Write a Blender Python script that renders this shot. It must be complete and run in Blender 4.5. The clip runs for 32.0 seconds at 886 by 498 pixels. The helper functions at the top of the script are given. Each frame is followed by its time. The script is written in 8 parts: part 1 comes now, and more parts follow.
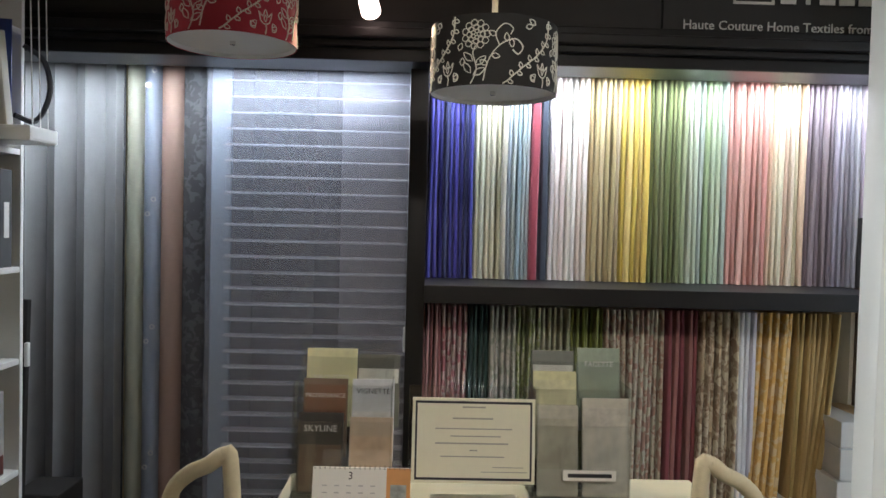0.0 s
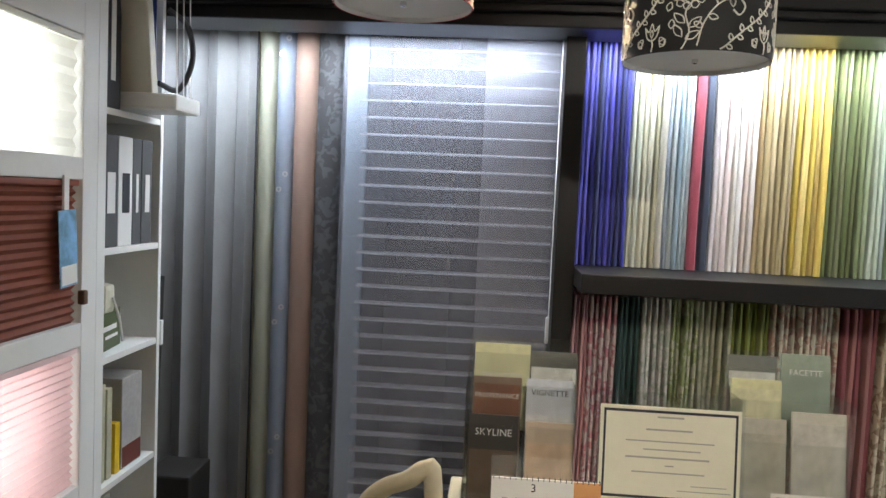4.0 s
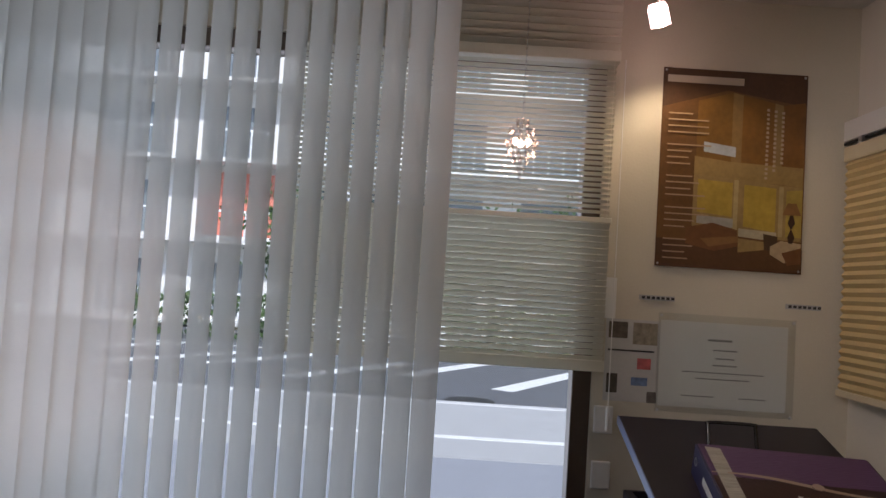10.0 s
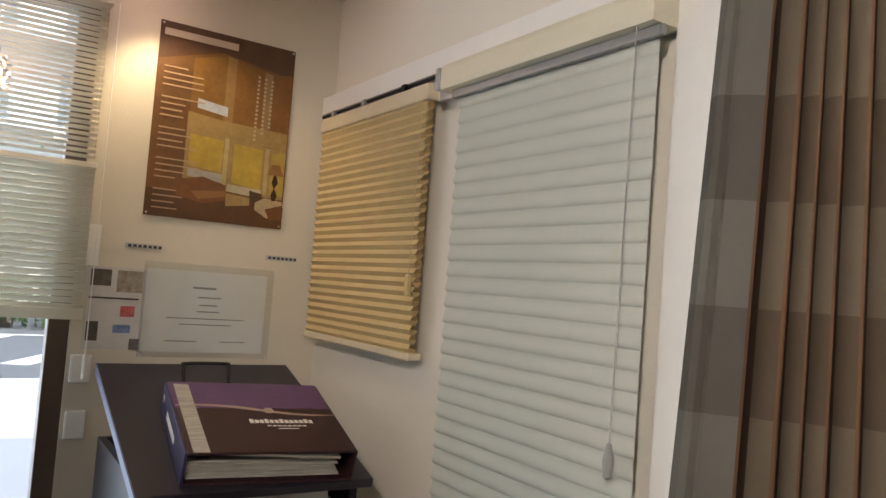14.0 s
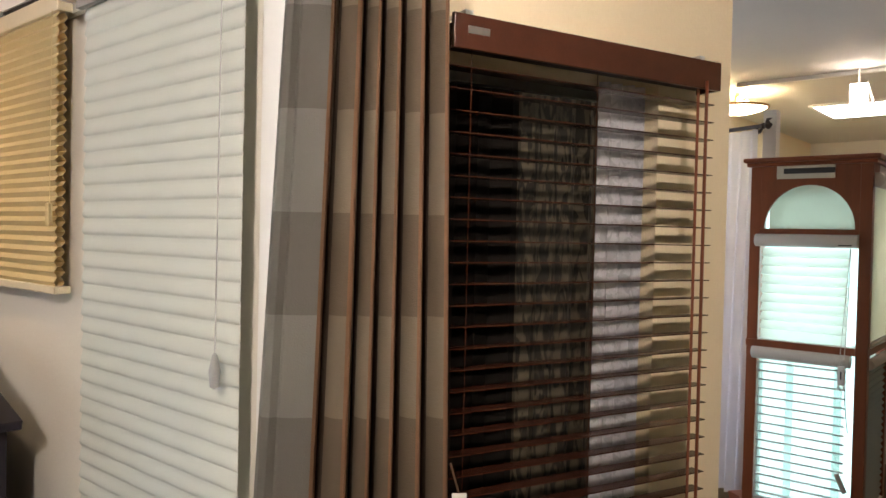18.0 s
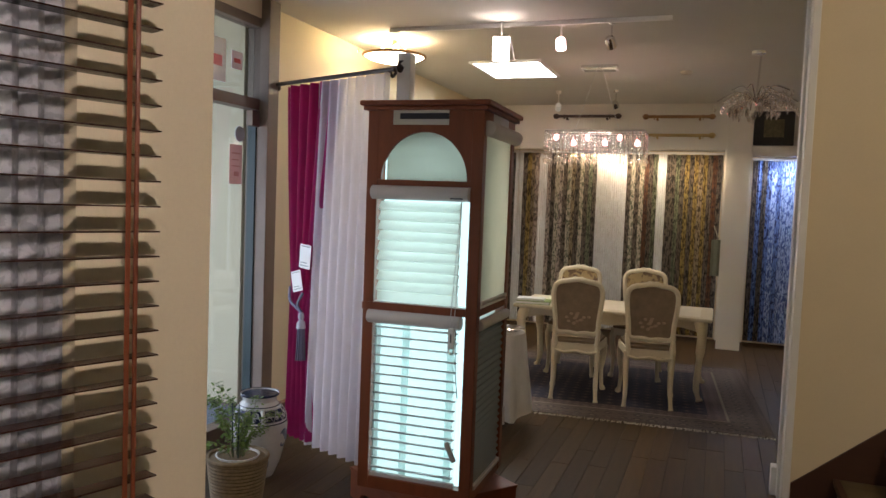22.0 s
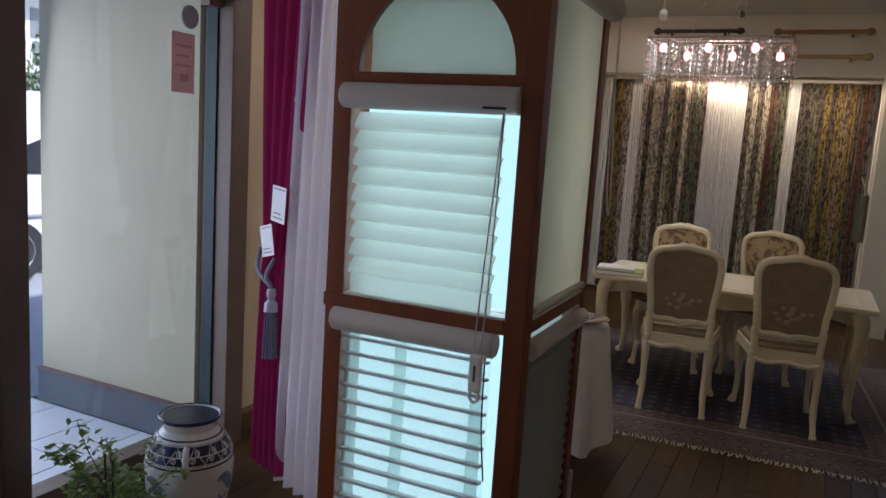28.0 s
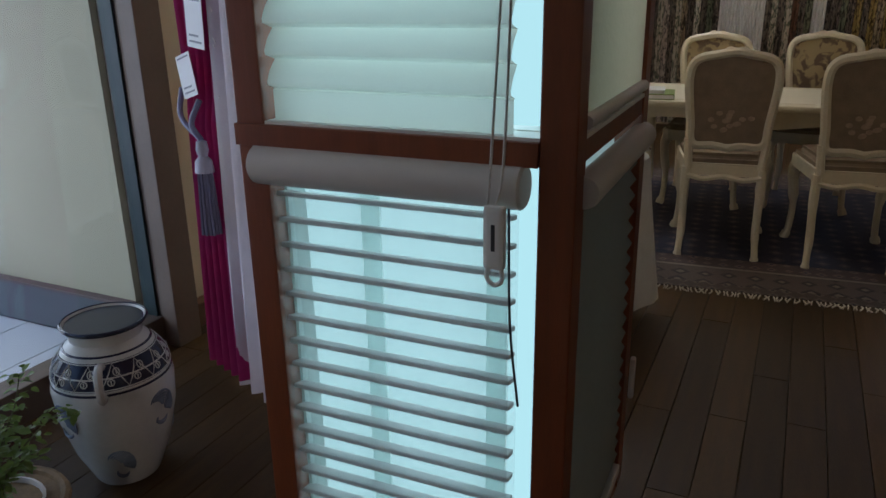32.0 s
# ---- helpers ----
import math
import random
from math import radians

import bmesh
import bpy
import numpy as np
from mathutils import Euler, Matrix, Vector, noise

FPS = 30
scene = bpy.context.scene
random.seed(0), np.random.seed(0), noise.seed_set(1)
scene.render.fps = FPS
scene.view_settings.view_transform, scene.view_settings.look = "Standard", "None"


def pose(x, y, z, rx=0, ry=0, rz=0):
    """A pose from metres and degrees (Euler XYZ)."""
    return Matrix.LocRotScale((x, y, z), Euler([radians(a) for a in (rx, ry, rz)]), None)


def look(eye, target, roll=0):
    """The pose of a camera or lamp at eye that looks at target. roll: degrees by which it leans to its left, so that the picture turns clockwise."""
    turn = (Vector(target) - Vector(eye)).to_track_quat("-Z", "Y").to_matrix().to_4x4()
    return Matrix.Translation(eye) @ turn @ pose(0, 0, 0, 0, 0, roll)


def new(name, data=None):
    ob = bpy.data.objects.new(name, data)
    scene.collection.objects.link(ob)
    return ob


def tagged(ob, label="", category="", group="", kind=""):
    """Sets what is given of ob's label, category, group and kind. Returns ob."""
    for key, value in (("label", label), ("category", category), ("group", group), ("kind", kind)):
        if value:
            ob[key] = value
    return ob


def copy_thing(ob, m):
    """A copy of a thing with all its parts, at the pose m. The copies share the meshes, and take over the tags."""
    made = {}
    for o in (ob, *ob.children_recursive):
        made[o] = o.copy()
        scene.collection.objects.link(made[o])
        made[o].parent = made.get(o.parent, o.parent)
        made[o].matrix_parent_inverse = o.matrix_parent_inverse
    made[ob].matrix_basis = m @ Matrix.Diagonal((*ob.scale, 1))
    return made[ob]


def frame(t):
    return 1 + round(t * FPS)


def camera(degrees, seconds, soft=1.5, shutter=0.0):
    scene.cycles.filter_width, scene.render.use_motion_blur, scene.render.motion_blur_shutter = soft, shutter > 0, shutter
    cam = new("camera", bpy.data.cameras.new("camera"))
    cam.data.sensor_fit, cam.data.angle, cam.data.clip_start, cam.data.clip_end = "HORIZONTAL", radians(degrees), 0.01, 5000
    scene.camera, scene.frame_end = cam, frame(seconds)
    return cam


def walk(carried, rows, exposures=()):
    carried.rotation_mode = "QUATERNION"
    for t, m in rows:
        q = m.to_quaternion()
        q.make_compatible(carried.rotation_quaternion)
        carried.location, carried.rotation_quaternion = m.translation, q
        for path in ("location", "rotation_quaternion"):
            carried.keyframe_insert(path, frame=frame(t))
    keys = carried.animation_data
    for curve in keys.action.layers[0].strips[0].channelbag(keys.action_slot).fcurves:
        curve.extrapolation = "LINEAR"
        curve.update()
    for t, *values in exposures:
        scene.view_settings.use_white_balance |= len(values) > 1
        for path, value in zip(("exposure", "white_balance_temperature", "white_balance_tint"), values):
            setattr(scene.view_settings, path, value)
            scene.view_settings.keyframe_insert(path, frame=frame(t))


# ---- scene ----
cam = camera(61.0, 32.0)
PATH = [
    (0, (0.038, 0.223, 1.569), (0.655, 2.125, 1.502), 1.4),
    (0.5, (0.018, 0.241, 1.575), (0.568, 2.163, 1.494), 1.3),
    (1, (0.009, 0.253, 1.58), (0.503, 2.189, 1.474), 1.7),
    (1.5, (-0.0, 0.262, 1.574), (0.441, 2.211, 1.469), 1.3),
    (2, (-0.039, 0.279, 1.573), (0.334, 2.24, 1.452), 1.2),
    (2.5, (-0.079, 0.339, 1.567), (0.263, 2.306, 1.437), 2.6),
    (4.5, (-0.194, 0.588, 1.58), (0.309, 2.521, 1.453), 3.2),
    (5, (-0.142, 0.702, 1.589), (0.477, 2.601, 1.493), 4.0),
    (5.5, (-0.151, 0.801, 1.606), (0.771, 2.574, 1.508), 4.0),
    (6, (-0.19, 0.851, 1.639), (1.031, 2.435, 1.657), 4.7),
    (6.5, (-0.207, 0.803, 1.697), (1.267, 2.154, 1.737), 5.6),
    (7, (-0.173, 0.754, 1.711), (1.46, 1.904, 1.813), 5.2),
    (7.5, (-0.133, 0.677, 1.712), (1.649, 1.576, 1.842), 4.6),
    (8, (-0.141, 0.54, 1.698), (1.735, 1.214, 1.864), 5.4),
    (8.5, (-0.029, 0.39, 1.704), (1.88, 0.962, 1.868), 5.5),
    (9, (-0.119, 0.31, 1.68), (1.842, 0.685, 1.803), 4.1),
    (9.5, (-0.122, 0.258, 1.705), (1.863, 0.48, 1.807), 4.2),
    (10, (-0.128, 0.233, 1.693), (1.87, 0.244, 1.795), 3.7),
    (10.5, (-0.153, 0.186, 1.706), (1.84, 0.047, 1.802), 3.8),
    (11, (-0.211, 0.043, 1.674), (1.776, -0.159, 1.787), 4.1),
    (11.5, (-0.202, 0.046, 1.682), (1.761, -0.32, 1.79), 4.0),
    (12, (-0.204, 0.049, 1.669), (1.725, -0.473, 1.767), 4.0),
    (12.5, (-0.216, 0.05, 1.661), (1.664, -0.624, 1.771), 4.0),
    (13, (-0.25, 0.036, 1.631), (1.573, -0.775, 1.767), 3.7),
    (13.5, (-0.278, 0.043, 1.647), (1.476, -0.912, 1.756), 3.6),
    (14, (-0.315, 0.038, 1.632), (1.363, -1.046, 1.738), 4.4),
    (14.5, (-0.35, -0.003, 1.649), (1.286, -1.152, 1.713), 4.2),
    (16.5, (-0.47, -0.112, 1.593), (1.031, -1.434, 1.577), 2.2),
    (17, (-0.511, -0.152, 1.602), (0.941, -1.527, 1.567), 1.6),
    (17.5, (-0.552, -0.178, 1.606), (0.828, -1.625, 1.57), 1.7),
    (18, (-0.593, -0.251, 1.602), (0.711, -1.767, 1.563), 1.3),
    (18.5, (-0.644, -0.31, 1.602), (0.563, -1.904, 1.537), 0.7),
    (19, (-0.708, -0.396, 1.596), (0.38, -2.073, 1.529), 1.0),
    (19.5, (-0.771, -0.47, 1.597), (0.186, -2.224, 1.522), 1.1),
    (20, (-0.779, -0.543, 1.589), (0.086, -2.345, 1.506), 1.1),
    (20.5, (-0.744, -0.672, 1.576), (0.038, -2.51, 1.479), 1.6),
    (21, (-0.733, -0.797, 1.572), (-0.02, -2.663, 1.477), 1.2),
    (21.5, (-0.739, -0.966, 1.566), (-0.03, -2.834, 1.467), 1.5),
    (22, (-0.812, -1.11, 1.568), (-0.125, -2.985, 1.447), 2.2),
    (22.5, (-0.83, -1.175, 1.559), (-0.152, -3.052, 1.429), 2.2),
    (23, (-0.802, -1.26, 1.552), (-0.137, -3.139, 1.39), 2.9),
    (23.5, (-0.724, -1.405, 1.543), (-0.076, -3.29, 1.383), 2.4),
    (24, (-0.708, -1.527, 1.531), (-0.091, -3.42, 1.341), 1.7),
    (24.5, (-0.697, -1.726, 1.541), (0.018, -3.585, 1.355), 2.1),
    (26.5, (-0.514, -2.215, 1.532), (0.186, -4.07, 1.268), 2.1),
    (27, (-0.489, -2.396, 1.528), (0.341, -4.197, 1.271), 2.4),
    (27.5, (-0.463, -2.537, 1.515), (0.399, -4.319, 1.238), 2.9),
    (28, (-0.364, -2.711, 1.506), (0.495, -4.495, 1.223), 3.7),
    (28.5, (-0.266, -2.88, 1.482), (0.546, -4.679, 1.16), 3.2),
    (29, (-0.227, -3.089, 1.477), (0.62, -4.876, 1.181), 2.2),
    (29.5, (-0.183, -3.255, 1.473), (0.714, -5.021, 1.194), 2.4),
    (30, (-0.093, -3.351, 1.458), (0.785, -5.128, 1.193), 2.7),
    (30.5, (-0.053, -3.386, 1.398), (0.803, -5.156, 1.034), 1.7),
    (31, (-0.056, -3.398, 1.339), (0.772, -5.155, 0.862), 0.2),
    (31.5, (-0.051, -3.4, 1.291), (0.776, -5.117, 0.686), -0.6),
    (32, (-0.046, -3.408, 1.283), (0.76, -5.119, 0.632), -0.9),
]
walk(cam, [(t, look(eye, target, roll)) for t, eye, target, roll in PATH], [(0, 1.05, 6500, 10), (2.5, 1.3, 6600, 10), (5, 1.5, 6500, 10), (6, 1.4, 6400, 13), (7, 1.05, 6300, 16), (8, 0.65, 6100, 17), (9, 0.4, 6200, 21), (10.5, 0.2, 6050, 17), (11.5, 0.66, 6050, 15), (12.5, 0.95, 6150, 14), (14, 1.3, 6350, 13), (16.5, 1.6, 6500, 12), (18, 1.95, 6500, 14), (19.5, 1.95, 6350, 14), (21, 1.63, 6250, 17), (24, 1.4, 6200, 20), (27, 1.02, 5850, 22), (29, 0.74, 5800, 21), (32, 0.6, 5750, 16)])

# ---- helpers of this scene ----
def mat(name, color, rough=0.6, metal=0.0, var=0.06, scale=6.0, bump=0.0, bscale=60.0, trans=0.0, alpha=1.0, emit=0.0, ecol=None, rnd=0.0, spec=0.5, stretch=(1, 1, 1), sheen=0.0):
    """A surface with two scales of variation, fine relief and, where asked, light passing through it."""
    m = bpy.data.materials.new(name)
    m.use_nodes = True
    nt = m.node_tree
    N, L = nt.nodes, nt.links
    b = N["Principled BSDF"]
    tc = N.new("ShaderNodeTexCoord")
    mp = N.new("ShaderNodeMapping")
    mp.inputs["Scale"].default_value = stretch
    L.new(tc.outputs["Object"], mp.inputs["Vector"])
    n1 = N.new("ShaderNodeTexNoise")
    n1.inputs["Scale"].default_value, n1.inputs["Detail"].default_value = scale, 5
    L.new(mp.outputs[0], n1.inputs["Vector"])
    n2 = N.new("ShaderNodeTexNoise")
    n2.inputs["Scale"].default_value, n2.inputs["Detail"].default_value = bscale, 3
    L.new(mp.outputs[0], n2.inputs["Vector"])
    add = N.new("ShaderNodeMath")
    add.operation = "ADD"
    L.new(n1.outputs[0], add.inputs[0])
    half = N.new("ShaderNodeMath")
    half.operation = "MULTIPLY"
    half.inputs[1].default_value = 0.5
    L.new(n2.outputs[0], half.inputs[0])
    L.new(half.outputs[0], add.inputs[1])
    mr = N.new("ShaderNodeMapRange")
    mr.inputs["From Min"].default_value, mr.inputs["From Max"].default_value = 0.4, 1.1
    mr.inputs["To Min"].default_value, mr.inputs["To Max"].default_value = 1 - var, 1 + var
    L.new(add.outputs[0], mr.inputs["Value"])
    val = mr.outputs[0]
    if rnd:
        oi = N.new("ShaderNodeObjectInfo")
        r2 = N.new("ShaderNodeMapRange")
        r2.inputs["To Min"].default_value, r2.inputs["To Max"].default_value = 1 - rnd, 1 + rnd
        L.new(oi.outputs["Random"], r2.inputs["Value"])
        mu = N.new("ShaderNodeMath")
        mu.operation = "MULTIPLY"
        L.new(val, mu.inputs[0])
        L.new(r2.outputs[0], mu.inputs[1])
        val = mu.outputs[0]
    hs = N.new("ShaderNodeHueSaturation")
    hs.inputs["Color"].default_value = (*color, 1)
    L.new(val, hs.inputs["Value"])
    L.new(hs.outputs[0], b.inputs["Base Color"])
    b.inputs["Roughness"].default_value, b.inputs["Metallic"].default_value = rough, metal
    b.inputs["Specular IOR Level"].default_value = spec
    if sheen:
        b.inputs["Sheen Weight"].default_value = sheen
    if bump:
        bp = N.new("ShaderNodeBump")
        bp.inputs["Strength"].default_value, bp.inputs["Distance"].default_value = bump, 0.004
        L.new(n2.outputs[0], bp.inputs["Height"])
        L.new(bp.outputs[0], b.inputs["Normal"])
    if emit:
        b.inputs["Emission Color"].default_value = (*(ecol or color), 1)
        b.inputs["Emission Strength"].default_value = emit
    out = N["Material Output"]
    src = b.outputs[0]
    if trans:
        tr = N.new("ShaderNodeBsdfTranslucent")
        L.new(hs.outputs[0], tr.inputs["Color"])
        mx = N.new("ShaderNodeMixShader")
        mx.inputs[0].default_value = trans
        L.new(src, mx.inputs[1])
        L.new(tr.outputs[0], mx.inputs[2])
        src = mx.outputs[0]
    if alpha < 1:
        tp = N.new("ShaderNodeBsdfTransparent")
        mx = N.new("ShaderNodeMixShader")
        mx.inputs[0].default_value = alpha
        L.new(tp.outputs[0], mx.inputs[1])
        L.new(src, mx.inputs[2])
        src = mx.outputs[0]
    L.new(src, out.inputs["Surface"])
    return m


def glow(name, color, strength):
    m = bpy.data.materials.new(name)
    m.use_nodes = True
    N, L = m.node_tree.nodes, m.node_tree.links
    e = N.new("ShaderNodeEmission")
    e.inputs[0].default_value, e.inputs[1].default_value = (*color, 1), strength
    L.new(e.outputs[0], N["Material Output"].inputs["Surface"])
    return m


def glass(name, color=(0.95, 0.98, 0.97), alpha=0.1, rough=0.02):
    """Thin clear sheet: mostly see-through with a glossy skin."""
    m = bpy.data.materials.new(name)
    m.use_nodes = True
    N, L = m.node_tree.nodes, m.node_tree.links
    t = N.new("ShaderNodeBsdfTransparent")
    t.inputs[0].default_value = (*color, 1)
    g = N.new("ShaderNodeBsdfGlossy")
    g.inputs["Roughness"].default_value = rough
    lw = N.new("ShaderNodeLayerWeight")
    pw = N.new("ShaderNodeMath")
    pw.operation = "POWER"
    pw.inputs[1].default_value = 4.0
    L.new(lw.outputs["Facing"], pw.inputs[0])
    ad = N.new("ShaderNodeMath")
    ad.operation = "MULTIPLY_ADD"
    ad.inputs[1].default_value, ad.inputs[2].default_value = 0.6, 0.02 + alpha * 0.3
    L.new(pw.outputs[0], ad.inputs[0])
    mx = N.new("ShaderNodeMixShader")
    L.new(ad.outputs[0], mx.inputs[0])
    L.new(t.outputs[0], mx.inputs[1])
    L.new(g.outputs[0], mx.inputs[2])
    L.new(mx.outputs[0], N["Material Output"].inputs["Surface"])
    return m


REGION = Matrix.Identity(4)  # where a part of the shop stands in the plan


def thing(name, label, category, at=(0, 0, 0), rz=0.0, group="", kind=""):
    ob = new(name)
    ob.matrix_basis = REGION @ pose(*at, 0, 0, rz)
    return tagged(ob, label, category, group, kind)


def to_mesh(name, bm, material, smooth=False):
    me = bpy.data.meshes.new(name)
    bmesh.ops.recalc_face_normals(bm, faces=bm.faces)
    bm.to_mesh(me)
    bm.free()
    for one in material if isinstance(material, (list, tuple)) else (material,):
        me.materials.append(one)
    if smooth:
        me.polygons.foreach_set("use_smooth", [True] * len(me.polygons))
        me.set_sharp_from_angle(angle=radians(38))
    return me


def part(name, bm, material, parent=None, label="", smooth=False):
    """Links a bmesh as one mesh object under a thing or a part."""
    ob = new(name, to_mesh(name, bm, material, smooth))
    if parent:
        ob.parent = parent
    if label:
        ob["label"] = label
    return ob


def solid(name, bm, material, label, category, at=(0, 0, 0), rz=0.0, group="", kind="", smooth=False):
    """A thing of one mesh."""
    ob = part(name, bm, material, None, "", smooth)
    ob.matrix_basis = REGION @ pose(*at, 0, 0, rz)
    return tagged(ob, label, category, group, kind)


def box(x0, x1, y0, y1, z0, z1, bm=None, bevel=0.0, mi=0):
    own = bmesh.new()
    vs = [own.verts.new(p) for p in ((x0, y0, z0), (x1, y0, z0), (x1, y1, z0), (x0, y1, z0), (x0, y0, z1), (x1, y0, z1), (x1, y1, z1), (x0, y1, z1))]
    for f in ((3, 2, 1, 0), (4, 5, 6, 7), (0, 1, 5, 4), (1, 2, 6, 5), (2, 3, 7, 6), (3, 0, 4, 7)):
        own.faces.new([vs[i] for i in f]).material_index = mi
    if bevel:
        bmesh.ops.bevel(own, geom=own.edges[:], offset=bevel, segments=2, affect="EDGES", profile=0.6)
    return join(bm, own)


def join(bm, own):
    if bm is None:
        return own
    vs = [bm.verts.new(v.co) for v in own.verts]
    own.verts.index_update()
    for f in own.faces:
        try:
            g = bm.faces.new([vs[v.index] for v in f.verts])
            g.material_index, g.smooth = f.material_index, f.smooth
        except ValueError:
            pass
    own.free()
    return bm


def moved(bm, m):
    bmesh.ops.transform(bm, matrix=m, verts=bm.verts)
    return bm


def lathe(profile, seg=24, bm=None, center=(0, 0), mi=0):
    """Turns (radius, height) points about the upright axis."""
    own = bmesh.new()
    rings = []
    for r, z in profile:
        rings.append([own.verts.new((center[0] + r * math.cos(2 * math.pi * k / seg), center[1] + r * math.sin(2 * math.pi * k / seg), z)) for k in range(seg)])
    for a, b in zip(rings, rings[1:]):
        for k in range(seg):
            own.faces.new((a[k], a[(k + 1) % seg], b[(k + 1) % seg], b[k])).material_index = mi
    for ring, r in ((rings[0], profile[0][0]), (rings[-1], profile[-1][0])):
        if r > 1e-4 and profile[0] != profile[-1]:
            own.faces.new(ring).material_index = mi
    bmesh.ops.remove_doubles(own, verts=own.verts, dist=1e-5)
    return join(bm, own)


def tube(points, r, seg=8, bm=None, close=False, mi=0):
    """A round rod along points; r may be a list."""
    own = bmesh.new()
    pts = [Vector(p) for p in points]
    rs = r if isinstance(r, (list, tuple)) else [r] * len(pts)
    rings, up = [], None
    for i, p in enumerate(pts):
        d = (pts[min(i + 1, len(pts) - 1)] - pts[max(i - 1, 0)]).normalized() if not close else (pts[(i + 1) % len(pts)] - pts[i - 1]).normalized()
        if up is None:
            up = d.orthogonal().normalized()
        up = (up - d * up.dot(d)).normalized()
        side = d.cross(up)
        rings.append([own.verts.new(p + rs[i] * (math.cos(2 * math.pi * k / seg) * up + math.sin(2 * math.pi * k / seg) * side)) for k in range(seg)])
    for a, b in zip(rings, rings[1:] + (rings[:1] if close else [])):
        for k in range(seg):
            own.faces.new((a[k], a[(k + 1) % seg], b[(k + 1) % seg], b[k])).material_index = mi
    if not close:
        own.faces.new(rings[0])
        own.faces.new(rings[-1])
    return join(bm, own)


def spline(points, n=8):
    """Smooth line through points (Catmull-Rom)."""
    p = [Vector(q) for q in points]
    p = [2 * p[0] - p[1], *p, 2 * p[-1] - p[-2]]
    out = []
    for i in range(1, len(p) - 2):
        for k in range(n):
            t = k / n
            out.append(0.5 * (2 * p[i] + (p[i + 1] - p[i - 1]) * t + (2 * p[i - 1] - 5 * p[i] + 4 * p[i + 1] - p[i + 2]) * t * t + (3 * p[i] - p[i - 1] - 3 * p[i + 1] + p[i + 2]) * t ** 3))
    return out + [p[-2]]


def ribbon(line, z0, z1, bm=None, thick=0.0, rows=1, shift=None, mi=0):
    """A hanging sheet over a plan line [(x, y), ...]; shift(u, v, x, y) moves its points."""
    own = bmesh.new()
    n = len(line)
    grid = []
    for j in range(rows + 1):
        v = j / rows
        row = []
        for i, (x, y) in enumerate(line):
            px, py = shift(i / (n - 1), v, x, y) if shift else (x, y)
            row.append(own.verts.new((px, py, z0 + (z1 - z0) * v)))
        grid.append(row)
    for j in range(rows):
        for i in range(n - 1):
            own.faces.new((grid[j][i], grid[j][i + 1], grid[j + 1][i + 1], grid[j + 1][i])).material_index = mi
    if thick:
        bmesh.ops.solidify(own, geom=own.faces[:], thickness=thick)
    return join(bm, own)


def wave(x0, y0, x1, y1, folds, depth, per=8, seed=1, uneven=0.25):
    """A pleated plan line from one end to the other."""
    rr = random.Random(seed)
    n = int(folds * per)
    dx, dy = x1 - x0, y1 - y0
    ln = math.hypot(dx, dy)
    nx, ny = -dy / ln, dx / ln
    amp = [depth * (1 + uneven * rr.uniform(-1, 1)) for _ in range(int(folds) + 2)]
    out = []
    for i in range(n + 1):
        u = i / n
        ph = u * folds
        a = amp[int(ph)] * math.sin(2 * math.pi * ph)
        w = 0.3 * math.sin(4 * math.pi * ph) * ln / folds / 4
        out.append((x0 + dx * u + nx * a + dx / ln * w, y0 + dy * u + ny * a + dy / ln * w))
    return out


def lettering(name, text, size, material, parent, m, depth=0.001, label=""):
    """Words in the built-in font, turned to a mesh."""
    cu = bpy.data.curves.new(name, "FONT")
    cu.body, cu.size, cu.extrude, cu.align_x, cu.align_y = text, size, depth, "CENTER", "CENTER"
    cu.resolution_u = 2
    tmp = bpy.data.objects.new(name, cu)
    scene.collection.objects.link(tmp)
    me = bpy.data.meshes.new_from_object(tmp.evaluated_get(bpy.context.evaluated_depsgraph_get()))
    bpy.data.objects.remove(tmp)
    bpy.data.curves.remove(cu)
    me.materials.clear()
    me.materials.append(material)
    me.transform(m)
    ob = new(name, me)
    ob.parent = parent
    if label:
        ob["label"] = label
    return ob


def bars(name, rows, material, parent, m, label=""):
    """Unreadable writing as plain bars: rows of (x0, x1, y0, y1) on a sheet."""
    bm = bmesh.new()
    for x0, x1, y0, y1 in rows:
        box(x0, x1, y0, y1, 0, 0.0008, bm)
    moved(bm, m)
    return part(name, bm, material, parent, label)

# ---- light ----
world = bpy.data.worlds.new("sky")
scene.world = world
world.use_nodes = True
wn, wl = world.node_tree.nodes, world.node_tree.links
sky = wn.new("ShaderNodeTexSky")
sky.sky_type, sky.sun_disc, sky.sun_elevation, sky.sun_rotation = "NISHITA", False, radians(47), radians(-92)
wl.new(sky.outputs[0], wn["Background"].inputs[0])
wn["Background"].inputs[1].default_value = 0.15
sun = new("sun", bpy.data.lights.new("sun", "SUN"))
sun.data.energy, sun.data.angle, sun.data.color = 4.0, radians(1.5), (1, 0.96, 0.9)
sun.matrix_basis = look((0, 0, 10), (4.0, 0.14, 5.7))


def lamp(name, kind, at, energy, color, size=0.1, target=None, spot=70, sy=None):
    d = bpy.data.lights.new(name, kind)
    d.energy, d.color = energy, color
    if kind == "AREA":
        d.size = size
        if sy:
            d.shape, d.size_y = "RECTANGLE", sy
    else:
        d.shadow_soft_size = size
    if kind == "SPOT":
        d.spot_size, d.spot_blend = radians(spot), 0.6
    o = new(name, d)
    o.matrix_basis = REGION @ (look(at, target) if target else pose(*at))
    return o


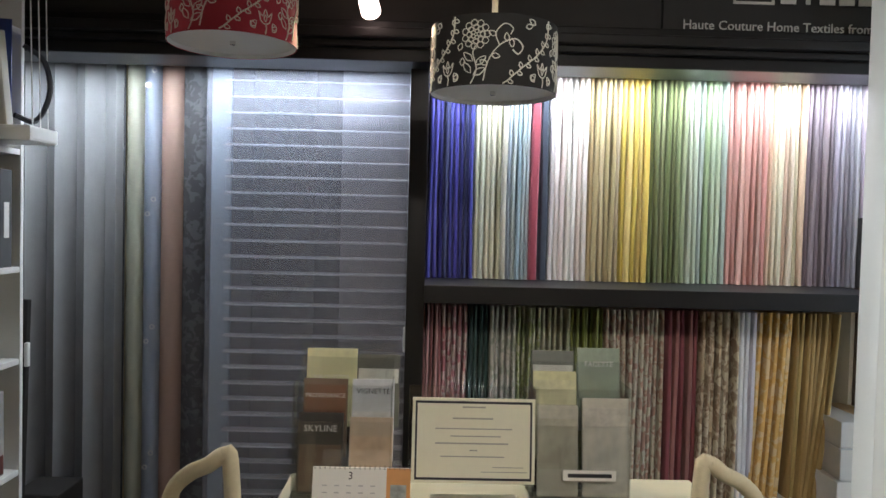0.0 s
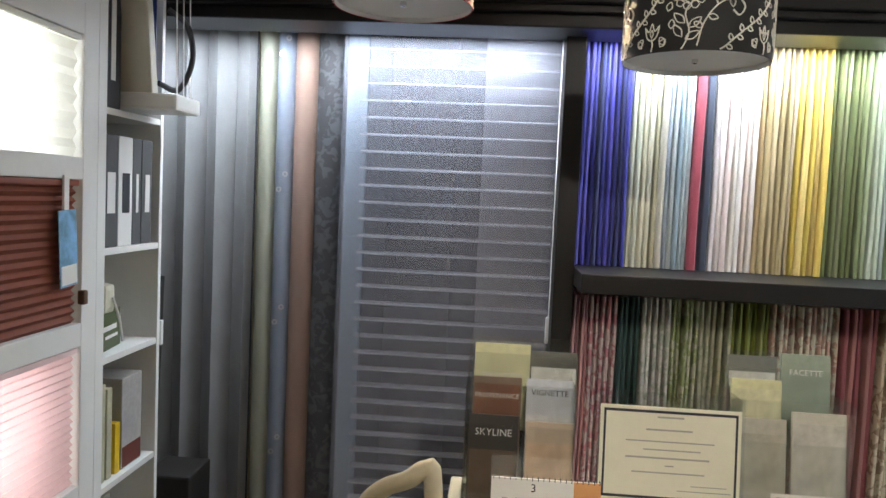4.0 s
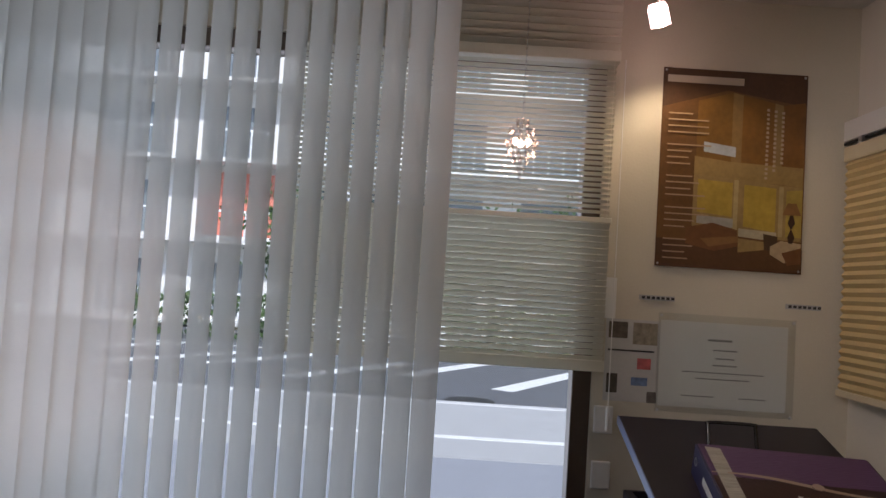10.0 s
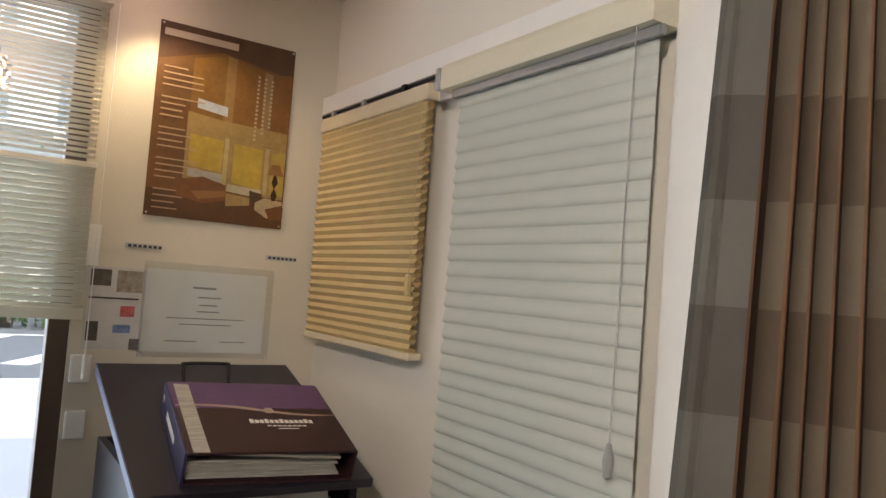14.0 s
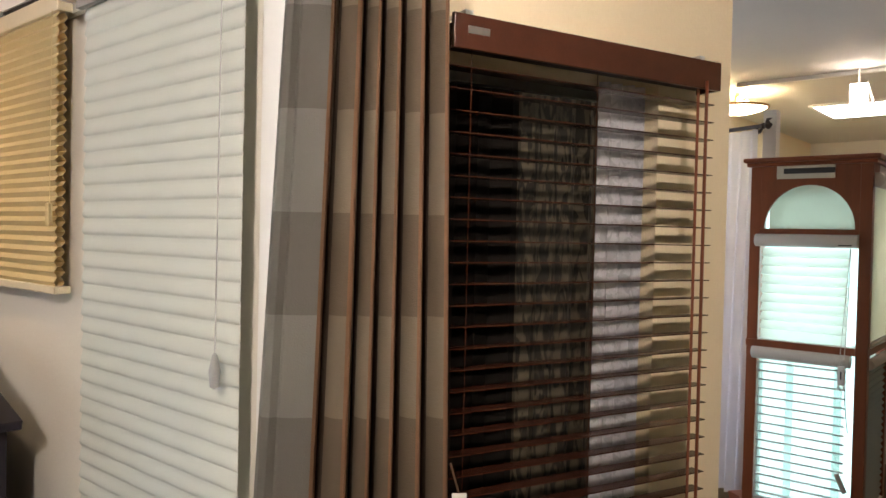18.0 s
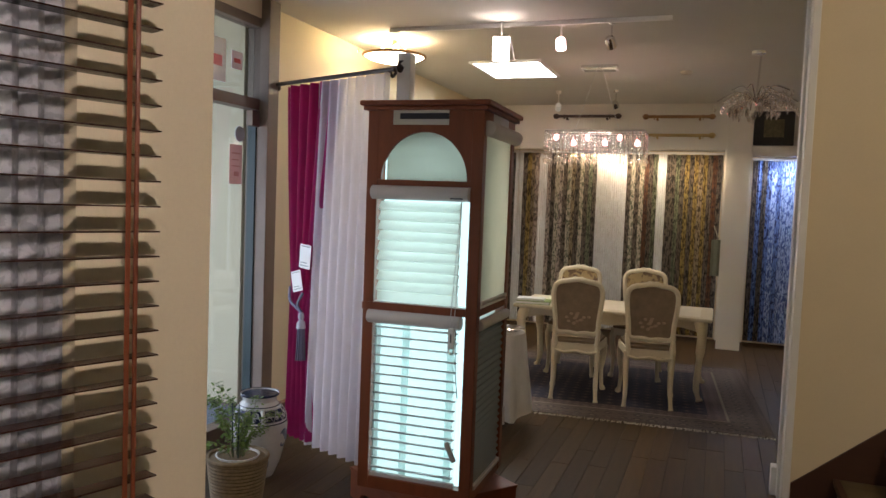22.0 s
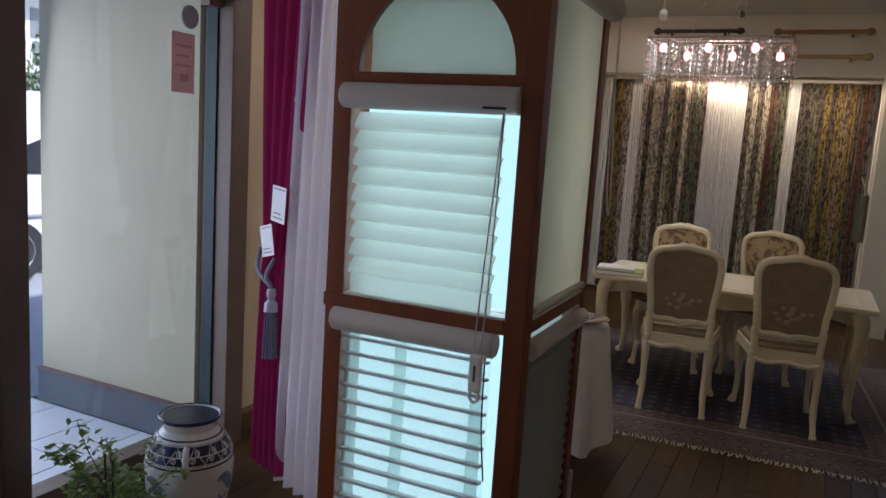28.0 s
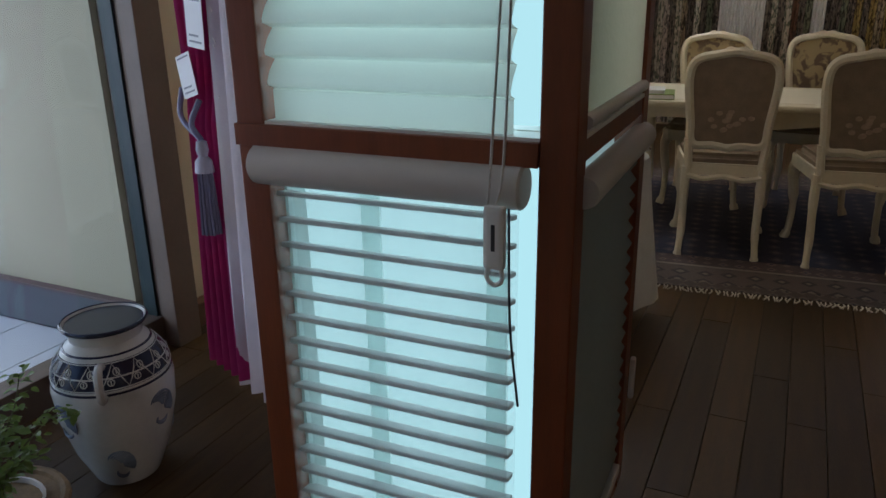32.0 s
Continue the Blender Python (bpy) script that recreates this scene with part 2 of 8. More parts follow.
COOL, WARM, PINK = (0.78, 0.88, 1.0), (1.0, 0.78, 0.48), (1.0, 0.72, 0.6)
NORTH = pose(0.0275, -0.0197, 0, 0, 0, -16.821)
REGION = NORTH
# cold tubes hidden behind the black valance, over the fabric rack and the blinds
lamp("tube_lamp", "AREA", (0.82, 3.13, 2.15), 9, COOL, 1.75, (0.82, 3.2, 1.4), sy=0.05)
lamp("tube_lamp", "AREA", (-0.95, 3.15, 2.15), 8.5, COOL, 1.5, (-0.95, 3.27, 1.2), sy=0.05)
REGION = Matrix.Identity(4)
# strip lamps over the curtain recesses of the far wall
lamp("tube_lamp", "AREA", (0.45, -10.56, 2.25), 11.5, WARM, 2.3, (0.4, -10.75, 1.2), sy=0.05)
lamp("tube_lamp", "AREA", (-1.8, -10.52, 2.18), 9, (0.75, 0.85, 1.0), 1.1, (-1.75, -10.75, 1.2), sy=0.05)
# lit inside of the display tower
lamp("tube_lamp", "AREA", (0.515, -4.495, 1.05), 1.2, (0.7, 1.0, 0.98), 0.42, (0.49, -4.0, 1.05), sy=1.6)
lamp("tube_lamp", "AREA", (0.45, -4.8, 1.5), 1.1, (1.0, 0.98, 0.88), 0.3, (0.2, -4.8, 1.5), sy=0.8)
# windows' daylight
lamp("window_daylight", "AREA", (3.26, -4.2, 1.15), 15, (0.82, 0.88, 1.0), 2.1, (0, -4.35, 0.55), sy=1.8)
lamp("window_daylight", "AREA", (2.85, 1.1, 1.5), 16, (0.84, 0.9, 1.0), 2.8, (0, 1.1, 1.2), sy=2.3)

# ---- materials ----
CREAM = mat("cream_wall_paint", (0.74, 0.63, 0.43), 0.75, var=0.04, scale=2.5, bump=0.15, bscale=120)
WALLW = mat("white_wall_paint", (0.72, 0.68, 0.6), 0.75, var=0.04, scale=2.5, bump=0.15, bscale=120)
CEIL = mat("ceiling_paint", (0.62, 0.6, 0.54), 0.8, var=0.05, scale=1.5, bump=0.1, bscale=90)
EXTW = mat("yellow_render", (0.46, 0.42, 0.29), 0.85, var=0.08, scale=2, bump=0.1, bscale=150)
BLACK = mat("black_lacquer", (0.009, 0.008, 0.008), 0.45, var=0.3, scale=4, bump=0.05, spec=0.25)
BLACKM = mat("black_board", (0.016, 0.013, 0.011), 0.65, var=0.2, scale=4, bump=0.05)
WHITE = mat("white_paint", (0.78, 0.77, 0.74), 0.45, var=0.03, bump=0.04)
WHITEP = mat("white_plastic", (0.8, 0.79, 0.76), 0.35, var=0.02)
PLANK = mat("oak_plank", (0.054, 0.029, 0.0085), 0.5, spec=0.22, var=0.35, scale=3.5, bump=0.25, bscale=40, rnd=0.35, stretch=(9, 0.8, 4))
JOINT = mat("floor_joint", (0.03, 0.02, 0.014), 0.8)
REDWOOD = mat("cherry_wood", (0.2, 0.052, 0.018), 0.4, var=0.22, scale=3, bump=0.1, bscale=35, stretch=(8, 8, 0.8))
DARKWOOD = mat("mahogany_slat", (0.06, 0.018, 0.009), 0.3, var=0.25, scale=3, bump=0.08, bscale=35, stretch=(1, 7, 7))
BROWNTRIM = mat("brown_trim", (0.13, 0.07, 0.035), 0.5, var=0.2, scale=3, bump=0.1, bscale=30, stretch=(1, 1, 6))
FRAME = mat("bronze_aluminium", (0.16, 0.12, 0.09), 0.4, 0.5, var=0.1)
STEEL = mat("brushed_steel", (0.6, 0.6, 0.6), 0.3, 1.0, var=0.08, stretch=(1, 30, 30))
CHROME = mat("chrome", (0.75, 0.75, 0.75), 0.12, 1.0, var=0.02)
CLEAR = glass("clear_glass")
ACRYL = glass("clear_acrylic", (0.955, 0.965, 0.965), 0.12, 0.08)
CRYSTAL = glass("crystal", (0.98, 0.95, 0.93), 0.9, 0.02)
INK = mat("dark_ink", (0.03, 0.03, 0.035), 0.7)
PALEINK = mat("pale_ink", (0.75, 0.73, 0.7), 0.6)
SILVER = mat("silver_letter", (0.62, 0.6, 0.56), 0.35, 0.6)
PAPER = mat("white_paper", (0.78, 0.77, 0.73), 0.7, var=0.03)
CREAMPAPER = mat("cream_paper", (0.8, 0.77, 0.6), 0.7, var=0.04)
FABRIC = {}


def cloth(color, trans=0.15, rough=0.85, key="", bump=0.4, var=0.12, scale=14, alpha=1.0):
    k = (tuple(round(c, 3) for c in color), trans, key)
    if k not in FABRIC:
        FABRIC[k] = mat(("cloth_" + key) if key else "cloth", color, rough, var=var, scale=scale, bump=bump, bscale=260, trans=trans, alpha=alpha, stretch=(1, 1, 0.6), sheen=0.1)
    return FABRIC[k]


# ---- structure ----
H = 2.84


def wall(name, x0, x1, y0, y1, z0=0.0, z1=H, m=CREAM, label="cream painted plaster wall"):
    return solid(name, box(x0, x1, y0, y1, z0, z1), m, label, "wall", kind="structure")


def holed(name, axis, at, thick, a0, a1, holes, m=CREAM, z1=H, label="cream painted plaster wall with an opening"):
    """A wall along x or y from a0 to a1, with holes (b0, b1, z0, z1) right through it."""
    bm = bmesh.new()
    cuts = sorted({a0, a1, *[h[0] for h in holes], *[h[1] for h in holes]})
    for p, q in zip(cuts, cuts[1:]):
        zs = [(0, z1)]
        for h in holes:
            if h[0] <= p and h[1] >= q:
                zs = [(u, v) for s in zs for u, v in ((s[0], h[2]), (h[3], s[1])) if v - u > 1e-3]
        for u, v in zs:
            if axis == "x":
                box(p, q, at, at + thick, u, v, bm)
            else:
                box(at, at + thick, p, q, u, v, bm)
    return solid(name, bm, m, label, "wall", kind="structure")


floor = solid("floor", box(-3.2, 2.12, -11.2, 4.7, -0.12, -0.012), JOINT, "dark floor under oak planks", "floor", kind="structure")
solid("floor_nook", box(2.12, 2.8, -2.5, 3.6, -0.12, -0.001), PLANK, "dark oak floor by the shop window", "floor", kind="structure")
solid("ceiling", box(-3.2, 2.8, -11.2, 4.7, H, H + 0.1), CEIL, "off-white painted ceiling", "ceiling", kind="structure")
REGION = NORTH
wall("wall_north", -4.2, 2.7, 3.72, 3.9, m=CREAM)
wall("wall_north_return", 1.94, 2.06, 3.0, 3.715, 0, 2.17, m=CREAM)
REGION = Matrix.Identity(4)
wall("wall_west", -3.2, -3.05, -11.2, 4.7)
wall("wall_south", -3.05, 2.28, -11.2, -11.05)
holed("wall_east", "y", 2.66, 0.16, -1.4, 3.2, [(-0.33, 2.7, 0.12, 2.62)], m=mat("ivory_wall_paint", (0.64, 0.59, 0.48), 0.75, var=0.04, scale=2.5, bump=0.15, bscale=120), label="off-white wall round the tall shop window")
# block between the window bay and the entrance: its window towards the bay side holds the wooden blind
wall("wall_bay_south", 0.56, 2.82, -1.4, -1.27, m=WALLW, label="off-white wall behind the sample blinds")
BLOCK = pose(0.205, -2.28, 0, 0, 0, -19.3) @ pose(-0.205, 2.28, 0)
REGION = BLOCK
holed("wall_block_west", "y", 0.27, 0.13, -2.44, -1.24, [(-2.155, -1.3, 0.25, 2.02)], m=CREAM, label="cream wall with a window behind the wooden blind")
REGION = Matrix.Identity(4)
wall("wall_block_south", 0.25, 2.1, -2.47, -2.36, m=CREAM)
wall("wall_entrance_return", 2.05, 2.15, -3.05, -2.36, m=CREAM)
wall("wall_entrance_side", 2.1, 2.28, -11.05, -5.42, m=CREAM)
solid("wall_porch", join(box(2.283, 3.24, -5.6, -5.32, 0.0, 3.2), box(2.16, 2.283, -5.417, -5.32, 0.0, 3.2)), EXTW, "pale yellow rendered wall of the porch outside", "wall", kind="structure")
solid("porch_base", box(2.16, 3.245, -5.345, -5.29, -0.012, 0.16, bevel=0.006), mat("slate_base", (0.1, 0.115, 0.13), 0.6, var=0.2), "dark grey stone base of the porch wall", "base", kind="structure")
solid("porch_base_cap", box(2.16, 3.25, -5.345, -5.284, 0.16, 0.172, bevel=0.003), mat("brown_cap", (0.13, 0.09, 0.08), 0.6, var=0.15), "thin brown cap on the porch wall's base", "base", kind="structure")
# stair wall on the other side of the passage
wall("wall_stairs", -3.05, -1.245, -5.62, -5.53, m=CREAM, label="cream wall behind the stairs")
tr = bmesh.new()
box(-1.66, -1.19, -5.72, -5.62, 0, H, tr, bevel=0.006)
box(-1.64, -1.16, -5.745, -5.66, 0, 0.16, tr, bevel=0.006)
box(-1.245, -1.205, -5.62, -5.5, 0, H, tr, bevel=0.006)
solid("trim_passage", tr, WHITE, "white painted wooden door trim at the passage", "trim", kind="structure")
# far wall with two curtain recesses
holed("wall_far", "x", -10.56, 0.16, -3.05, 2.1, [(-0.82, 1.85, 0.0, 2.3), (-2.6, -1.12, 0.0, 2.24)], m=WALLW, label="off-white far wall with two curtain recesses")
bm = bmesh.new()
for x0, x1, z in ((-0.86, 1.89, 2.3), (-2.64, -1.08, 2.24)):
    box(x0, x1, -10.6, -10.52, z, z + 0.05, bm, bevel=0.008)
    box(x0, x1, -10.57, -10.5, z + 0.05, z + 0.12, bm, bevel=0.01)
solid("trim_recess", bm, WHITE, "white moulded trim over the curtain recesses", "trim", kind="structure")
bm = bmesh.new()
box(2.04, 2.1, -10.4, -5.45, 0, 0.1, bm, bevel=0.006)
box(-1.12, -0.82, -10.42, -10.38, 0, 0.1, bm, bevel=0.006)
solid("baseboard", bm, BROWNTRIM, "dark brown wooden baseboard", "baseboard", kind="structure")
solid("pillar_far", box(-1.1, -0.84, -10.396, -10.36, 0, H - 0.003, bevel=0.004), WALLW, "off-white pillar between the curtain recesses", "pillar", kind="structure")

# ---- ground outside ----
GROUND = mat("asphalt", (0.12, 0.125, 0.135), 0.85, var=0.25, scale=3, bump=0.5, bscale=90)
PAVE = mat("pale_paving", (0.42, 0.42, 0.42), 0.8, var=0.1, scale=4, bump=0.2)
PAVE2 = mat("grey_paving", (0.3, 0.31, 0.34), 0.8, var=0.1, scale=4, bump=0.2)
LINE = mat("road_paint", (0.75, 0.75, 0.73), 0.7, var=0.12)
bm = bmesh.new()
box(2.82, 900, -700, 700, -0.4, -0.16, bm)
box(-700, -3.3, -700, 700, -0.4, -0.16, bm)
solid("ground", bm, GROUND, "dark asphalt street and ground to the horizon", "ground", kind="structure")
porch = solid("porch_floor", box(2.15, 3.4, -5.3, -2.0, -0.158, -0.02), PAVE, "pale tiled porch floor outside the door", "pavement", kind="structure")
TILE = mat("pale_porch_tile", (0.66, 0.67, 0.68), 0.35, var=0.07, scale=5, bump=0.06, rnd=0.06)
tile = to_mesh("tile", box(0.003, 0.307, 0.003, 0.407, -0.02, -0.011, bevel=0.002), TILE)
for i in range(4):
    for j in range(8):
        o = new("tile", tile)
        o.parent, o.location = porch, (2.155 + 0.31 * i, -5.288 + 0.41 * j, 0)
solid("forecourt", box(3.4, 7.7, -40, 60, -0.16, -0.05), PAVE2, "grey forecourt paving along the shop front", "pavement", kind="structure")
solid("forecourt_edge", box(2.83, 3.4, -1.9, 60, -0.158, -0.05), PAVE2, "grey paving below the shop window", "pavement", kind="structure")
solid("pavement", box(7.7, 11.3, -60, 80, -0.16, -0.045), PAVE, "pale block pavement along the street", "pavement", kind="structure")
bm = bmesh.new()
box(8.7, 8.85, -60, 80, -0.045, -0.039, bm)
box(11.75, 11.9, -60, 80, -0.16, -0.154, bm)
for i in range(14):
    q = box(-0.22, 0.22, -2.2, 2.2, -0.16, -0.153)
    moved(q, pose(16.0 + 1.3 * (i % 2), -14 + i * 2.0, 0, 0, 0, 62))
    join(bm, q)
box(19.4, 19.55, -60, 80, -0.16, -0.154, bm)
solid("road_markings", bm, LINE, "white painted lines on the street", "road", kind="structure")
solid("kerb", box(11.3, 11.5, -60, 80, -0.2, -0.03, bevel=0.02), mat("kerb_stone", (0.55, 0.55, 0.55), 0.8, var=0.15), "pale concrete kerb stone", "kerb", kind="structure")

REGION = NORTH
# ---- north wall: fabric rack, blinds and sign ----
bm = bmesh.new()
for x0, x1 in ((-1.75, 0.82), (0.826, 1.8)):
    box(x0, x1, 3.15, 3.2, 2.3, H - 0.004, bm, bevel=0.003)
solid("sign_board", bm, BLACKM, "matt black sign board above the cornice", "sign board", kind="structure")
sign = thing("shop_sign", "raised silver lettering and emblem on the black board", "sign", (1.3, 3.148, 2.45))
lettering("lettering", "Haute Couture Home Textiles from Switzerland", 0.0505, SILVER, sign, pose(0.1, 0, -0.09, 90, 0, 0), 0.002)
bm = bmesh.new()
fw = bmesh.new()
for x0, x1, z0, z1 in ((-0.205, -0.045, -0.005, 0.005), (-0.205, -0.045, 0.128, 0.138), (-0.205, -0.195, 0.0, 0.133), (-0.055, -0.045, 0.0, 0.133)):
    box(x0, x1, -0.004, 0.0, z0, z1, fw)
part("emblem_frame", fw, SILVER, sign)
for cx, cz, r in ((-0.125, 0.1, 0.022), (-0.155, 0.085, 0.02), (-0.095, 0.085, 0.02), (-0.125, 0.075, 0.02)):
    q = lathe([(0.0001, 0), (r, 0), (r, 0.003), (0.0001, 0.003)], 14)
    join(bm, moved(q, Matrix.Translation((cx, 0, cz)) @ pose(0, 0, 0, 90)))
box(-0.132, -0.118, -0.003, 0, 0.03, 0.07, bm)
box(-0.16, -0.09, -0.003, 0, 0.022, 0.032, bm)
part("emblem_tree", bm, SILVER, sign)
for k in range(5):
    x = -0.02 + k * 0.076
    part("mark_block", box(x + (0.022 if k == 1 else 0), x + (0.04 if k == 1 else 0.06), -0.004, 0, 0.0, 0.112, bevel=0.001), SILVER, sign)

bm = bmesh.new()
for y0, z0, z1 in ((2.99, 2.155, 2.2), (2.96, 2.2, 2.225), (2.93, 2.225, 2.262), (2.98, 2.262, 2.275), (3.02, 2.275, 2.31)):
    box(-1.75, 1.71 + (3.0 - y0), y0, 3.2, z0, z1, bm, bevel=0.006)
solid("cornice", bm, BLACK, "glossy black moulded cornice over the rack", "cornice", kind="structure")
rack = thing("fabric_rack", "black lacquered rack with a shelf for fabric samples", "rack", (0.8, 3.3, 0))
part("post", box(-0.94, -0.87, -0.18, 0.38, 0, 2.16, bevel=0.003), BLACK, rack)
part("shelf", box(-0.87, 0.83, -0.42, 0.36, 1.288, 1.352, bevel=0.004), BLACK, rack)
part("bottom_shelf", box(-0.87, 0.98, -0.42, 0.36, 0.2, 0.27, bevel=0.004), BLACK, rack)
part("back_panel", box(-0.87, 0.98, 0.36, 0.38, 0.1, 2.2), BLACKM, rack)
part("side_panel", box(0.66, 0.7, -0.05, 0.36, 0.27, 1.262), BLACKM, rack)
part("hanging_rail", moved(tube([(-0.87, 0, 0), (0.98, 0, 0)], 0.012), pose(0, 0.03, 2.19)), STEEL, rack)


def sample(color, w, h, seed, flare=0.0, pattern=False):
    """One folded length of cloth on a hanger: rounded front fold, pinched head."""
    rr = random.Random(seed)
    bm = bmesh.new()
    prof = [(-w / 2, 0.24), (-w / 2, 0.024), (-w * 0.43, 0.011), (-w * 0.26, 0.002), (0, 0), (w * 0.26, 0.002), (w * 0.43, 0.011), (w / 2, 0.024), (w / 2, 0.24)]
    rows, grid = 9, []
    ph, am = rr.uniform(0, 6), rr.uniform(0.001, 0.004)
    for j in range(rows + 1):
        v = j / rows
        pin = 1 - 0.45 * max(0, (v - 0.86) / 0.14) + (0.25 * max(0, 0.08 - abs(v - 0.97)) / 0.08)
        sw = am * math.sin(ph + v * 5) + flare * (1 - v) ** 1.5
        grid.append([bm.verts.new((x * pin + sw, y + 0.006 * math.sin(ph + 3 * v), h * v)) for x, y in prof])
    for j in range(rows):
        for i in range(len(prof) - 1):
            bm.faces.new((grid[j][i], grid[j][i + 1], grid[j + 1][i + 1], grid[j + 1][i]))
    bm.faces.new(grid[0])
    bm.faces.new(grid[-1])
    return bm


def tint(c, rr, d=0.12):
    f = 1 + rr.uniform(-d, d)
    return tuple(min(0.85, max(0.005, v * f * (1 + rr.uniform(-0.04, 0.04)))) for v in c)


def flower_cloth(name, base, dark, scale=26.0, stretch=(1, 1, 1)):
    """Printed cloth: blotches of a second colour."""
    m = mat(name, base, 0.85, var=0.1, bump=0.3, bscale=240, trans=0.08)
    N, L = m.node_tree.nodes, m.node_tree.links
    b = N["Principled BSDF"]
    tc = N.new("ShaderNodeTexCoord")
    nz = N.new("ShaderNodeTexNoise")
    nz.inputs["Scale"].default_value, nz.inputs["Detail"].default_value, nz.inputs["Distortion"].default_value = scale, 2, 0.8
    mp = N.new("ShaderNodeMapping")
    mp.inputs["Scale"].default_value = stretch
    oi = N.new("ShaderNodeObjectInfo")
    own = N.new("ShaderNodeMath")
    own.operation = "MULTIPLY"
    own.inputs[1].default_value = 37.0
    L.new(oi.outputs["Random"], own.inputs[0])
    off = N.new("ShaderNodeVectorMath")
    off.operation = "ADD"
    L.new(tc.outputs["Object"], off.inputs[0])
    L.new(own.outputs[0], off.inputs[1])
    L.new(off.outputs[0], mp.inputs["Vector"])
    L.new(mp.outputs[0], nz.inputs["Vector"])
    rp = N.new("ShaderNodeValToRGB")
    rp.color_ramp.elements[0].position, rp.color_ramp.elements[1].position = 0.44, 0.52
    rp.color_ramp.elements[0].color, rp.color_ramp.elements[1].color = (*dark, 1), (*base, 1)
    L.new(nz.outputs[0], rp.inputs[0])
    L.new(rp.outputs[0], b.inputs["Base Color"])
    return m


rr = random.Random(5)
upper = [  # from, to, count, colours
    (-0.085, 0.117, 8, [(0.03, 0.035, 0.13), (0.05, 0.05, 0.3), (0.07, 0.06, 0.38), (0.03, 0.03, 0.2)]),
    (0.117, 0.25, 5, [(0.62, 0.58, 0.42), (0.66, 0.63, 0.52)]),
    (0.25, 0.341, 4, [(0.36, 0.42, 0.45), (0.5, 0.55, 0.55), (0.3, 0.38, 0.42)]),
    (0.341, 0.378, 1, [(0.34, 0.06, 0.09)]),
    (0.378, 0.417, 1, [(0.05, 0.06, 0.09)]),
    (0.417, 0.572, 6, [(0.78, 0.72, 0.68), (0.76, 0.7, 0.66), (0.72, 0.6, 0.55)]),
    (0.572, 0.7, 5, [(0.42, 0.32, 0.16), (0.5, 0.4, 0.2), (0.55, 0.45, 0.28)]),
    (0.7, 0.815, 4, [(0.62, 0.46, 0.1), (0.68, 0.54, 0.18)]),
    (0.815, 0.945, 5, [(0.12, 0.15, 0.05), (0.16, 0.18, 0.07), (0.2, 0.22, 0.1)]),
    (0.945, 1.129, 7, [(0.3, 0.36, 0.2), (0.42, 0.48, 0.34), (0.5, 0.56, 0.42), (0.38, 0.42, 0.36)]),
    (1.129, 1.29, 6, [(0.62, 0.32, 0.27), (0.55, 0.26, 0.22), (0.66, 0.4, 0.34)]),
    (1.29, 1.443, 6, [(0.7, 0.52, 0.38), (0.72, 0.6, 0.45), (0.74, 0.66, 0.5)]),
    (1.443, 1.555, 4, [(0.2, 0.16, 0.18), (0.26, 0.21, 0.23)]),
    (1.555, 1.713, 6, [(0.36, 0.32, 0.37), (0.46, 0.42, 0.46), (0.42, 0.36, 0.4)]),
]
NAMES = ["dark blue", "cream", "grey-blue", "wine red", "navy", "white", "beige", "gold", "dark olive", "sage green", "salmon pink", "peach", "dark mauve", "lilac grey"]
for (a, b, n, cols), nm in zip(upper, NAMES):
    n = round(1.2 * n)
    for i in range(n):
        w = (b - a) / n
        solid("fabric_sample", sample(cols[i % len(cols)], w * 0.97, 0.83 + rr.uniform(-0.006, 0.006), int(1000 * a) + i), cloth(tint(cols[i % len(cols)], rr), 0.06), nm + " cloth sample hanging folded in the rack", "fabric sample", (a + w * (i + 0.5), 3.21 + rr.uniform(0, 0.02), 1.354), group="upper row of fabric samples", smooth=True)
lower = [
    (-0.075, 0.0, 4, [(0.42, 0.2, 0.22), (0.5, 0.3, 0.3)], None), (0.0, 0.105, 4, [(0.6, 0.5, 0.48)], (0.45, 0.2, 0.22)),
    (0.105, 0.191, 3, [(0.03, 0.07, 0.06)], None), (0.191, 0.302, 4, [(0.6, 0.58, 0.52)], (0.4, 0.42, 0.34)),
    (0.302, 0.395, 4, [(0.3, 0.34, 0.16)], (0.5, 0.5, 0.36)), (0.395, 0.512, 4, [(0.42, 0.4, 0.28)], (0.3, 0.32, 0.2)),
    (0.512, 0.651, 5, [(0.16, 0.18, 0.02), (0.24, 0.26, 0.08)], None), (0.651, 0.897, 8, [(0.58, 0.54, 0.42)], (0.42, 0.26, 0.2)),
    (0.897, 1.037, 4, [(0.26, 0.07, 0.08), (0.32, 0.13, 0.12)], None), (1.037, 1.189, 5, [(0.66, 0.58, 0.42)], (0.34, 0.24, 0.16)),
    (1.189, 1.272, 2, [(0.75, 0.72, 0.74)], None), (1.272, 1.413, 4, [(0.68, 0.42, 0.14)], (0.72, 0.55, 0.3)),
    (1.413, 1.6, 6, [(0.34, 0.22, 0.08), (0.42, 0.3, 0.12)], None),
]
LN = ["pink", "white and rose printed", "dark teal", "white floral", "green floral", "grey-green printed", "olive", "pale floral", "wine red", "beige printed", "white", "orange printed", "golden brown"]
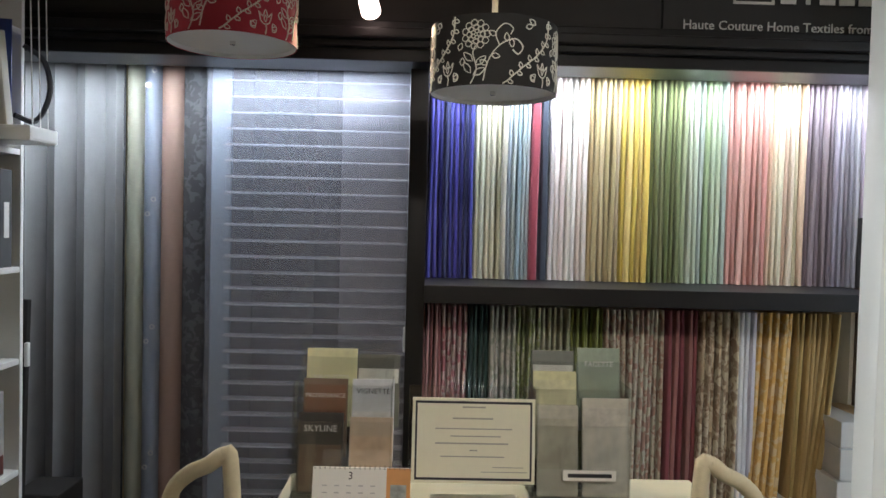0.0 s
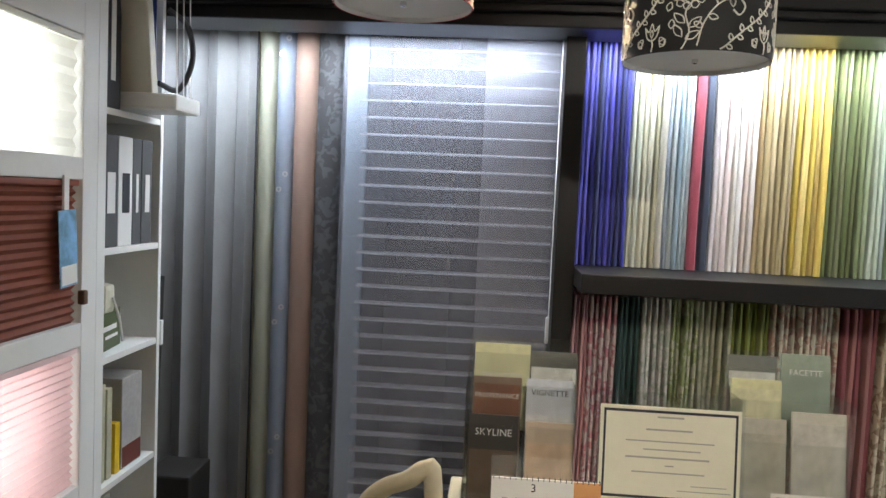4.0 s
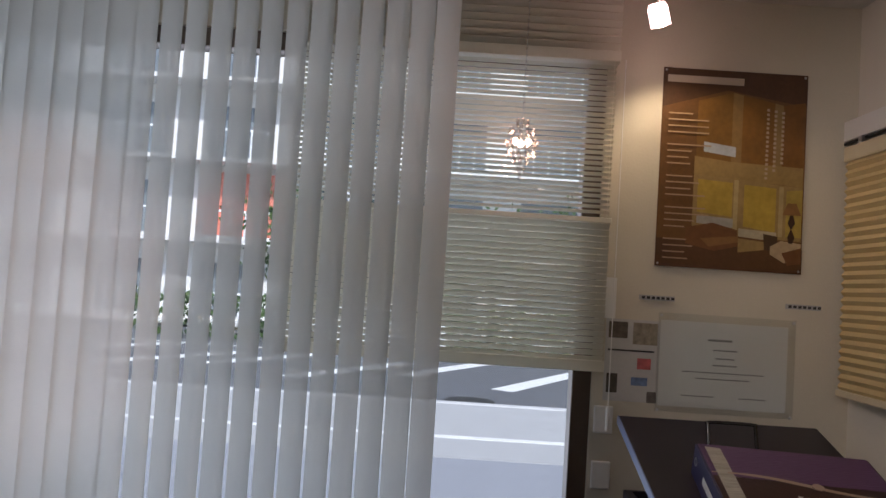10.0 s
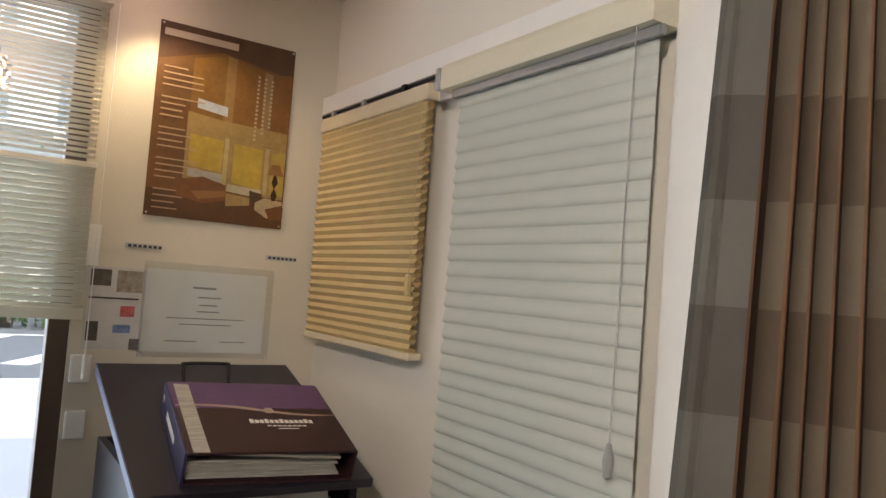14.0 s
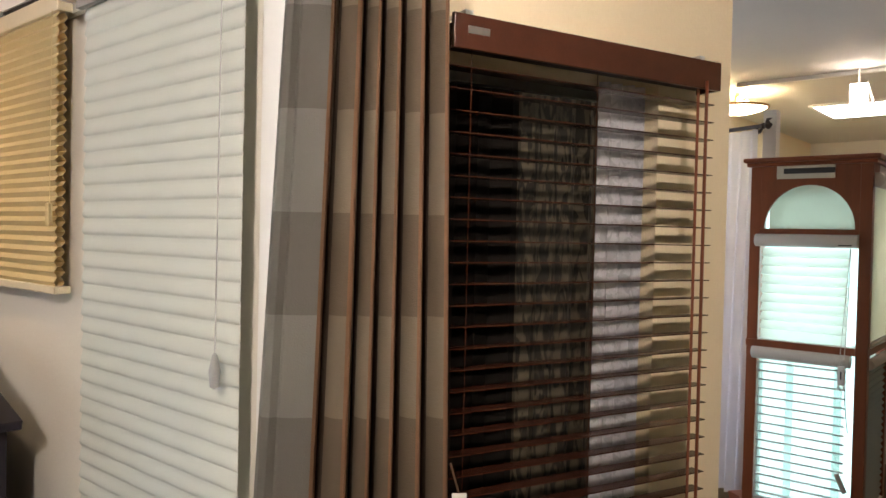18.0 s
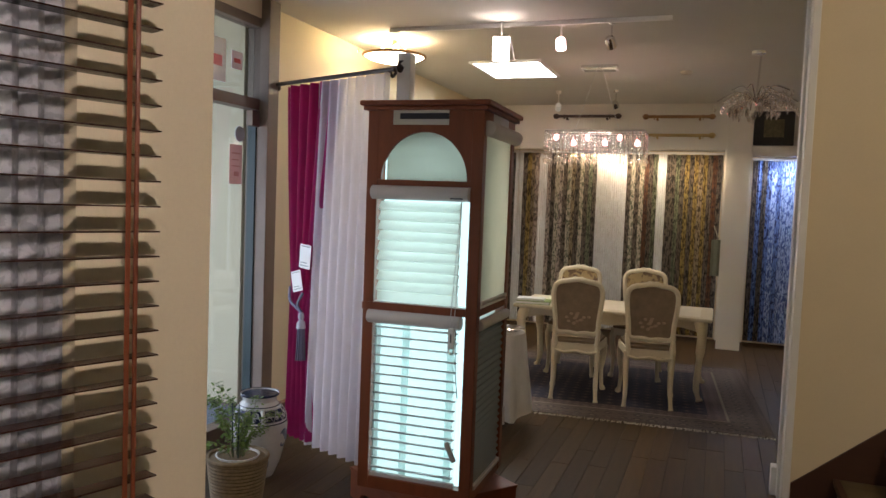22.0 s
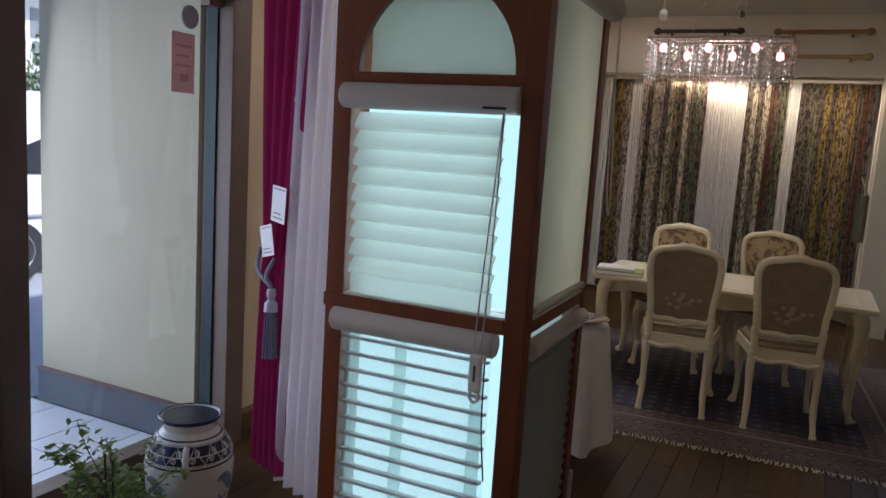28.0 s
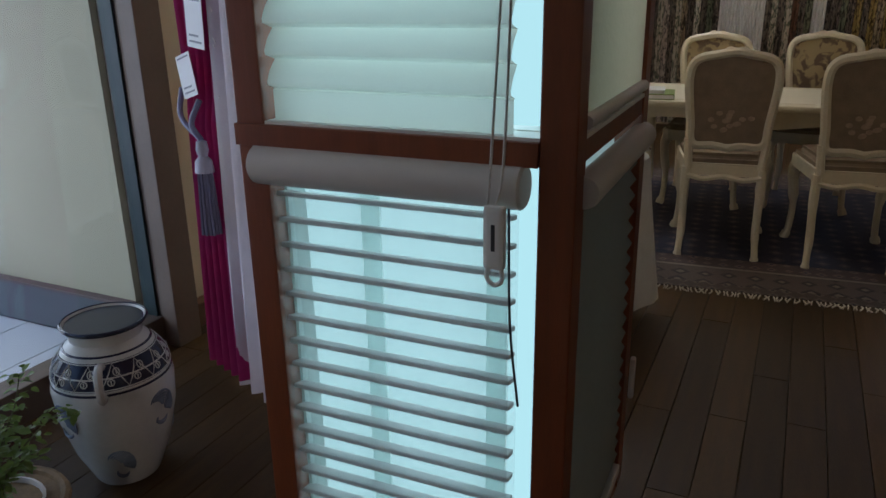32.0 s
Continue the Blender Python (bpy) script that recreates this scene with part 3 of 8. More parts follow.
for (a, b, n, cols, ink), nm in zip(lower, LN):
    fm = flower_cloth("printed_cloth", cols[0], ink) if ink else None
    n = round(1.35 * n)
    for i in range(n):
        w = (b - a) / n
        fl = -0.11 * (i + 1) / n if a > 1.4 else (-0.05 if a > 1.27 else 0)
        solid("fabric_sample", sample(cols[0], w * 0.9, 0.96, int(1000 * a) + 77 + i, fl), fm or cloth(tint(cols[i % len(cols)], rr), 0.06), nm + " cloth sample hanging in the lower rack", "fabric sample", (a + w * (i + 0.5), 3.18 + rr.uniform(0, 0.03), 0.285), group="lower row of fabric samples", smooth=True)

# black binders at the end of the shelf and boxes beneath
for i in range(2):
    o = thing("binder", "black sample binder standing on the rack shelf", "binder", (1.735 + i * 0.1 - 0.072, 3.12, 1.353), group="binders on the rack")
    part("cover", box(0, 0.085, 0, 0.26, 0, 0.28, bevel=0.004), BLACKM, o)
    bars("spine_label", [(0.02, 0.065, 0.04, 0.05), (0.025, 0.06, 0.23, 0.236)], PALEINK, o, pose(0, -0.001, 0, 90))
bx = mat("carton", (0.62, 0.6, 0.56), 0.8, var=0.05)
tape = mat("brown_tape", (0.42, 0.28, 0.14), 0.5)
for at, s, z in (((1.52, 3.04, 0.5), (0.4, 0.34, 0.12), 0), ((1.54, 3.06, 0.621), (0.4, 0.34, 0.12), -3), ((1.55, 3.08, 0.742), (0.4, 0.32, 0.1), 2)):
    o = thing("carton_box", "white cardboard box with brown tape, stacked", "box", at, z, group="stacked cartons")
    part("carton", box(0, s[0], 0, s[1], 0, s[2], bevel=0.004), bx, o)
    part("tape", box(0.12, 0.2, -0.002, s[1] + 0.002, -0.001, s[2] + 0.002), tape, o)
    bars("print", [(0.24, 0.3, 0.03, 0.07), (0.32, 0.36, 0.03, 0.07)], INK, o, pose(0, -0.001, 0, 90))
solid("low_cabinet", box(1.3, 1.97, 2.94, 3.6, 0, 0.498, bevel=0.006), WHITE, "low white cabinet under the cartons", "cabinet")

# big sheer shading with slats
SHEER = mat("grey_sheer", (0.3, 0.31, 0.36), 0.6, var=0.02, alpha=0.3, trans=0.3)
VANE = mat("white_vane", (0.7, 0.71, 0.75), 0.5, var=0.04, trans=0.3)
sh = thing("sheer_window_blind", "translucent grey sheer shade with horizontal fabric vanes, lowered", "window shade", (-0.54, 3.3, 0))
part("sheer_face", box(-0.41, 0.405, -0.042, -0.04, 0.1, 2.2), SHEER, sh)
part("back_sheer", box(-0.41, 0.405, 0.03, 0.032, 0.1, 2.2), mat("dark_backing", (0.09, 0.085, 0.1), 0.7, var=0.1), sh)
vane = to_mesh("vane", moved(box(-0.34, 0.395, -0.016, 0.016, -0.0025, 0.0025, bevel=0.001), pose(0, 0, 0, 14)), VANE)
for k in range(32):
    o = new("vane", vane)
    o.parent, o.location = sh, (0.0, -0.02, 2.187 - 0.064 * k)
for x0, x1 in ((-0.23, 0.02),):
    part("band", box(x0, x1, -0.006, -0.004, 0.1, 2.2), mat("grey_band", (0.13, 0.12, 0.14), 0.7, alpha=0.65), sh)
part("side_band", box(0.12, 0.4, 0.024, 0.026, 0.1, 2.2), mat("pale_band", (0.42, 0.4, 0.43), 0.7, var=0.05, trans=0.2), sh, "pale grey sheer overlap")
part("head_rail", box(-0.41, 0.41, -0.05, 0.05, 2.2, 2.26, bevel=0.01), WHITEP, sh)
cd = tube([(0.398, -0.05, 2.2), (0.399, -0.052, 1.15)], 0.003, 6)
part("cord", cd, WHITEP, sh)
part("cord_weight", box(0.388, 0.41, -0.062, -0.04, 1.05, 1.15, bevel=0.005), WHITEP, sh)
solid("shade_panel", box(-0.945, -0.865, 3.31, 3.34, 0.1, 2.2, bevel=0.004), mat("ice_blue_cloth", (0.42, 0.5, 0.6), 0.6, var=0.06, scale=2, trans=0.2), "pale ice blue roller shade strip", "shade")
GREYP = flower_cloth("grey_moire", (0.1, 0.1, 0.105), (0.16, 0.16, 0.17))
for x0, x1, m, nm in ((-1.066, -0.95, GREYP, "dark grey moire panel"), (-1.155, -1.068, mat("pink_cloth", (0.46, 0.32, 0.26), 0.7, var=0.06, scale=2, trans=0.1), "dusty pink panel"), (-1.225, -1.157, mat("blue_cloth", (0.38, 0.42, 0.5), 0.7, var=0.05, trans=0.1), "pale blue panel with eyelets"), (-1.296, -1.227, mat("straw_cloth", (0.5, 0.5, 0.4), 0.7, var=0.05, trans=0.1), "pale straw panel")):
    o = thing("panel_curtain", nm + " hanging full length", "panel curtain", ((x0 + x1) / 2, 3.32, 0), group="hanging panel samples")
    w = (x1 - x0) / 2
    part("cloth_panel", ribbon([(v.x, v.y) for v in spline([(-w, 0.02, 0), (-w * 0.4, 0, 0), (w * 0.4, 0, 0), (w, 0.03, 0)], 4)], 0.12, 2.22, thick=0.004), m, o, smooth=True)
    part("weight_bar", box(-w, w, -0.004, 0.02, 0.1, 0.125, bevel=0.003), m, o)
    if "eyelets" in nm:
        for k in range(8):
            r = moved(lathe([(0.006, 0), (0.011, 0), (0.011, 0.004), (0.006, 0.004), (0.006, 0)], 10), pose(0.012 * (1 if k % 2 else -1), -0.003, 2.1 - 0.26 * (k // 2) * 2 + (0.06 if k % 2 else 0), 90))
            part("eyelet", r, STEEL, o)
sc = thing("sheer_curtain", "silver-grey sheer curtain in soft folds", "curtain", (-1.62, 3.36, 0))
part("drape", ribbon(wave(-0.42, 0, 0.31, 0, 6, 0.03, seed=3), 0.06, 2.24, rows=3), cloth((0.27, 0.27, 0.275), 0.25, 0.5, "silver", bump=0.1), sc, smooth=True)
part("curtain_track", box(-0.45, 0.33, -0.02, 0.02, 2.235, 2.262, bevel=0.004), WHITEP, sc)
part("edge_cord", tube([(0.318, -0.03, 2.24), (0.318, -0.03, 0.2)], 0.004, 6), INK, sc)

# ---- pendants ----
def pendant(name, at, base, line, label):
    o = thing(name, label, "pendant lamp", at)
    m = mat("printed_shade", base, 0.7, var=0.08, bump=0.2, bscale=200)
    inner = mat("shade_lining", (0.72, 0.72, 0.72), 0.6, var=0.03)
    r, h = 0.174, 0.182
    part("shade", lathe([(r - 0.0015, 0), (r, 0), (r, h), (r - 0.0015, h), (r - 0.0015, 0)], 48), m, o, smooth=True)
    part("lining", lathe([(r - 0.003, 0.001), (r - 0.002, 0.001), (r - 0.002, h), (r - 0.003, h), (r - 0.003, 0.001)], 48), inner, o, "white lining", True)
    part("diffuser", lathe([(0.001, 0.014), (r - 0.004, 0.012), (r - 0.004, 0.016), (0.001, 0.018)], 40), inner, o, "white diffuser disc", True)
    part("knob", lathe([(0.001, 0.0), (0.008, 0.002), (0.008, 0.012), (0.001, 0.014)], 12), CHROME, o)
    part("rod", tube([(0, 0, h - 0.01), (0, 0, H - at[2])], 0.0085, 10), mat("cream_rod", (0.7, 0.64, 0.5), 0.4), o)
    part("canopy", lathe([(0.05, H - at[2] - 0.03), (0.055, H - at[2] - 0.02), (0.055, H - at[2])], 20), WHITEP, o)

    def on(a, z, e=0.0012):
        return ((r + e) * math.sin(a), -(r + e) * math.cos(a), z)

    ink = mat("print_ink", line, 0.7, var=0.05)
    print_ = bmesh.new()
    step = 2 * math.pi * r / 4

    def draw(points, thick=0.0019, close=False, n=5):
        pts = spline([(x, 0, z) for x, z in (points + points[:1] if close else points)], n)
        pts = pts[:-1] if close else pts
        tube([on(q.x / r, min(max(q.z, 0.003), h - 0.003), 0.0008) for q in pts], thick, 4, print_, close=close)

    def drop(x, z, a, ln, w):
        ca, sa = math.cos(a), math.sin(a)
        draw([(x + ca * p - sa * q, z + sa * p + ca * q) for p, q in ((0, 0), (ln * 0.45, w), (ln, 0), (ln * 0.45, -w))], 0.0016, True, 3)

    for rep_ in range(4):
        b = rep_ * step
        vine = [(b + 0.01, 0.0), (b + 0.06, 0.045), (b + 0.11, 0.085), (b + 0.145, 0.13), (b + 0.15, 0.182)]
        draw(vine, 0.0024)
        for k, q in enumerate(spline([(x, 0, z) for x, z in vine], 4)[1:-1]):
            sg = 1 if k % 2 else -1
            drop(q.x, q.z, 0.75 + sg * 1.1, 0.016, 0.005)
        draw([(b + 0.2, 0.0), (b + 0.215, 0.04), (b + 0.205, 0.08), (b + 0.212, 0.1)], 0.0022)
        for ring, nn, pr in ((0.008, 5, 0.005), (0.0185, 8, 0.0068), (0.03, 11, 0.0085)):
            for q in range(nn):
                u = 2 * math.pi * q / nn
                cx, cz = b + 0.212 + ring * math.cos(u), 0.128 + ring * math.sin(u)
                draw([(cx + pr * math.cos(w), cz + pr * math.sin(w)) for w in np.linspace(0, 2 * math.pi, 6)[:-1]], 0.0013, True, 2)
        for x, z, a in ((0.205, 0.06, 2.4), (0.213, 0.05, 0.7), (0.2, 0.03, 2.2), (0.207, 0.025, 0.5)):
            drop(b + x, z, a, 0.034, 0.008)
        draw([(b - 0.04, 0.01), (b - 0.028, 0.06), (b + 0.0, 0.1), (b + 0.04, 0.118), (b + 0.062, 0.1), (b + 0.05, 0.08), (b + 0.034, 0.09)], 0.0022)
        draw([(b + 0.0, 0.1), (b - 0.01, 0.13), (b + 0.012, 0.155), (b + 0.034, 0.145), (b + 0.028, 0.128)], 0.002)
        for x, z, a in ((-0.03, 0.05, 2.6), (-0.02, 0.075, -0.2), (0.02, 0.11, 1.7), (0.03, 0.118, -1.4), (-0.008, 0.125, 2.7), (0.07, 0.15, 0.3), (0.1, 0.16, 2.6)):
            drop(b + x, z, a, 0.022, 0.0065)
        cx, cz = b + 0.128, 0.03
        draw([(cx, -0.03 + cz), (cx + 0.003, cz - 0.012), (cx, cz)], 0.002)
        draw([(cx - 0.019, cz + 0.03), (cx - 0.008, cz + 0.018), (cx, cz + 0.036), (cx + 0.008, cz + 0.018), (cx + 0.019, cz + 0.03), (cx + 0.013, cz + 0.006), (cx, cz - 0.002), (cx - 0.013, cz + 0.006)], 0.0019, True, 3)
        drop(cx, cz + 0.004, 1.57, 0.018, 0.004)
        for x, z, a in ((0.15, 0.012, 0.9), (0.16, 0.016, 2.1), (0.1, 0.014, 2.2), (0.09, 0.018, 0.9), (0.175, 0.05, 1.5), (0.165, 0.09, 1.2)):
            drop(b + x, z, a, 0.02, 0.007)
    part("print_scroll", print_, ink, o, "pale printed stems, leaves and flowers")
    return o


pendant("pendant_lamp", (0.11, 2.34, 1.928), (0.006, 0.0055, 0.005), (0.66, 0.64, 0.56), "black drum pendant printed with white flowers, unlit")
pendant("pendant_lamp", (-0.612, 2.34, 2.046), (0.4, 0.025, 0.05), (0.75, 0.68, 0.62), "red drum pendant printed with white scrolls, unlit")

# ---- brochure table ----
tb = thing("side_table", "cream wooden table with brochure stands on it", "table", (0.1, 2.25, 0))
TC = mat("cream_lacquer", (0.5, 0.46, 0.33), 0.35, var=0.05, bump=0.05)
part("tabletop", box(-0.54, 0.62, -0.2, 0.145, 0.8, 0.84, bevel=0.008), TC, tb)
for x in (-0.5, 0.52):
    for y in (-0.17, 0.08):
        part("leg", box(x, x + 0.045, y, y + 0.045, 0, 0.8, bevel=0.006), TC, tb)
part("apron", box(-0.5, 0.55, -0.165, -0.145, 0.72, 0.8), TC, tb)


def brochure(at, w, h, color, label, words="", tcol=PALEINK, size=0.03, band=None, tz=0.8, tilt=-8):
    o = thing("brochure", label, "brochure", at)
    o.matrix_basis = REGION @ pose(*at, tilt, 0, 0)
    part("cover", box(-w / 2, w / 2, 0, 0.008, 0, h, bevel=0.001), mat("brochure_cover", color, 0.45, var=0.25, scale=9), o)
    if band:
        part("cover_band", box(-w / 2 + 0.004, w / 2 - 0.004, -0.001, 0, h * band[0], h * band[1]), mat("brochure_photo", band[2], 0.5, var=0.35, scale=14), o)
    if words:
        lettering("title", words, size, tcol, o, pose(0, -0.0016, h * tz, 90), 0.0004)
    return o


for x, nm in ((-0.275, "a"), (0.36, "b")):
    st = thing("brochure_stand", "clear acrylic tiered brochure stand holding brochures", "brochure stand", (x, 2.2, 0.84))
    part("back_sheet", moved(box(-0.13, 0.13, 0.13, 0.133, 0, 0.4, bevel=0.001), pose(0, 0, 0, -5)), ACRYL, st)
    for k, (y, h) in enumerate(((0.0, 0.2), (0.045, 0.29), (0.09, 0.36))):
        part("pocket", moved(box(-0.13, 0.13, y - 0.003, y, 0, h, bevel=0.001), pose(0, 0, 0, -4)), ACRYL, st)
    for sx in (-0.13, 0.127):
        part("side_sheet", box(sx, sx + 0.003, -0.01, 0.13, 0, 0.3), ACRYL, st)
    part("base", box(-0.135, 0.135, -0.02, 0.14, 0, 0.004), ACRYL, st)
brochure((-0.335, 2.21, 0.848), 0.12, 0.21, (0.04, 0.035, 0.03), "black brochure with a dim window picture in the stand", "SKYLINE", PALEINK, 0.024, (0.02, 0.6, (0.12, 0.08, 0.05)), 0.8)
brochure((-0.33, 2.26, 0.93), 0.12, 0.21, (0.2, 0.14, 0.1), "brown brochure in the stand", "PROVENANCE", PALEINK, 0.017, (0.45, 0.92, (0.2, 0.09, 0.05)), 0.78)
brochure((-0.2, 2.21, 0.848), 0.115, 0.2, (0.5, 0.4, 0.3), "beige brochure with panels in the stand", "", INK, 0.014, (0.05, 0.75, (0.5, 0.36, 0.25)))
brochure((-0.2, 2.26, 0.92), 0.115, 0.22, (0.6, 0.62, 0.66), "pale grey brochure in the stand", "VIGNETTE", INK, 0.02, (0.1, 0.6, (0.66, 0.66, 0.66)), 0.85)
brochure((-0.32, 2.31, 1.0), 0.14, 0.215, (0.68, 0.66, 0.4), "pale yellow brochure at the back of the stand", "PIROUETTE", PALEINK, 0.02, None, 0.62)
brochure((-0.19, 2.315, 1.0), 0.12, 0.2, (0.12, 0.12, 0.1), "dark green brochure at the back of the stand", "", PALEINK, 0.014, (0.6, 0.8, (0.6, 0.6, 0.55)))
brochure((0.3, 2.21, 0.85), 0.11, 0.24, (0.45, 0.43, 0.36), "brochure with a fenced window picture in the stand", "", INK, 0.014, (0.3, 0.85, (0.4, 0.38, 0.3)))
brochure((0.43, 2.21, 0.85), 0.125, 0.26, (0.52, 0.5, 0.42), "grey brochure with a draped blind picture", "", INK, 0.014, (0.05, 0.9, (0.5, 0.48, 0.42)))
brochure((0.3, 2.27, 0.93), 0.12, 0.24, (0.64, 0.62, 0.36), "yellow brochure in the stand", "", PALEINK, 0.02, (0.4, 0.9, (0.62, 0.6, 0.38)))
brochure((0.3, 2.315, 1.0), 0.12, 0.22, (0.16, 0.17, 0.15), "dark brochure with pale stripes at the back", "", PALEINK, 0.02, (0.65, 0.82, (0.62, 0.62, 0.58)))
brochure((0.43, 2.315, 1.0), 0.12, 0.23, (0.3, 0.36, 0.28), "grey-green brochure at the back of the stand", "FACETTE", PALEINK, 0.02, None, 0.8)
bars("maker_strip", [(-0.07, 0.07, -0.014, 0.014)], PAPER, st, pose(0.02, -0.012, 0.075, 90), "white label strip")
bars("maker_name", [(-0.058, 0.058, -0.005, 0.005)], INK, st, pose(0.02, -0.0135, 0.075, 90))

ce = thing("certificate", "framed cream certificate with a dark line border in a clear stand", "certificate", (0.07, 2.15, 0.84))
part("sheet", moved(box(-0.16, 0.16, 0, 0.004, 0.06, 0.278), pose(0, 0, 0, -6)), CREAMPAPER, ce)
bm = bmesh.new()
for x0, x1, z0, z1 in ((-0.152, 0.152, 0.264, 0.27), (-0.152, 0.152, 0.068, 0.074), (-0.152, -0.147, 0.07, 0.268), (0.147, 0.152, 0.07, 0.268)):
    box(x0, x1, -0.001, 0, z0, z1, bm)
part("border", moved(bm, pose(0, 0, 0, -6)), INK, ce)
bars("writing", [(-0.03, 0.03, 0.253, 0.257), (-0.055, 0.05, 0.224, 0.228), (-0.1, 0.1, 0.198, 0.201), (-0.06, 0.07, 0.179, 0.182), (-0.1, 0.09, 0.16, 0.164), (-0.01, 0.01, 0.143, 0.146), (-0.085, 0.08, 0.127, 0.13), (0.05, 0.13, 0.101, 0.103), (0.02, 0.14, 0.089, 0.091)], mat("grey_ink", (0.42, 0.41, 0.34), 0.7), ce, pose(0, 0, 0, -6) @ pose(0, -0.001, 0, 90))
part("stand", moved(box(-0.17, 0.17, 0.006, 0.009, 0, 0.31, bevel=0.002), pose(0, 0, 0, -6)), ACRYL, ce, "clear acrylic holder")
part("card_holder", box(-0.11, 0.11, -0.09, -0.03, 0, 0.045, bevel=0.003), STEEL, ce)
cal = thing("desk_calendar", "spiral desk calendar with a white page and an orange margin", "calendar", (-0.21, 2.08, 0.84))
part("page", moved(box(-0.125, 0.06, 0, 0.003, 0, 0.115), pose(0, 0, 0, -15)), PAPER, cal)
part("margin", moved(box(0.06, 0.12, 0, 0.003, 0, 0.115), pose(0, 0, 0, -15)), mat("orange_print", (0.7, 0.34, 0.12), 0.6, var=0.1), cal, "orange picture margin")
lettering("month_number", "3", 0.026, INK, cal, pose(-0.03, 0, 0, -15) @ pose(0, -0.001, 0.095, 90), 0.0003)
bars("days", [(-0.1 + 0.03 * i, -0.088 + 0.03 * i, 0.07 - 0.017 * j, 0.073 - 0.017 * j) for i in range(5) for j in range(4)], mat("faint_ink", (0.5, 0.5, 0.5), 0.7), cal, pose(0, 0, 0, -15) @ pose(0, -0.001, 0, 90))
part("photo", moved(box(0.07, 0.11, -0.001, 0, 0.02, 0.075), pose(0, 0, 0, -15)), mat("small_photo", (0.35, 0.38, 0.36), 0.6, var=0.4, scale=30), cal)
bm = bmesh.new()
for k in range(20):
    q = moved(lathe([(0.004, -0.0008), (0.0055, -0.0008), (0.0055, 0.0008), (0.004, 0.0008), (0.004, -0.0008)], 8), pose(-0.12 + k * 0.0125, 0.031, 0.112, 0, 90))
    join(bm, q)
part("spiral", bm, INK, cal)
part("easel", moved(box(-0.125, 0.12, 0.0, 0.003, 0, 0.115), pose(0, 0.06, 0, 15)), PAPER, cal)

RATTAN = mat("cream_rattan", (0.7, 0.62, 0.42), 0.45, var=0.12, scale=20, bump=0.2)
for sx, at in ((1, (-0.44, 1.72, 0)), (-1, (0.5, 1.72, 0))):
    o = thing("rattan_chair", "cream lacquered rattan armchair with bent rails", "chair", at, group="rattan chairs")
    part("arm_rail", tube(spline([(-0.02 * sx * -1, 0.02, 0.4), (0.015 * sx, 0, 0.75), (0, 0, 1.07), (-0.015 * sx, 0, 1.1), (-0.045 * sx, 0, 1.08), (-0.09 * sx, 0.015, 1.055), (-0.125 * sx, 0.02, 1.01), (-0.135 * sx, 0.02, 0.9), (-0.135 * sx, 0.02, 0.42)], 6), 0.0165, 10), RATTAN, o, smooth=True)
    part("inner_hoop", tube(spline([(-0.045 * sx, 0.01, 0.45), (-0.045 * sx, 0.01, 0.93), (-0.062 * sx, 0.012, 0.99), (-0.09 * sx, 0.015, 0.985), (-0.105 * sx, 0.02, 0.9), (-0.105 * sx, 0.02, 0.45)], 6), 0.0105, 8), RATTAN, o, smooth=True)
    part("far_arm_rail", tube(spline([(0.0, 0.46, 0.4), (0.0, 0.46, 0.62), (-0.1 * sx, 0.47, 0.66), (-0.3 * sx, 0.47, 0.66)], 5), 0.017, 8), RATTAN, o, smooth=True)
    part("seat", box(min(0, -0.44 * sx), max(0, -0.44 * sx), 0.0, 0.46, 0.38, 0.44, bevel=0.02), RATTAN, o)
    for lx in (0, -0.42 * sx):
        for ly in (0.02, 0.44):
            part("leg", tube([(lx, ly, 0), (lx, ly, 0.4)], 0.017, 8), RATTAN, o)

# ---- shelf unit and blind display at the west side ----
un = thing("book_shelf", "white painted shelf unit filled with sample books", "shelf", (-1.47, 2.68, 0))
part("side_panel", box(-0.34, 0, 0.185, 0.205, 0, 2.5, bevel=0.002), WHITE, un)
part("side_panel", box(-0.34, 0, -0.205, -0.16, 0, 2.5, bevel=0.002), WHITE, un)
part("back_panel", box(-0.35, -0.335, -0.2, 0.2, 0, 2.5), WHITE, un)
for z in (0.1, 0.35, 0.675, 1.065, 1.385, 1.79, 2.2):
    part("shelf", box(-0.335, -0.002, -0.16, 0.185, z - 0.02, z, bevel=0.002), WHITE, un)
GREYB = mat("dark_grey_cover", (0.09, 0.092, 0.095), 0.5, var=0.1)
for i, (w, m, d) in enumerate(((0.085, GREYB, "dark grey"), (0.085, WHITE, "white"), (0.055, GREYB, "dark grey"), (0.07, GREYB, "dark grey"))):
    o = thing("binder", d + " sample binder standing on the shelf", "binder", (-1.48, 2.525 + sum((0.087, 0.087, 0.06, 0.07)[:i]), 1.386), group="binders on the shelf")
    part("cover", box(-0.26, 0, 0, w, 0, 0.33, bevel=0.003), m, o)
    bars("spine_mark", [(0.02, w - 0.02, 0.1, 0.22)], PALEINK if m is GREYB else INK, o, pose(0.001, 0, 0, 90, 0, 90) @ pose(0, 0, 0))
o = thing("binder", "tall black sample binder on the shelf", "binder", (-1.48, 2.525, 1.791))
part("cover", box(-0.27, 0, 0, 0.09, 0, 0.37, bevel=0.003), mat("black_cover", (0.02, 0.02, 0.024), 0.45), o)
bars("spine_mark", [(0.03, 0.055, 0.08, 0.32)], PALEINK, o, pose(0.001, 0, 0, 90, 0, 90))
o = thing("blind_motor", "pale blind headrail sample with cord and blue card", "blind sample", (-1.42, 2.66, 1.8))
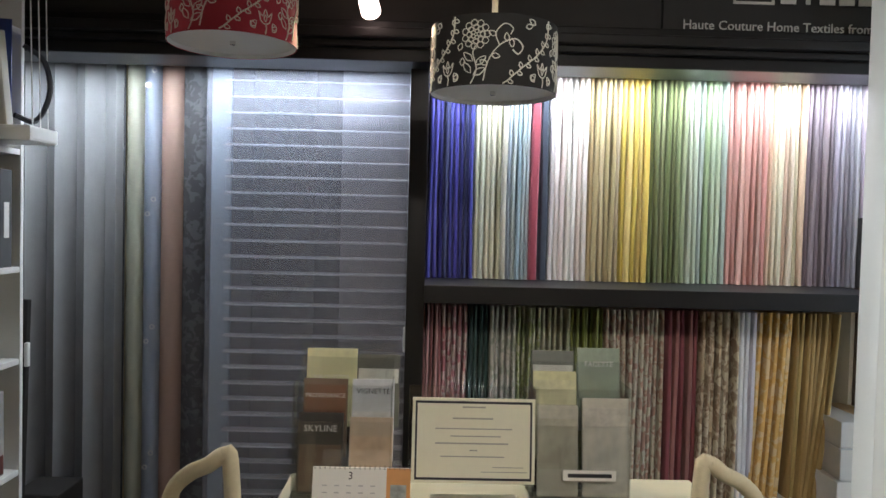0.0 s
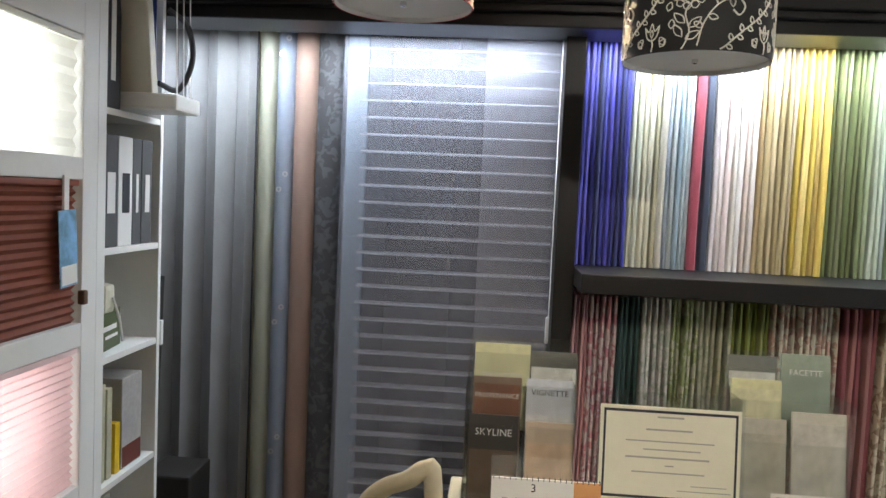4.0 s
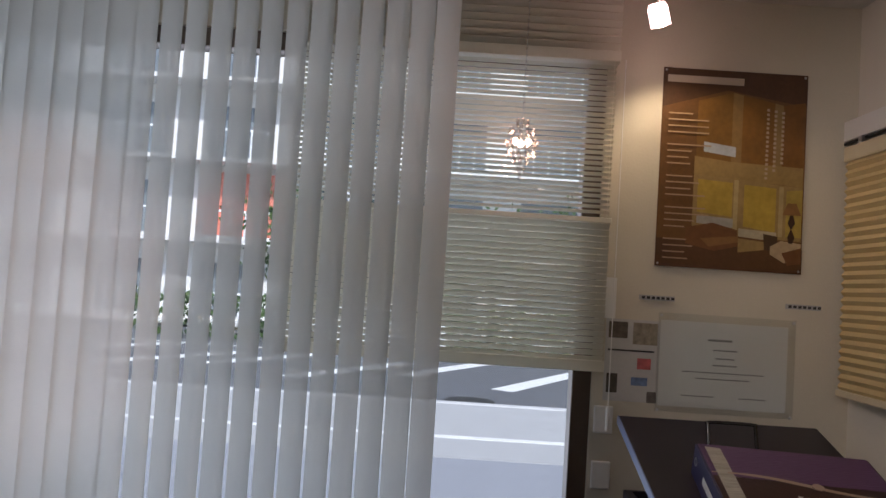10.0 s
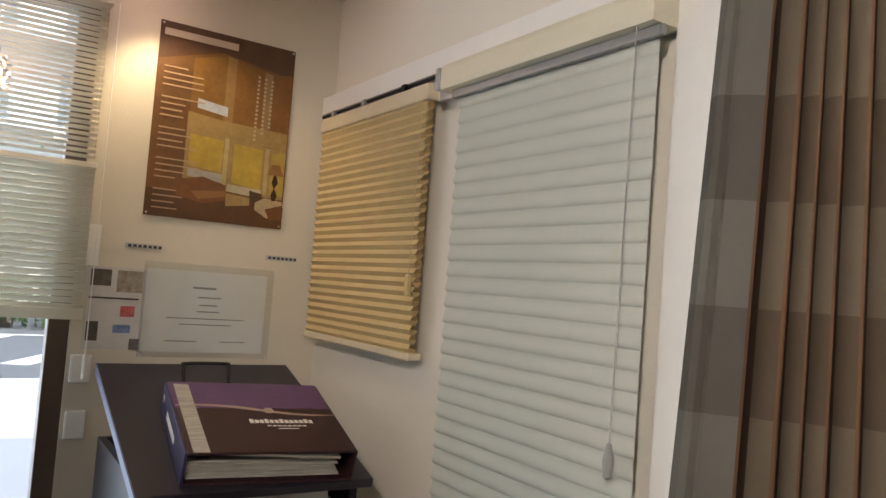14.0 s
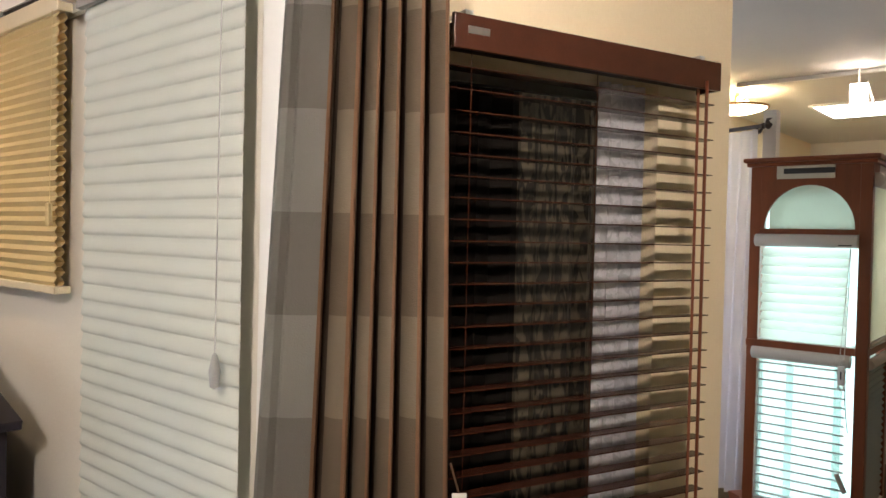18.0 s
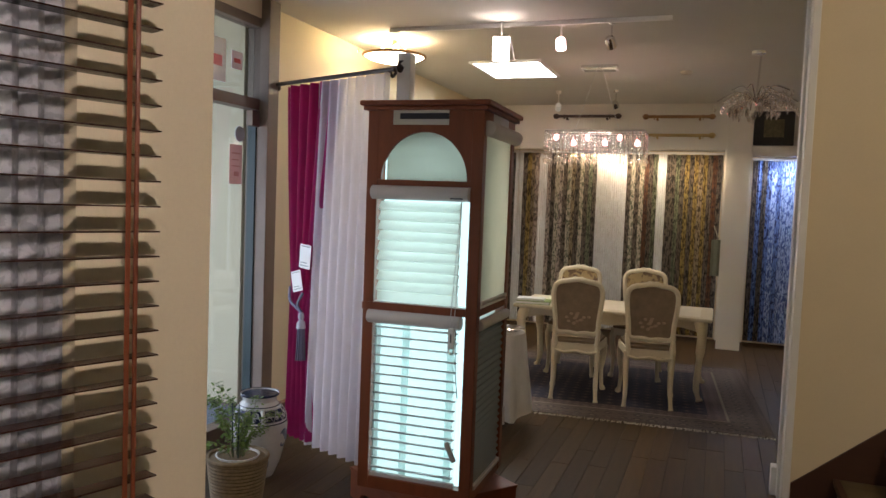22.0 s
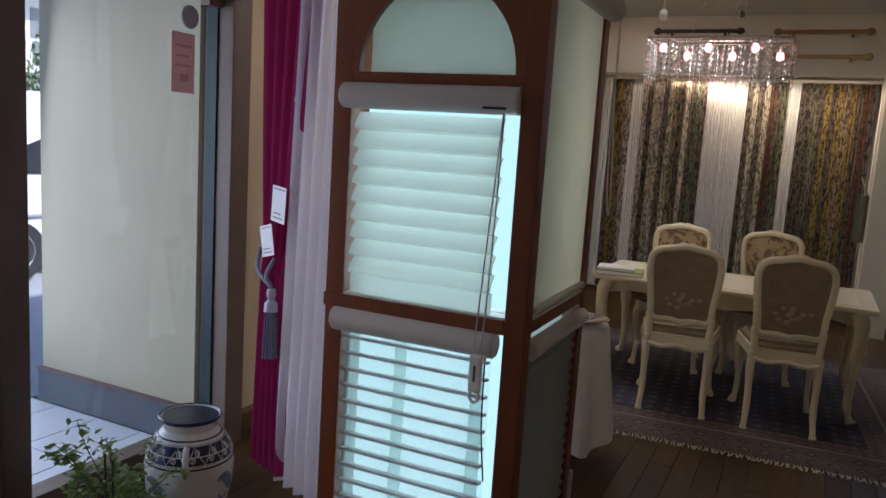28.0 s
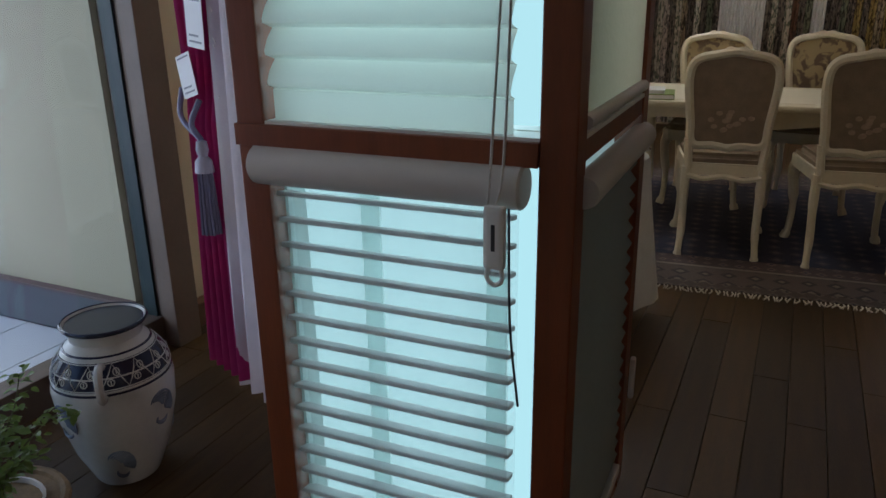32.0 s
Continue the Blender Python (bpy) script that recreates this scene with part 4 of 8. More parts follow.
part("bracket", moved(box(-0.16, 0.02, 0.0, 0.04, 0, 0.34, bevel=0.006), pose(0, 0, 0, 10)), mat("ivory_plastic", (0.62, 0.59, 0.5), 0.45), o)
part("rail", box(-0.2, 0.1, -0.02, 0.16, 0.0, 0.05, bevel=0.01), WHITEP, o)
part("card", moved(box(-0.16, 0.0, 0.07, 0.075, 0.06, 0.4), pose(0, 0, 0, 0, 0, 8)), mat("blue_card", (0.03, 0.06, 0.25), 0.4, var=0.4, scale=12), o)
part("cable", tube(spline([(0.02, 0.09, 0.32), (0.06, 0.14, 0.28), (0.07, 0.16, 0.18), (0.04, 0.13, 0.08), (0.0, 0.07, 0.09)], 6), 0.009, 8), INK, o)
for k in range(3):
    part("cord", tube([(0.06, 0.05 + 0.05 * k, 0.5), (0.065, 0.06 + 0.05 * k, 0.05)], 0.002, 5), WHITEP, o)
o = thing("sample_box", "green sample box with pale print on the shelf", "box", (-1.52, 2.53, 1.066))
part("carton", moved(box(-0.2, 0.02, 0, 0.2, 0, 0.12, bevel=0.003), pose(0, 0, 0, 0, 0, 8)), mat("olive_carton", (0.08, 0.1, 0.045), 0.6, var=0.1), o)
bars("print", [(0.05, 0.16, 0.06, 0.075), (0.07, 0.17, 0.035, 0.045)], PALEINK, o, pose(0, 0, 0, 0, 0, 8) @ pose(0.021, 0, 0, 90, 0, 90))
o = thing("cord_handle", "cream plastic blind cord handle on the box", "cord handle", (-1.5, 2.55, 1.187))
part("handle", box(-0.05, 0.02, 0.0, 0.06, 0, 0.09, bevel=0.02), mat("cream_plastic", (0.7, 0.66, 0.52), 0.4), o)
part("cord", tube(spline([(0.024, 0.03, 0.05), (0.03, 0.06, -0.02), (0.03, 0.08, -0.09)], 5), 0.004, 6), WHITEP, o)
for w0, w1, h, c, d in ((0.0, 0.05, 0.3, (0.5, 0.48, 0.33), "pale olive sample book"), (0.06, 0.09, 0.28, (0.5, 0.48, 0.33), "pale sample book"), (0.11, 0.14, 0.16, (0.75, 0.5, 0.02), "yellow small box"), (0.15, 0.28, 0.29, (0.4, 0.38, 0.36), "picture book with a brown foot")):
    o = thing("sample_book", d + " on the shelf", "book", (-1.49, 2.525 + w0, 0.676))
    part("cover", box(-0.22, 0, 0, w1 - w0, 0, h, bevel=0.003), mat("book_cover", c, 0.6, var=0.25, scale=10), o)
    if h == 0.29:
        part("foot_band", box(0, 0.001, 0.005, w1 - w0 - 0.005, 0.005, 0.07), mat("brown_print", (0.13, 0.03, 0.02), 0.6), o)
o = thing("sample_book", "pale tall sample book on the lowest shelf", "book", (-1.49, 2.55, 0.351))
part("cover", box(-0.22, 0, 0, 0.06, 0, 0.28, bevel=0.003), mat("book_cover", (0.45, 0.44, 0.36), 0.6, var=0.1), o)
fr = thing("blind_display", "white frame with three pleated cellular blinds set in it", "display", (-1.47, 2.2, 0))
part("post", box(-0.1, 0.0, 0.2, 0.275, 0, 2.5, bevel=0.003), WHITE, fr)
part("post", box(-0.1, 0.0, -0.5, -0.4, 0, 2.5, bevel=0.003), WHITE, fr)
for z0, z1 in ((0.0, 0.2), (0.66, 0.735), (1.125, 1.19), (1.58, 1.64), (1.965, 2.06), (2.4, 2.5)):
    part("rail", box(-0.1, 0.0, -0.4, 0.2, z0, z1, bevel=0.003), WHITE, fr)
for z0, z1, c, n, em, d in ((0.2, 0.66, (0.72, 0.7, 0.6), 20, 0.2, "ivory"), (0.735, 1.125, (0.82, 0.62, 0.62), 18, 0.5, "pale pink backlit"), (1.19, 1.58, (0.24, 0.07, 0.04), 17, 0.05, "terracotta"), (1.64, 1.965, (0.85, 0.84, 0.78), 7, 0.5, "white backlit"), (2.06, 2.4, (0.1, 0.12, 0.06), 14, 0.05, "dark green")):
    bm = bmesh.new()
    q = [(-0.022 + 0.012 * (k % 2), z0 + (z1 - z0) * k / (2 * n)) for k in range(2 * n + 1)]
    for (xa, za), (xb, zb) in zip(q, q[1:]):
        bm.faces.new([bm.verts.new(p) for p in ((xa, -0.4, za), (xa, 0.185, za), (xb, 0.185, zb), (xb, -0.4, zb))])
    bmesh.ops.remove_doubles(bm, verts=bm.verts, dist=1e-5)
    part("pleated_blind", bm, mat("pleat_cloth", c, 0.7, var=0.05, trans=0.55 if em > 0.1 else 0.1), fr, d + " pleated blind")
    part("blind_rail", box(-0.035, -0.003, -0.4, 0.19, z1 - 0.018, z1 - 0.002, bevel=0.003), mat("pleat_rail", c, 0.5), fr)
part("cord_lock", box(-0.01, 0.012, 0.195, 0.215, 1.24, 1.28, bevel=0.006), BROWNTRIM, fr)
part("backing", box(-0.34, -0.33, -0.5, 0.275, 0, 2.5), WHITE, fr)
tg = thing("price_tag", "blue and white paper tag hanging on the blind", "tag", (-1.462, 2.31, 1.5))
part("strap", box(-0.006, 0, -0.01, 0.012, 0, 0.09), PAPER, tg)
part("card", moved(box(0.0, 0.003, -0.04, 0.04, -0.2, 0.0), pose(0, 0, 0, 4)), mat("blue_tag", (0.2, 0.4, 0.6), 0.5, var=0.5, scale=18), tg)
part("barcode", moved(box(0.003, 0.004, -0.035, 0.035, -0.195, -0.145), pose(0, 0, 0, 4)), PAPER, tg)
lamp("display_lamp", "AREA", (-1.62, 2.05, 1.8), 0.9, (0.95, 1.0, 1.0), 0.4, (-1.4, 2.05, 1.8), sy=0.3)
lamp("display_lamp", "AREA", (-1.62, 2.05, 0.93), 0.6, (1.0, 0.95, 0.95), 0.4, (-1.4, 2.05, 0.93), sy=0.35)
o = thing("leaning_panels", "black framed sample panels leaning behind the shelf", "panels", (-1.42, 3.0, 0))
part("panel", moved(box(-0.2, -0.13, 0, 0.03, 0, 1.25, bevel=0.004), pose(0, 0, 0, -3)), BLACKM, o)
part("handle", box(-0.13, -0.115, 0.04, 0.06, 1.0, 1.09, bevel=0.004), WHITEP, o)
solid("floor_case", box(-1.6, -1.42, 3.04, 3.25, 0, 0.52, bevel=0.01), BLACKM, "low black case standing under the curtain", "case")
REGION = Matrix.Identity(4)

# ---- shop window with vertical blind, bay with samples ----
wf = thing("window_1", "tall fixed shop window in a bronze frame", "window", (2.74, 1.18, 0), kind="structure")
for y0, y1, z0, z1 in ((-1.51, -1.44, 0.12, 2.62), (1.45, 1.52, 0.12, 2.62), (-1.44, 1.45, 0.12, 0.2), (-1.44, 1.45, 2.55, 2.62)):
    part("window_frame", box(-0.06, 0.03, y0, y1, z0, z1, bevel=0.004), FRAME, wf)
for y0, y1 in ((-1.44, 1.45),):
    g = part("pane", box(-0.003, 0.003, y0, y1, 0.2, 2.55), CLEAR, wf)
    g.visible_shadow = False

VB = mat("ivory_vane_cloth", (0.72, 0.71, 0.66), 0.75, var=0.05, scale=3, bump=0.25, bscale=350, trans=0.5, alpha=0.9)
vb = thing("vertical_blind", "floor-length ivory vertical blind, half of it turned open", "blind", (2.05, 0.24, 0))
part("head_rail", box(-0.03, 0.03, -0.02, 1.84, H - 0.05, H - 0.002, bevel=0.004), WHITEP, vb)
vm = to_mesh("vane", ribbon([(-0.041, 0.004), (-0.02, -0.002), (0.0, -0.004), (0.02, -0.002), (0.041, 0.004)], 0.04, H - 0.06, rows=1), VB, True)
for k in range(25):
    o = new("vane", vm)
    turn = (-29 + 0.9 * max(0, k - 4) if k <= 12 else 14) + 2 * math.sin(k * 1.7)
    o.parent, o.matrix_basis = vb, pose(0.003 * math.sin(k * 2.3), 0.03 + 0.0738 * k, 0, 0, 0, 90 + turn)
part("bottom_chain", tube([(0, 0.0, 0.05), (0, 1.82, 0.05)], 0.002, 5), WHITEP, vb)
REGION = NORTH
ro = thing("roman_shade", "cream roman shade sample drawn up in scalloped folds", "roman shade", (1.625, 2.93, 0))
for k in range(7):
    z = 2.25 + 0.075 * k
    part("fold", moved(lathe([(0.001, 0), (0.03, 0), (0.04, 0.01), (0.04, 0.3), (0.03, 0.31), (0.001, 0.31)], 14), pose(0, 0.04, z + 0.035, 0, 90)), cloth((0.72, 0.62, 0.42), 0.2, 0.8, "roman"), ro, smooth=True)
part("head_board", box(0, 0.31, 0, 0.08, 2.8, H - 0.002), WHITEP, ro)
REGION = Matrix.Identity(4)

VEN = mat("ivory_slat", (0.78, 0.75, 0.65), 0.5, var=0.04, trans=0.42)
pb = thing("pleated_blind", "ivory blind of fine slats over a closed pleated part, half lowered", "blind", (2.62, -0.36, 0))
part("head_rail", box(-0.03, 0.03, 0, 1.2, 2.56, 2.6, bevel=0.004), VEN, pb)
sm = to_mesh("slat", moved(box(-0.0125, 0.0125, 0.01, 1.19, -0.0005, 0.0005), pose(0, 0, 0, 0, 20)), VEN)
for k in range(28):
    o = new("slat", sm)
    o.parent, o.location = pb, (0, 0, 2.545 - 0.02 * k)
part("mid_rail", box(-0.015, 0.015, 0, 1.2, 1.965, 1.985, bevel=0.003), VEN, pb)
sm = to_mesh("closed_slat", moved(box(-0.0125, 0.0125, 0.005, 1.19, -0.0008, 0.0008), pose(0, 0, 0, 0, 54)), VEN)
for k in range(22):
    o = new("closed_slat", sm)
    o.parent, o.location = pb, (0, 0, 1.953 - 0.023 * k)
part("bottom_rail", box(-0.018, 0.018, 0, 1.2, 1.425, 1.465, bevel=0.004), VEN, pb)
for y in (0.02, 0.6):
    part("ladder_cord", tube([(-0.014, y, 2.56), (-0.014, y, 1.98)], 0.0012, 4), VEN, pb)
part("side_cord", tube([(-0.02, -0.02, 2.57), (-0.02, -0.02, 1.3)], 0.002, 5), WHITEP, pb)
part("cord_weight", tube([(-0.02, -0.02, 1.22), (-0.02, -0.02, 1.3)], 0.007, 8), WHITEP, pb)
ub = thing("upper_blind", "ivory slatted blind closing the upper window", "blind", (2.605, -0.36, 0))
sm = to_mesh("slat", moved(box(-0.0125, 0.0125, 0.0, 1.2, -0.0007, 0.0007), pose(0, 0, 0, 0, 58)), VEN)
for k in range(8):
    o = new("slat", sm)
    o.parent, o.location = ub, (0, 0, 2.82 - 0.029 * k)

GOLDBULB = glow("warm_bulb", (1.0, 0.55, 0.35), 14)
cp = thing("crystal_pendant", "small crystal pendant lamp with glowing bulbs on a bead chain", "pendant lamp", (2.45, 0.0, 2.08))
for k in range(18):
    part("bead", moved(lathe([(0.001, -0.006), (0.006, 0), (0.001, 0.006)], 6), pose(0, 0, 0.27 + 0.024 * k)), CRYSTAL, cp)
part("chain", tube([(0, 0, 0.2), (0, 0, H - 2.08)], 0.0012, 5), STEEL, cp)
for k in range(3):
    part("bulb", moved(lathe([(0.001, -0.014), (0.011, -0.004), (0.011, 0.006), (0.001, 0.014)], 10), pose(0.025 * math.cos(k * 2.1), 0.025 * math.sin(k * 2.1), 0.13)), GOLDBULB, cp, smooth=True)
for j, (rad, z, nn) in enumerate(((0.02, 0.2, 6), (0.042, 0.17, 9), (0.052, 0.13, 11), (0.045, 0.095, 9), (0.025, 0.07, 6), (0.012, 0.04, 3), (0.004, 0.012, 1))):
    for k in range(nn):
        part("drop", moved(lathe([(0.001, -0.018), (0.008, -0.004), (0.005, 0.008), (0.001, 0.012)], 6), pose(rad * math.cos(6.283 * k / nn), rad * math.sin(6.283 * k / nn), z)), CRYSTAL, cp)
lamp("pendant_glow", "POINT", (2.43, 0.0, 2.21), 1.2, (1.0, 0.6, 0.4), 0.03)

# poster, notices
po = thing("wall_poster", "amber interior poster with pale title and lines of print", "poster", (2.655, -0.805, 1.825))
RM = pose(0, 0, 0, 90, 0, -90)  # sheet coordinates: u to the viewer's right, v up
part("sheet", box(-0.002, 0, -0.27, 0.27, 0, 0.745), mat("poster_brown", (0.15, 0.07, 0.022), 0.4, var=0.3, scale=5), po)


def on_poster(fu, fv):
    return (-0.27 + 0.54 * fu, 0.745 * (1 - fv))


pic = [  # outlines across and down the sheet, and a colour
    (((0, 0), (1, 0), (1, 0.16), (0.45, 0.1), (0, 0.2)), (0.085, 0.04, 0.018)),
    (((0.25, 0.16), (0.49, 0.11), (0.49, 0.46), (0.25, 0.44)), (0.19, 0.095, 0.02)),
    (((0.49, 0.11), (0.56, 0.12), (0.56, 0.5), (0.49, 0.5)), (0.25, 0.15, 0.05)),
    (((0.56, 0.12), (0.78, 0.15), (0.78, 0.48), (0.56, 0.47)), (0.2, 0.09, 0.015)),
    (((0.78, 0.15), (0.84, 0.16), (0.84, 0.5), (0.78, 0.48)), (0.27, 0.17, 0.06)),
    (((0.84, 0.16), (0.99, 0.14), (0.99, 0.47), (0.84, 0.48)), (0.19, 0.08, 0.015)),
    (((0.24, 0.44), (0.49, 0.46), (0.99, 0.47), (0.99, 0.57), (0.84, 0.56), (0.49, 0.55), (0.24, 0.53)), (0.3, 0.2, 0.07)),
    (((0.3, 0.365), (0.52, 0.385), (0.52, 0.435), (0.3, 0.415)), (0.42, 0.45, 0.5)),
    (((0.24, 0.53), (0.99, 0.57), (0.99, 0.84), (0.24, 0.82)), (0.31, 0.21, 0.08)),
    (((0.27, 0.555), (0.51, 0.565), (0.51, 0.735), (0.27, 0.72)), (0.42, 0.29, 0.045)),
    (((0.52, 0.55), (0.55, 0.55), (0.55, 0.8), (0.52, 0.8)), (0.42, 0.32, 0.15)),
    (((0.59, 0.57), (0.81, 0.58), (0.81, 0.8), (0.59, 0.78)), (0.43, 0.3, 0.045)),
    (((0.83, 0.57), (0.86, 0.57), (0.86, 0.82), (0.83, 0.82)), (0.42, 0.32, 0.15)),
    (((0.88, 0.59), (0.99, 0.58), (0.99, 0.82), (0.88, 0.82)), (0.4, 0.29, 0.06)),
    (((0.27, 0.735), (0.52, 0.745), (0.52, 0.79), (0.27, 0.775)), (0.37, 0.35, 0.31)),
    (((0.56, 0.79), (0.82, 0.8), (0.82, 0.845), (0.56, 0.83)), (0.46, 0.4, 0.28)),
    (((0.0, 0.86), (0.56, 0.86), (1, 0.88), (1, 1), (0, 1)), (0.1, 0.045, 0.018)),
    (((0.56, 0.84), (0.74, 0.85), (0.74, 0.89), (0.56, 0.91)), (0.33, 0.22, 0.08)),
    (((0.2, 0.8), (0.38, 0.77), (0.55, 0.8), (0.56, 0.88), (0.4, 0.91), (0.2, 0.88)), (0.17, 0.07, 0.025)),
    (((0.3, 0.85), (0.56, 0.83), (0.56, 0.86), (0.36, 0.89)), (0.24, 0.12, 0.04)),
    (((0.73, 0.81), (0.83, 0.82), (0.82, 0.89), (0.74, 0.89)), (0.07, 0.04, 0.02)),
    (((0.78, 0.87), (0.85, 0.84), (0.99, 0.85), (0.99, 0.9), (0.88, 0.95), (0.78, 0.91)), (0.45, 0.34, 0.2)),
    (((0.86, 0.9), (0.99, 0.87), (0.99, 0.95), (0.9, 0.96)), (0.16, 0.065, 0.025)),
    (((0.89, 0.65), (0.95, 0.65), (0.985, 0.71), (0.855, 0.71)), (0.26, 0.13, 0.045)),
    (((0.91, 0.71), (0.93, 0.71), (0.945, 0.75), (0.92, 0.78), (0.945, 0.82), (0.93, 0.85), (0.905, 0.85), (0.895, 0.82), (0.915, 0.78), (0.895, 0.75)), (0.04, 0.018, 0.01)),
]
for i, (outline, c) in enumerate(pic):
    own = bmesh.new()
    f = own.faces.new([own.verts.new((*on_poster(*q), 0.0003 + 0.0002 * i)) for q in outline])
    part("picture_patch", moved(own, Matrix.Translation((-0.002, 0, 0)) @ RM), mat("poster_print", c, 0.4, var=0.3, scale=9), po)
rr = random.Random(4)
bars("lines_of_print", [(-0.245, -0.245 + rr.uniform(0.07, 0.17), 0.03 + 0.0235 * k, 0.035 + 0.0235 * k) for k in range(25) if k % 5 != 4], mat("pale_print", (0.4, 0.27, 0.17), 0.5), po, Matrix.Translation((-0.007, 0, 0)) @ RM)
bars("upright_print", [(0.12 + 0.028 * i, 0.13 + 0.028 * i, 0.345 + 0.017 * k + 0.03 * i, 0.354 + 0.017 * k + 0.03 * i) for i in range(3) for k in range(16 - 2 * i)], mat("pale_print", (0.45, 0.34, 0.24), 0.5), po, Matrix.Translation((-0.007, 0, 0)) @ RM)
bars("title_mark", [(-0.255, 0.03, 0.69, 0.717)], mat("pale_print", (0.5, 0.42, 0.33), 0.5), po, Matrix.Translation((-0.0075, 0, 0)) @ RM, "pale block in place of a mark")
for u, v in ((-0.26, 0.735), (0.26, 0.735), (-0.26, 0.01), (0.26, 0.01)):
    part("pin", moved(lathe([(0.001, 0), (0.005, 0), (0.004, 0.004), (0.001, 0.005)], 8), Matrix.Translation((-0.002, 0, 0)) @ RM @ pose(u, v, 0)), STEEL, po)
pa = thing("framed_notice", "white certificate sheet under a clear pinned cover", "notice", (2.655, -0.805, 1.314))
part("sheet", box(-0.002, 0, -0.234, 0.234, 0, 0.313), PAPER, pa)
part("cover", box(-0.006, -0.004, -0.26, 0.245, -0.02, 0.34), ACRYL, pa)
bars("writing", [(-0.06, 0.03, 0.245, 0.253), (-0.04, 0.05, 0.21, 0.215), (-0.03, 0.04, 0.18, 0.185), (-0.04, 0.05, 0.155, 0.16), (-0.15, 0.15, 0.128, 0.132), (-0.1, 0.1, 0.105, 0.109), (-0.15, -0.03, 0.04, 0.044), (0.06, 0.16, 0.04, 0.044)], mat("grey_ink", (0.25, 0.25, 0.24), 0.7), pa, Matrix.Translation((-0.0022, 0, 0)) @ RM)
for u, v in ((-0.235, 0.33), (0.25, 0.33), (-0.235, -0.015), (0.25, -0.015)):
    part("pin", moved(lathe([(0.001, 0), (0.006, 0), (0.005, 0.005), (0.001, 0.006)], 8), Matrix.Translation((-0.006, 0, 0)) @ RM @ pose(u, v, 0)), STEEL, pa)
ph = thing("photo_leaflet", "glossy leaflet with small room pictures pinned to the wall", "leaflet", (2.655, -0.47, 1.32))
part("sheet", box(-0.002, 0, -0.1, 0.1, 0, 0.3), mat("leaflet_paper", (0.55, 0.54, 0.52), 0.35, var=0.1), ph)
for (u0, u1, v0, v1), c in (((-0.09, -0.02, 0.23, 0.29), (0.12, 0.1, 0.08)), ((0.0, 0.09, 0.21, 0.29), (0.3, 0.26, 0.2)), ((-0.09, -0.05, 0.03, 0.1), (0.08, 0.07, 0.06)), ((0.02, 0.07, 0.12, 0.16), (0.5, 0.12, 0.12)), ((0.0, 0.06, 0.06, 0.09), (0.15, 0.22, 0.4)), ((0.06, 0.095, 0.0, 0.04), (0.15, 0.13, 0.12))):
    part("picture", moved(box(u0, u1, v0, v1, 0, 0.0006), Matrix.Translation((-0.002, 0, 0)) @ RM), mat("photo_print", c, 0.35, var=0.4, scale=30), ph)
bars("writing", [(-0.09, 0.08, 0.183, 0.189)], INK, ph, Matrix.Translation((-0.0026, 0, 0)) @ RM)
o = solid("paper_strip", box(2.648, 2.653, -0.4, -0.35, 1.62, 1.77), PAPER, "narrow white paper slip on the wall", "notice")
for y in (-0.55, -1.09):
    o = thing("name_strip", "small grey name strip stuck on the wall", "label", (2.655, y, 1.705))
    part("strip", box(-0.003, 0, -0.065, 0.065, -0.009, 0.009), mat("grey_strip", (0.42, 0.42, 0.42), 0.4), o)
    bars("mark", [(-0.055 + 0.018 * k, -0.043 + 0.018 * k, -0.005, 0.005) for k in range(7)], INK, o, Matrix.Translation((-0.003, 0, 0)) @ RM)
for z in (1.25, 1.05):
    o = solid("wall_switch", box(2.64, 2.656, -0.41, -0.34, z - 0.05, z + 0.05, bevel=0.006), WHITEP, "white switch plate beside the window", "switch")

# slanted stand with the large binder
DESK = mat("dark_violet_laminate", (0.02, 0.016, 0.024), 0.35, var=0.2, scale=5)
dk = thing("sample_stand", "black slanted reading stand with a chrome book rest", "stand", (2.2, -0.78, 0))
tilt = pose(0, 0, 1.15, 0, -17.5, 0)
part("top", moved(box(-0.43, 0.42, -0.35, 0.36, -0.03, 0, bevel=0.004), tilt), DESK, dk)
part("edge_band", moved(box(-0.43, 0.42, 0.36, 0.364, -0.03, 0.0), tilt), mat("blue_edge", (0.2, 0.25, 0.42), 0.4), dk)
for y in (-0.33, 0.31):
    part("side_panel", box(-0.34, 0.38, y, y + 0.025, 0, 1.02), DESK, dk)
for z in (0.3, 0.66):
    part("shelf", box(-0.34, 0.38, -0.305, 0.31, z, z + 0.022), DESK, dk)
part("back_panel", box(0.36, 0.38, -0.305, 0.31, 0, 1.02), DESK, dk)
part("book_rest", moved(tube(spline([(0.22, 0.1, 0.0), (0.26, 0.1, 0.06), (0.27, 0.09, 0.07), (0.27, -0.05, 0.07), (0.26, -0.06, 0.06), (0.22, -0.06, 0.0)], 5), 0.006, 8), tilt), mat("dark_chrome", (0.1, 0.1, 0.1), 0.25, 1.0), dk)
bi = thing("sample_binder", "thick purple and brown sample binder lying on the stand", "binder", (2.2, -0.78, 0))
BR = mat("brown_leatherette", (0.035, 0.013, 0.016), 0.4, var=0.15, bump=0.15)
PU = mat("purple_wave_print", (0.1, 0.045, 0.13), 0.45, var=0.15, bump=0.1)
wv = PU.node_tree.nodes.new("ShaderNodeTexWave")
wv.inputs["Scale"].default_value, wv.inputs["Distortion"].default_value, wv.inputs["Detail"].default_value = 9, 6, 1
rp = PU.node_tree.nodes.new("ShaderNodeValToRGB")
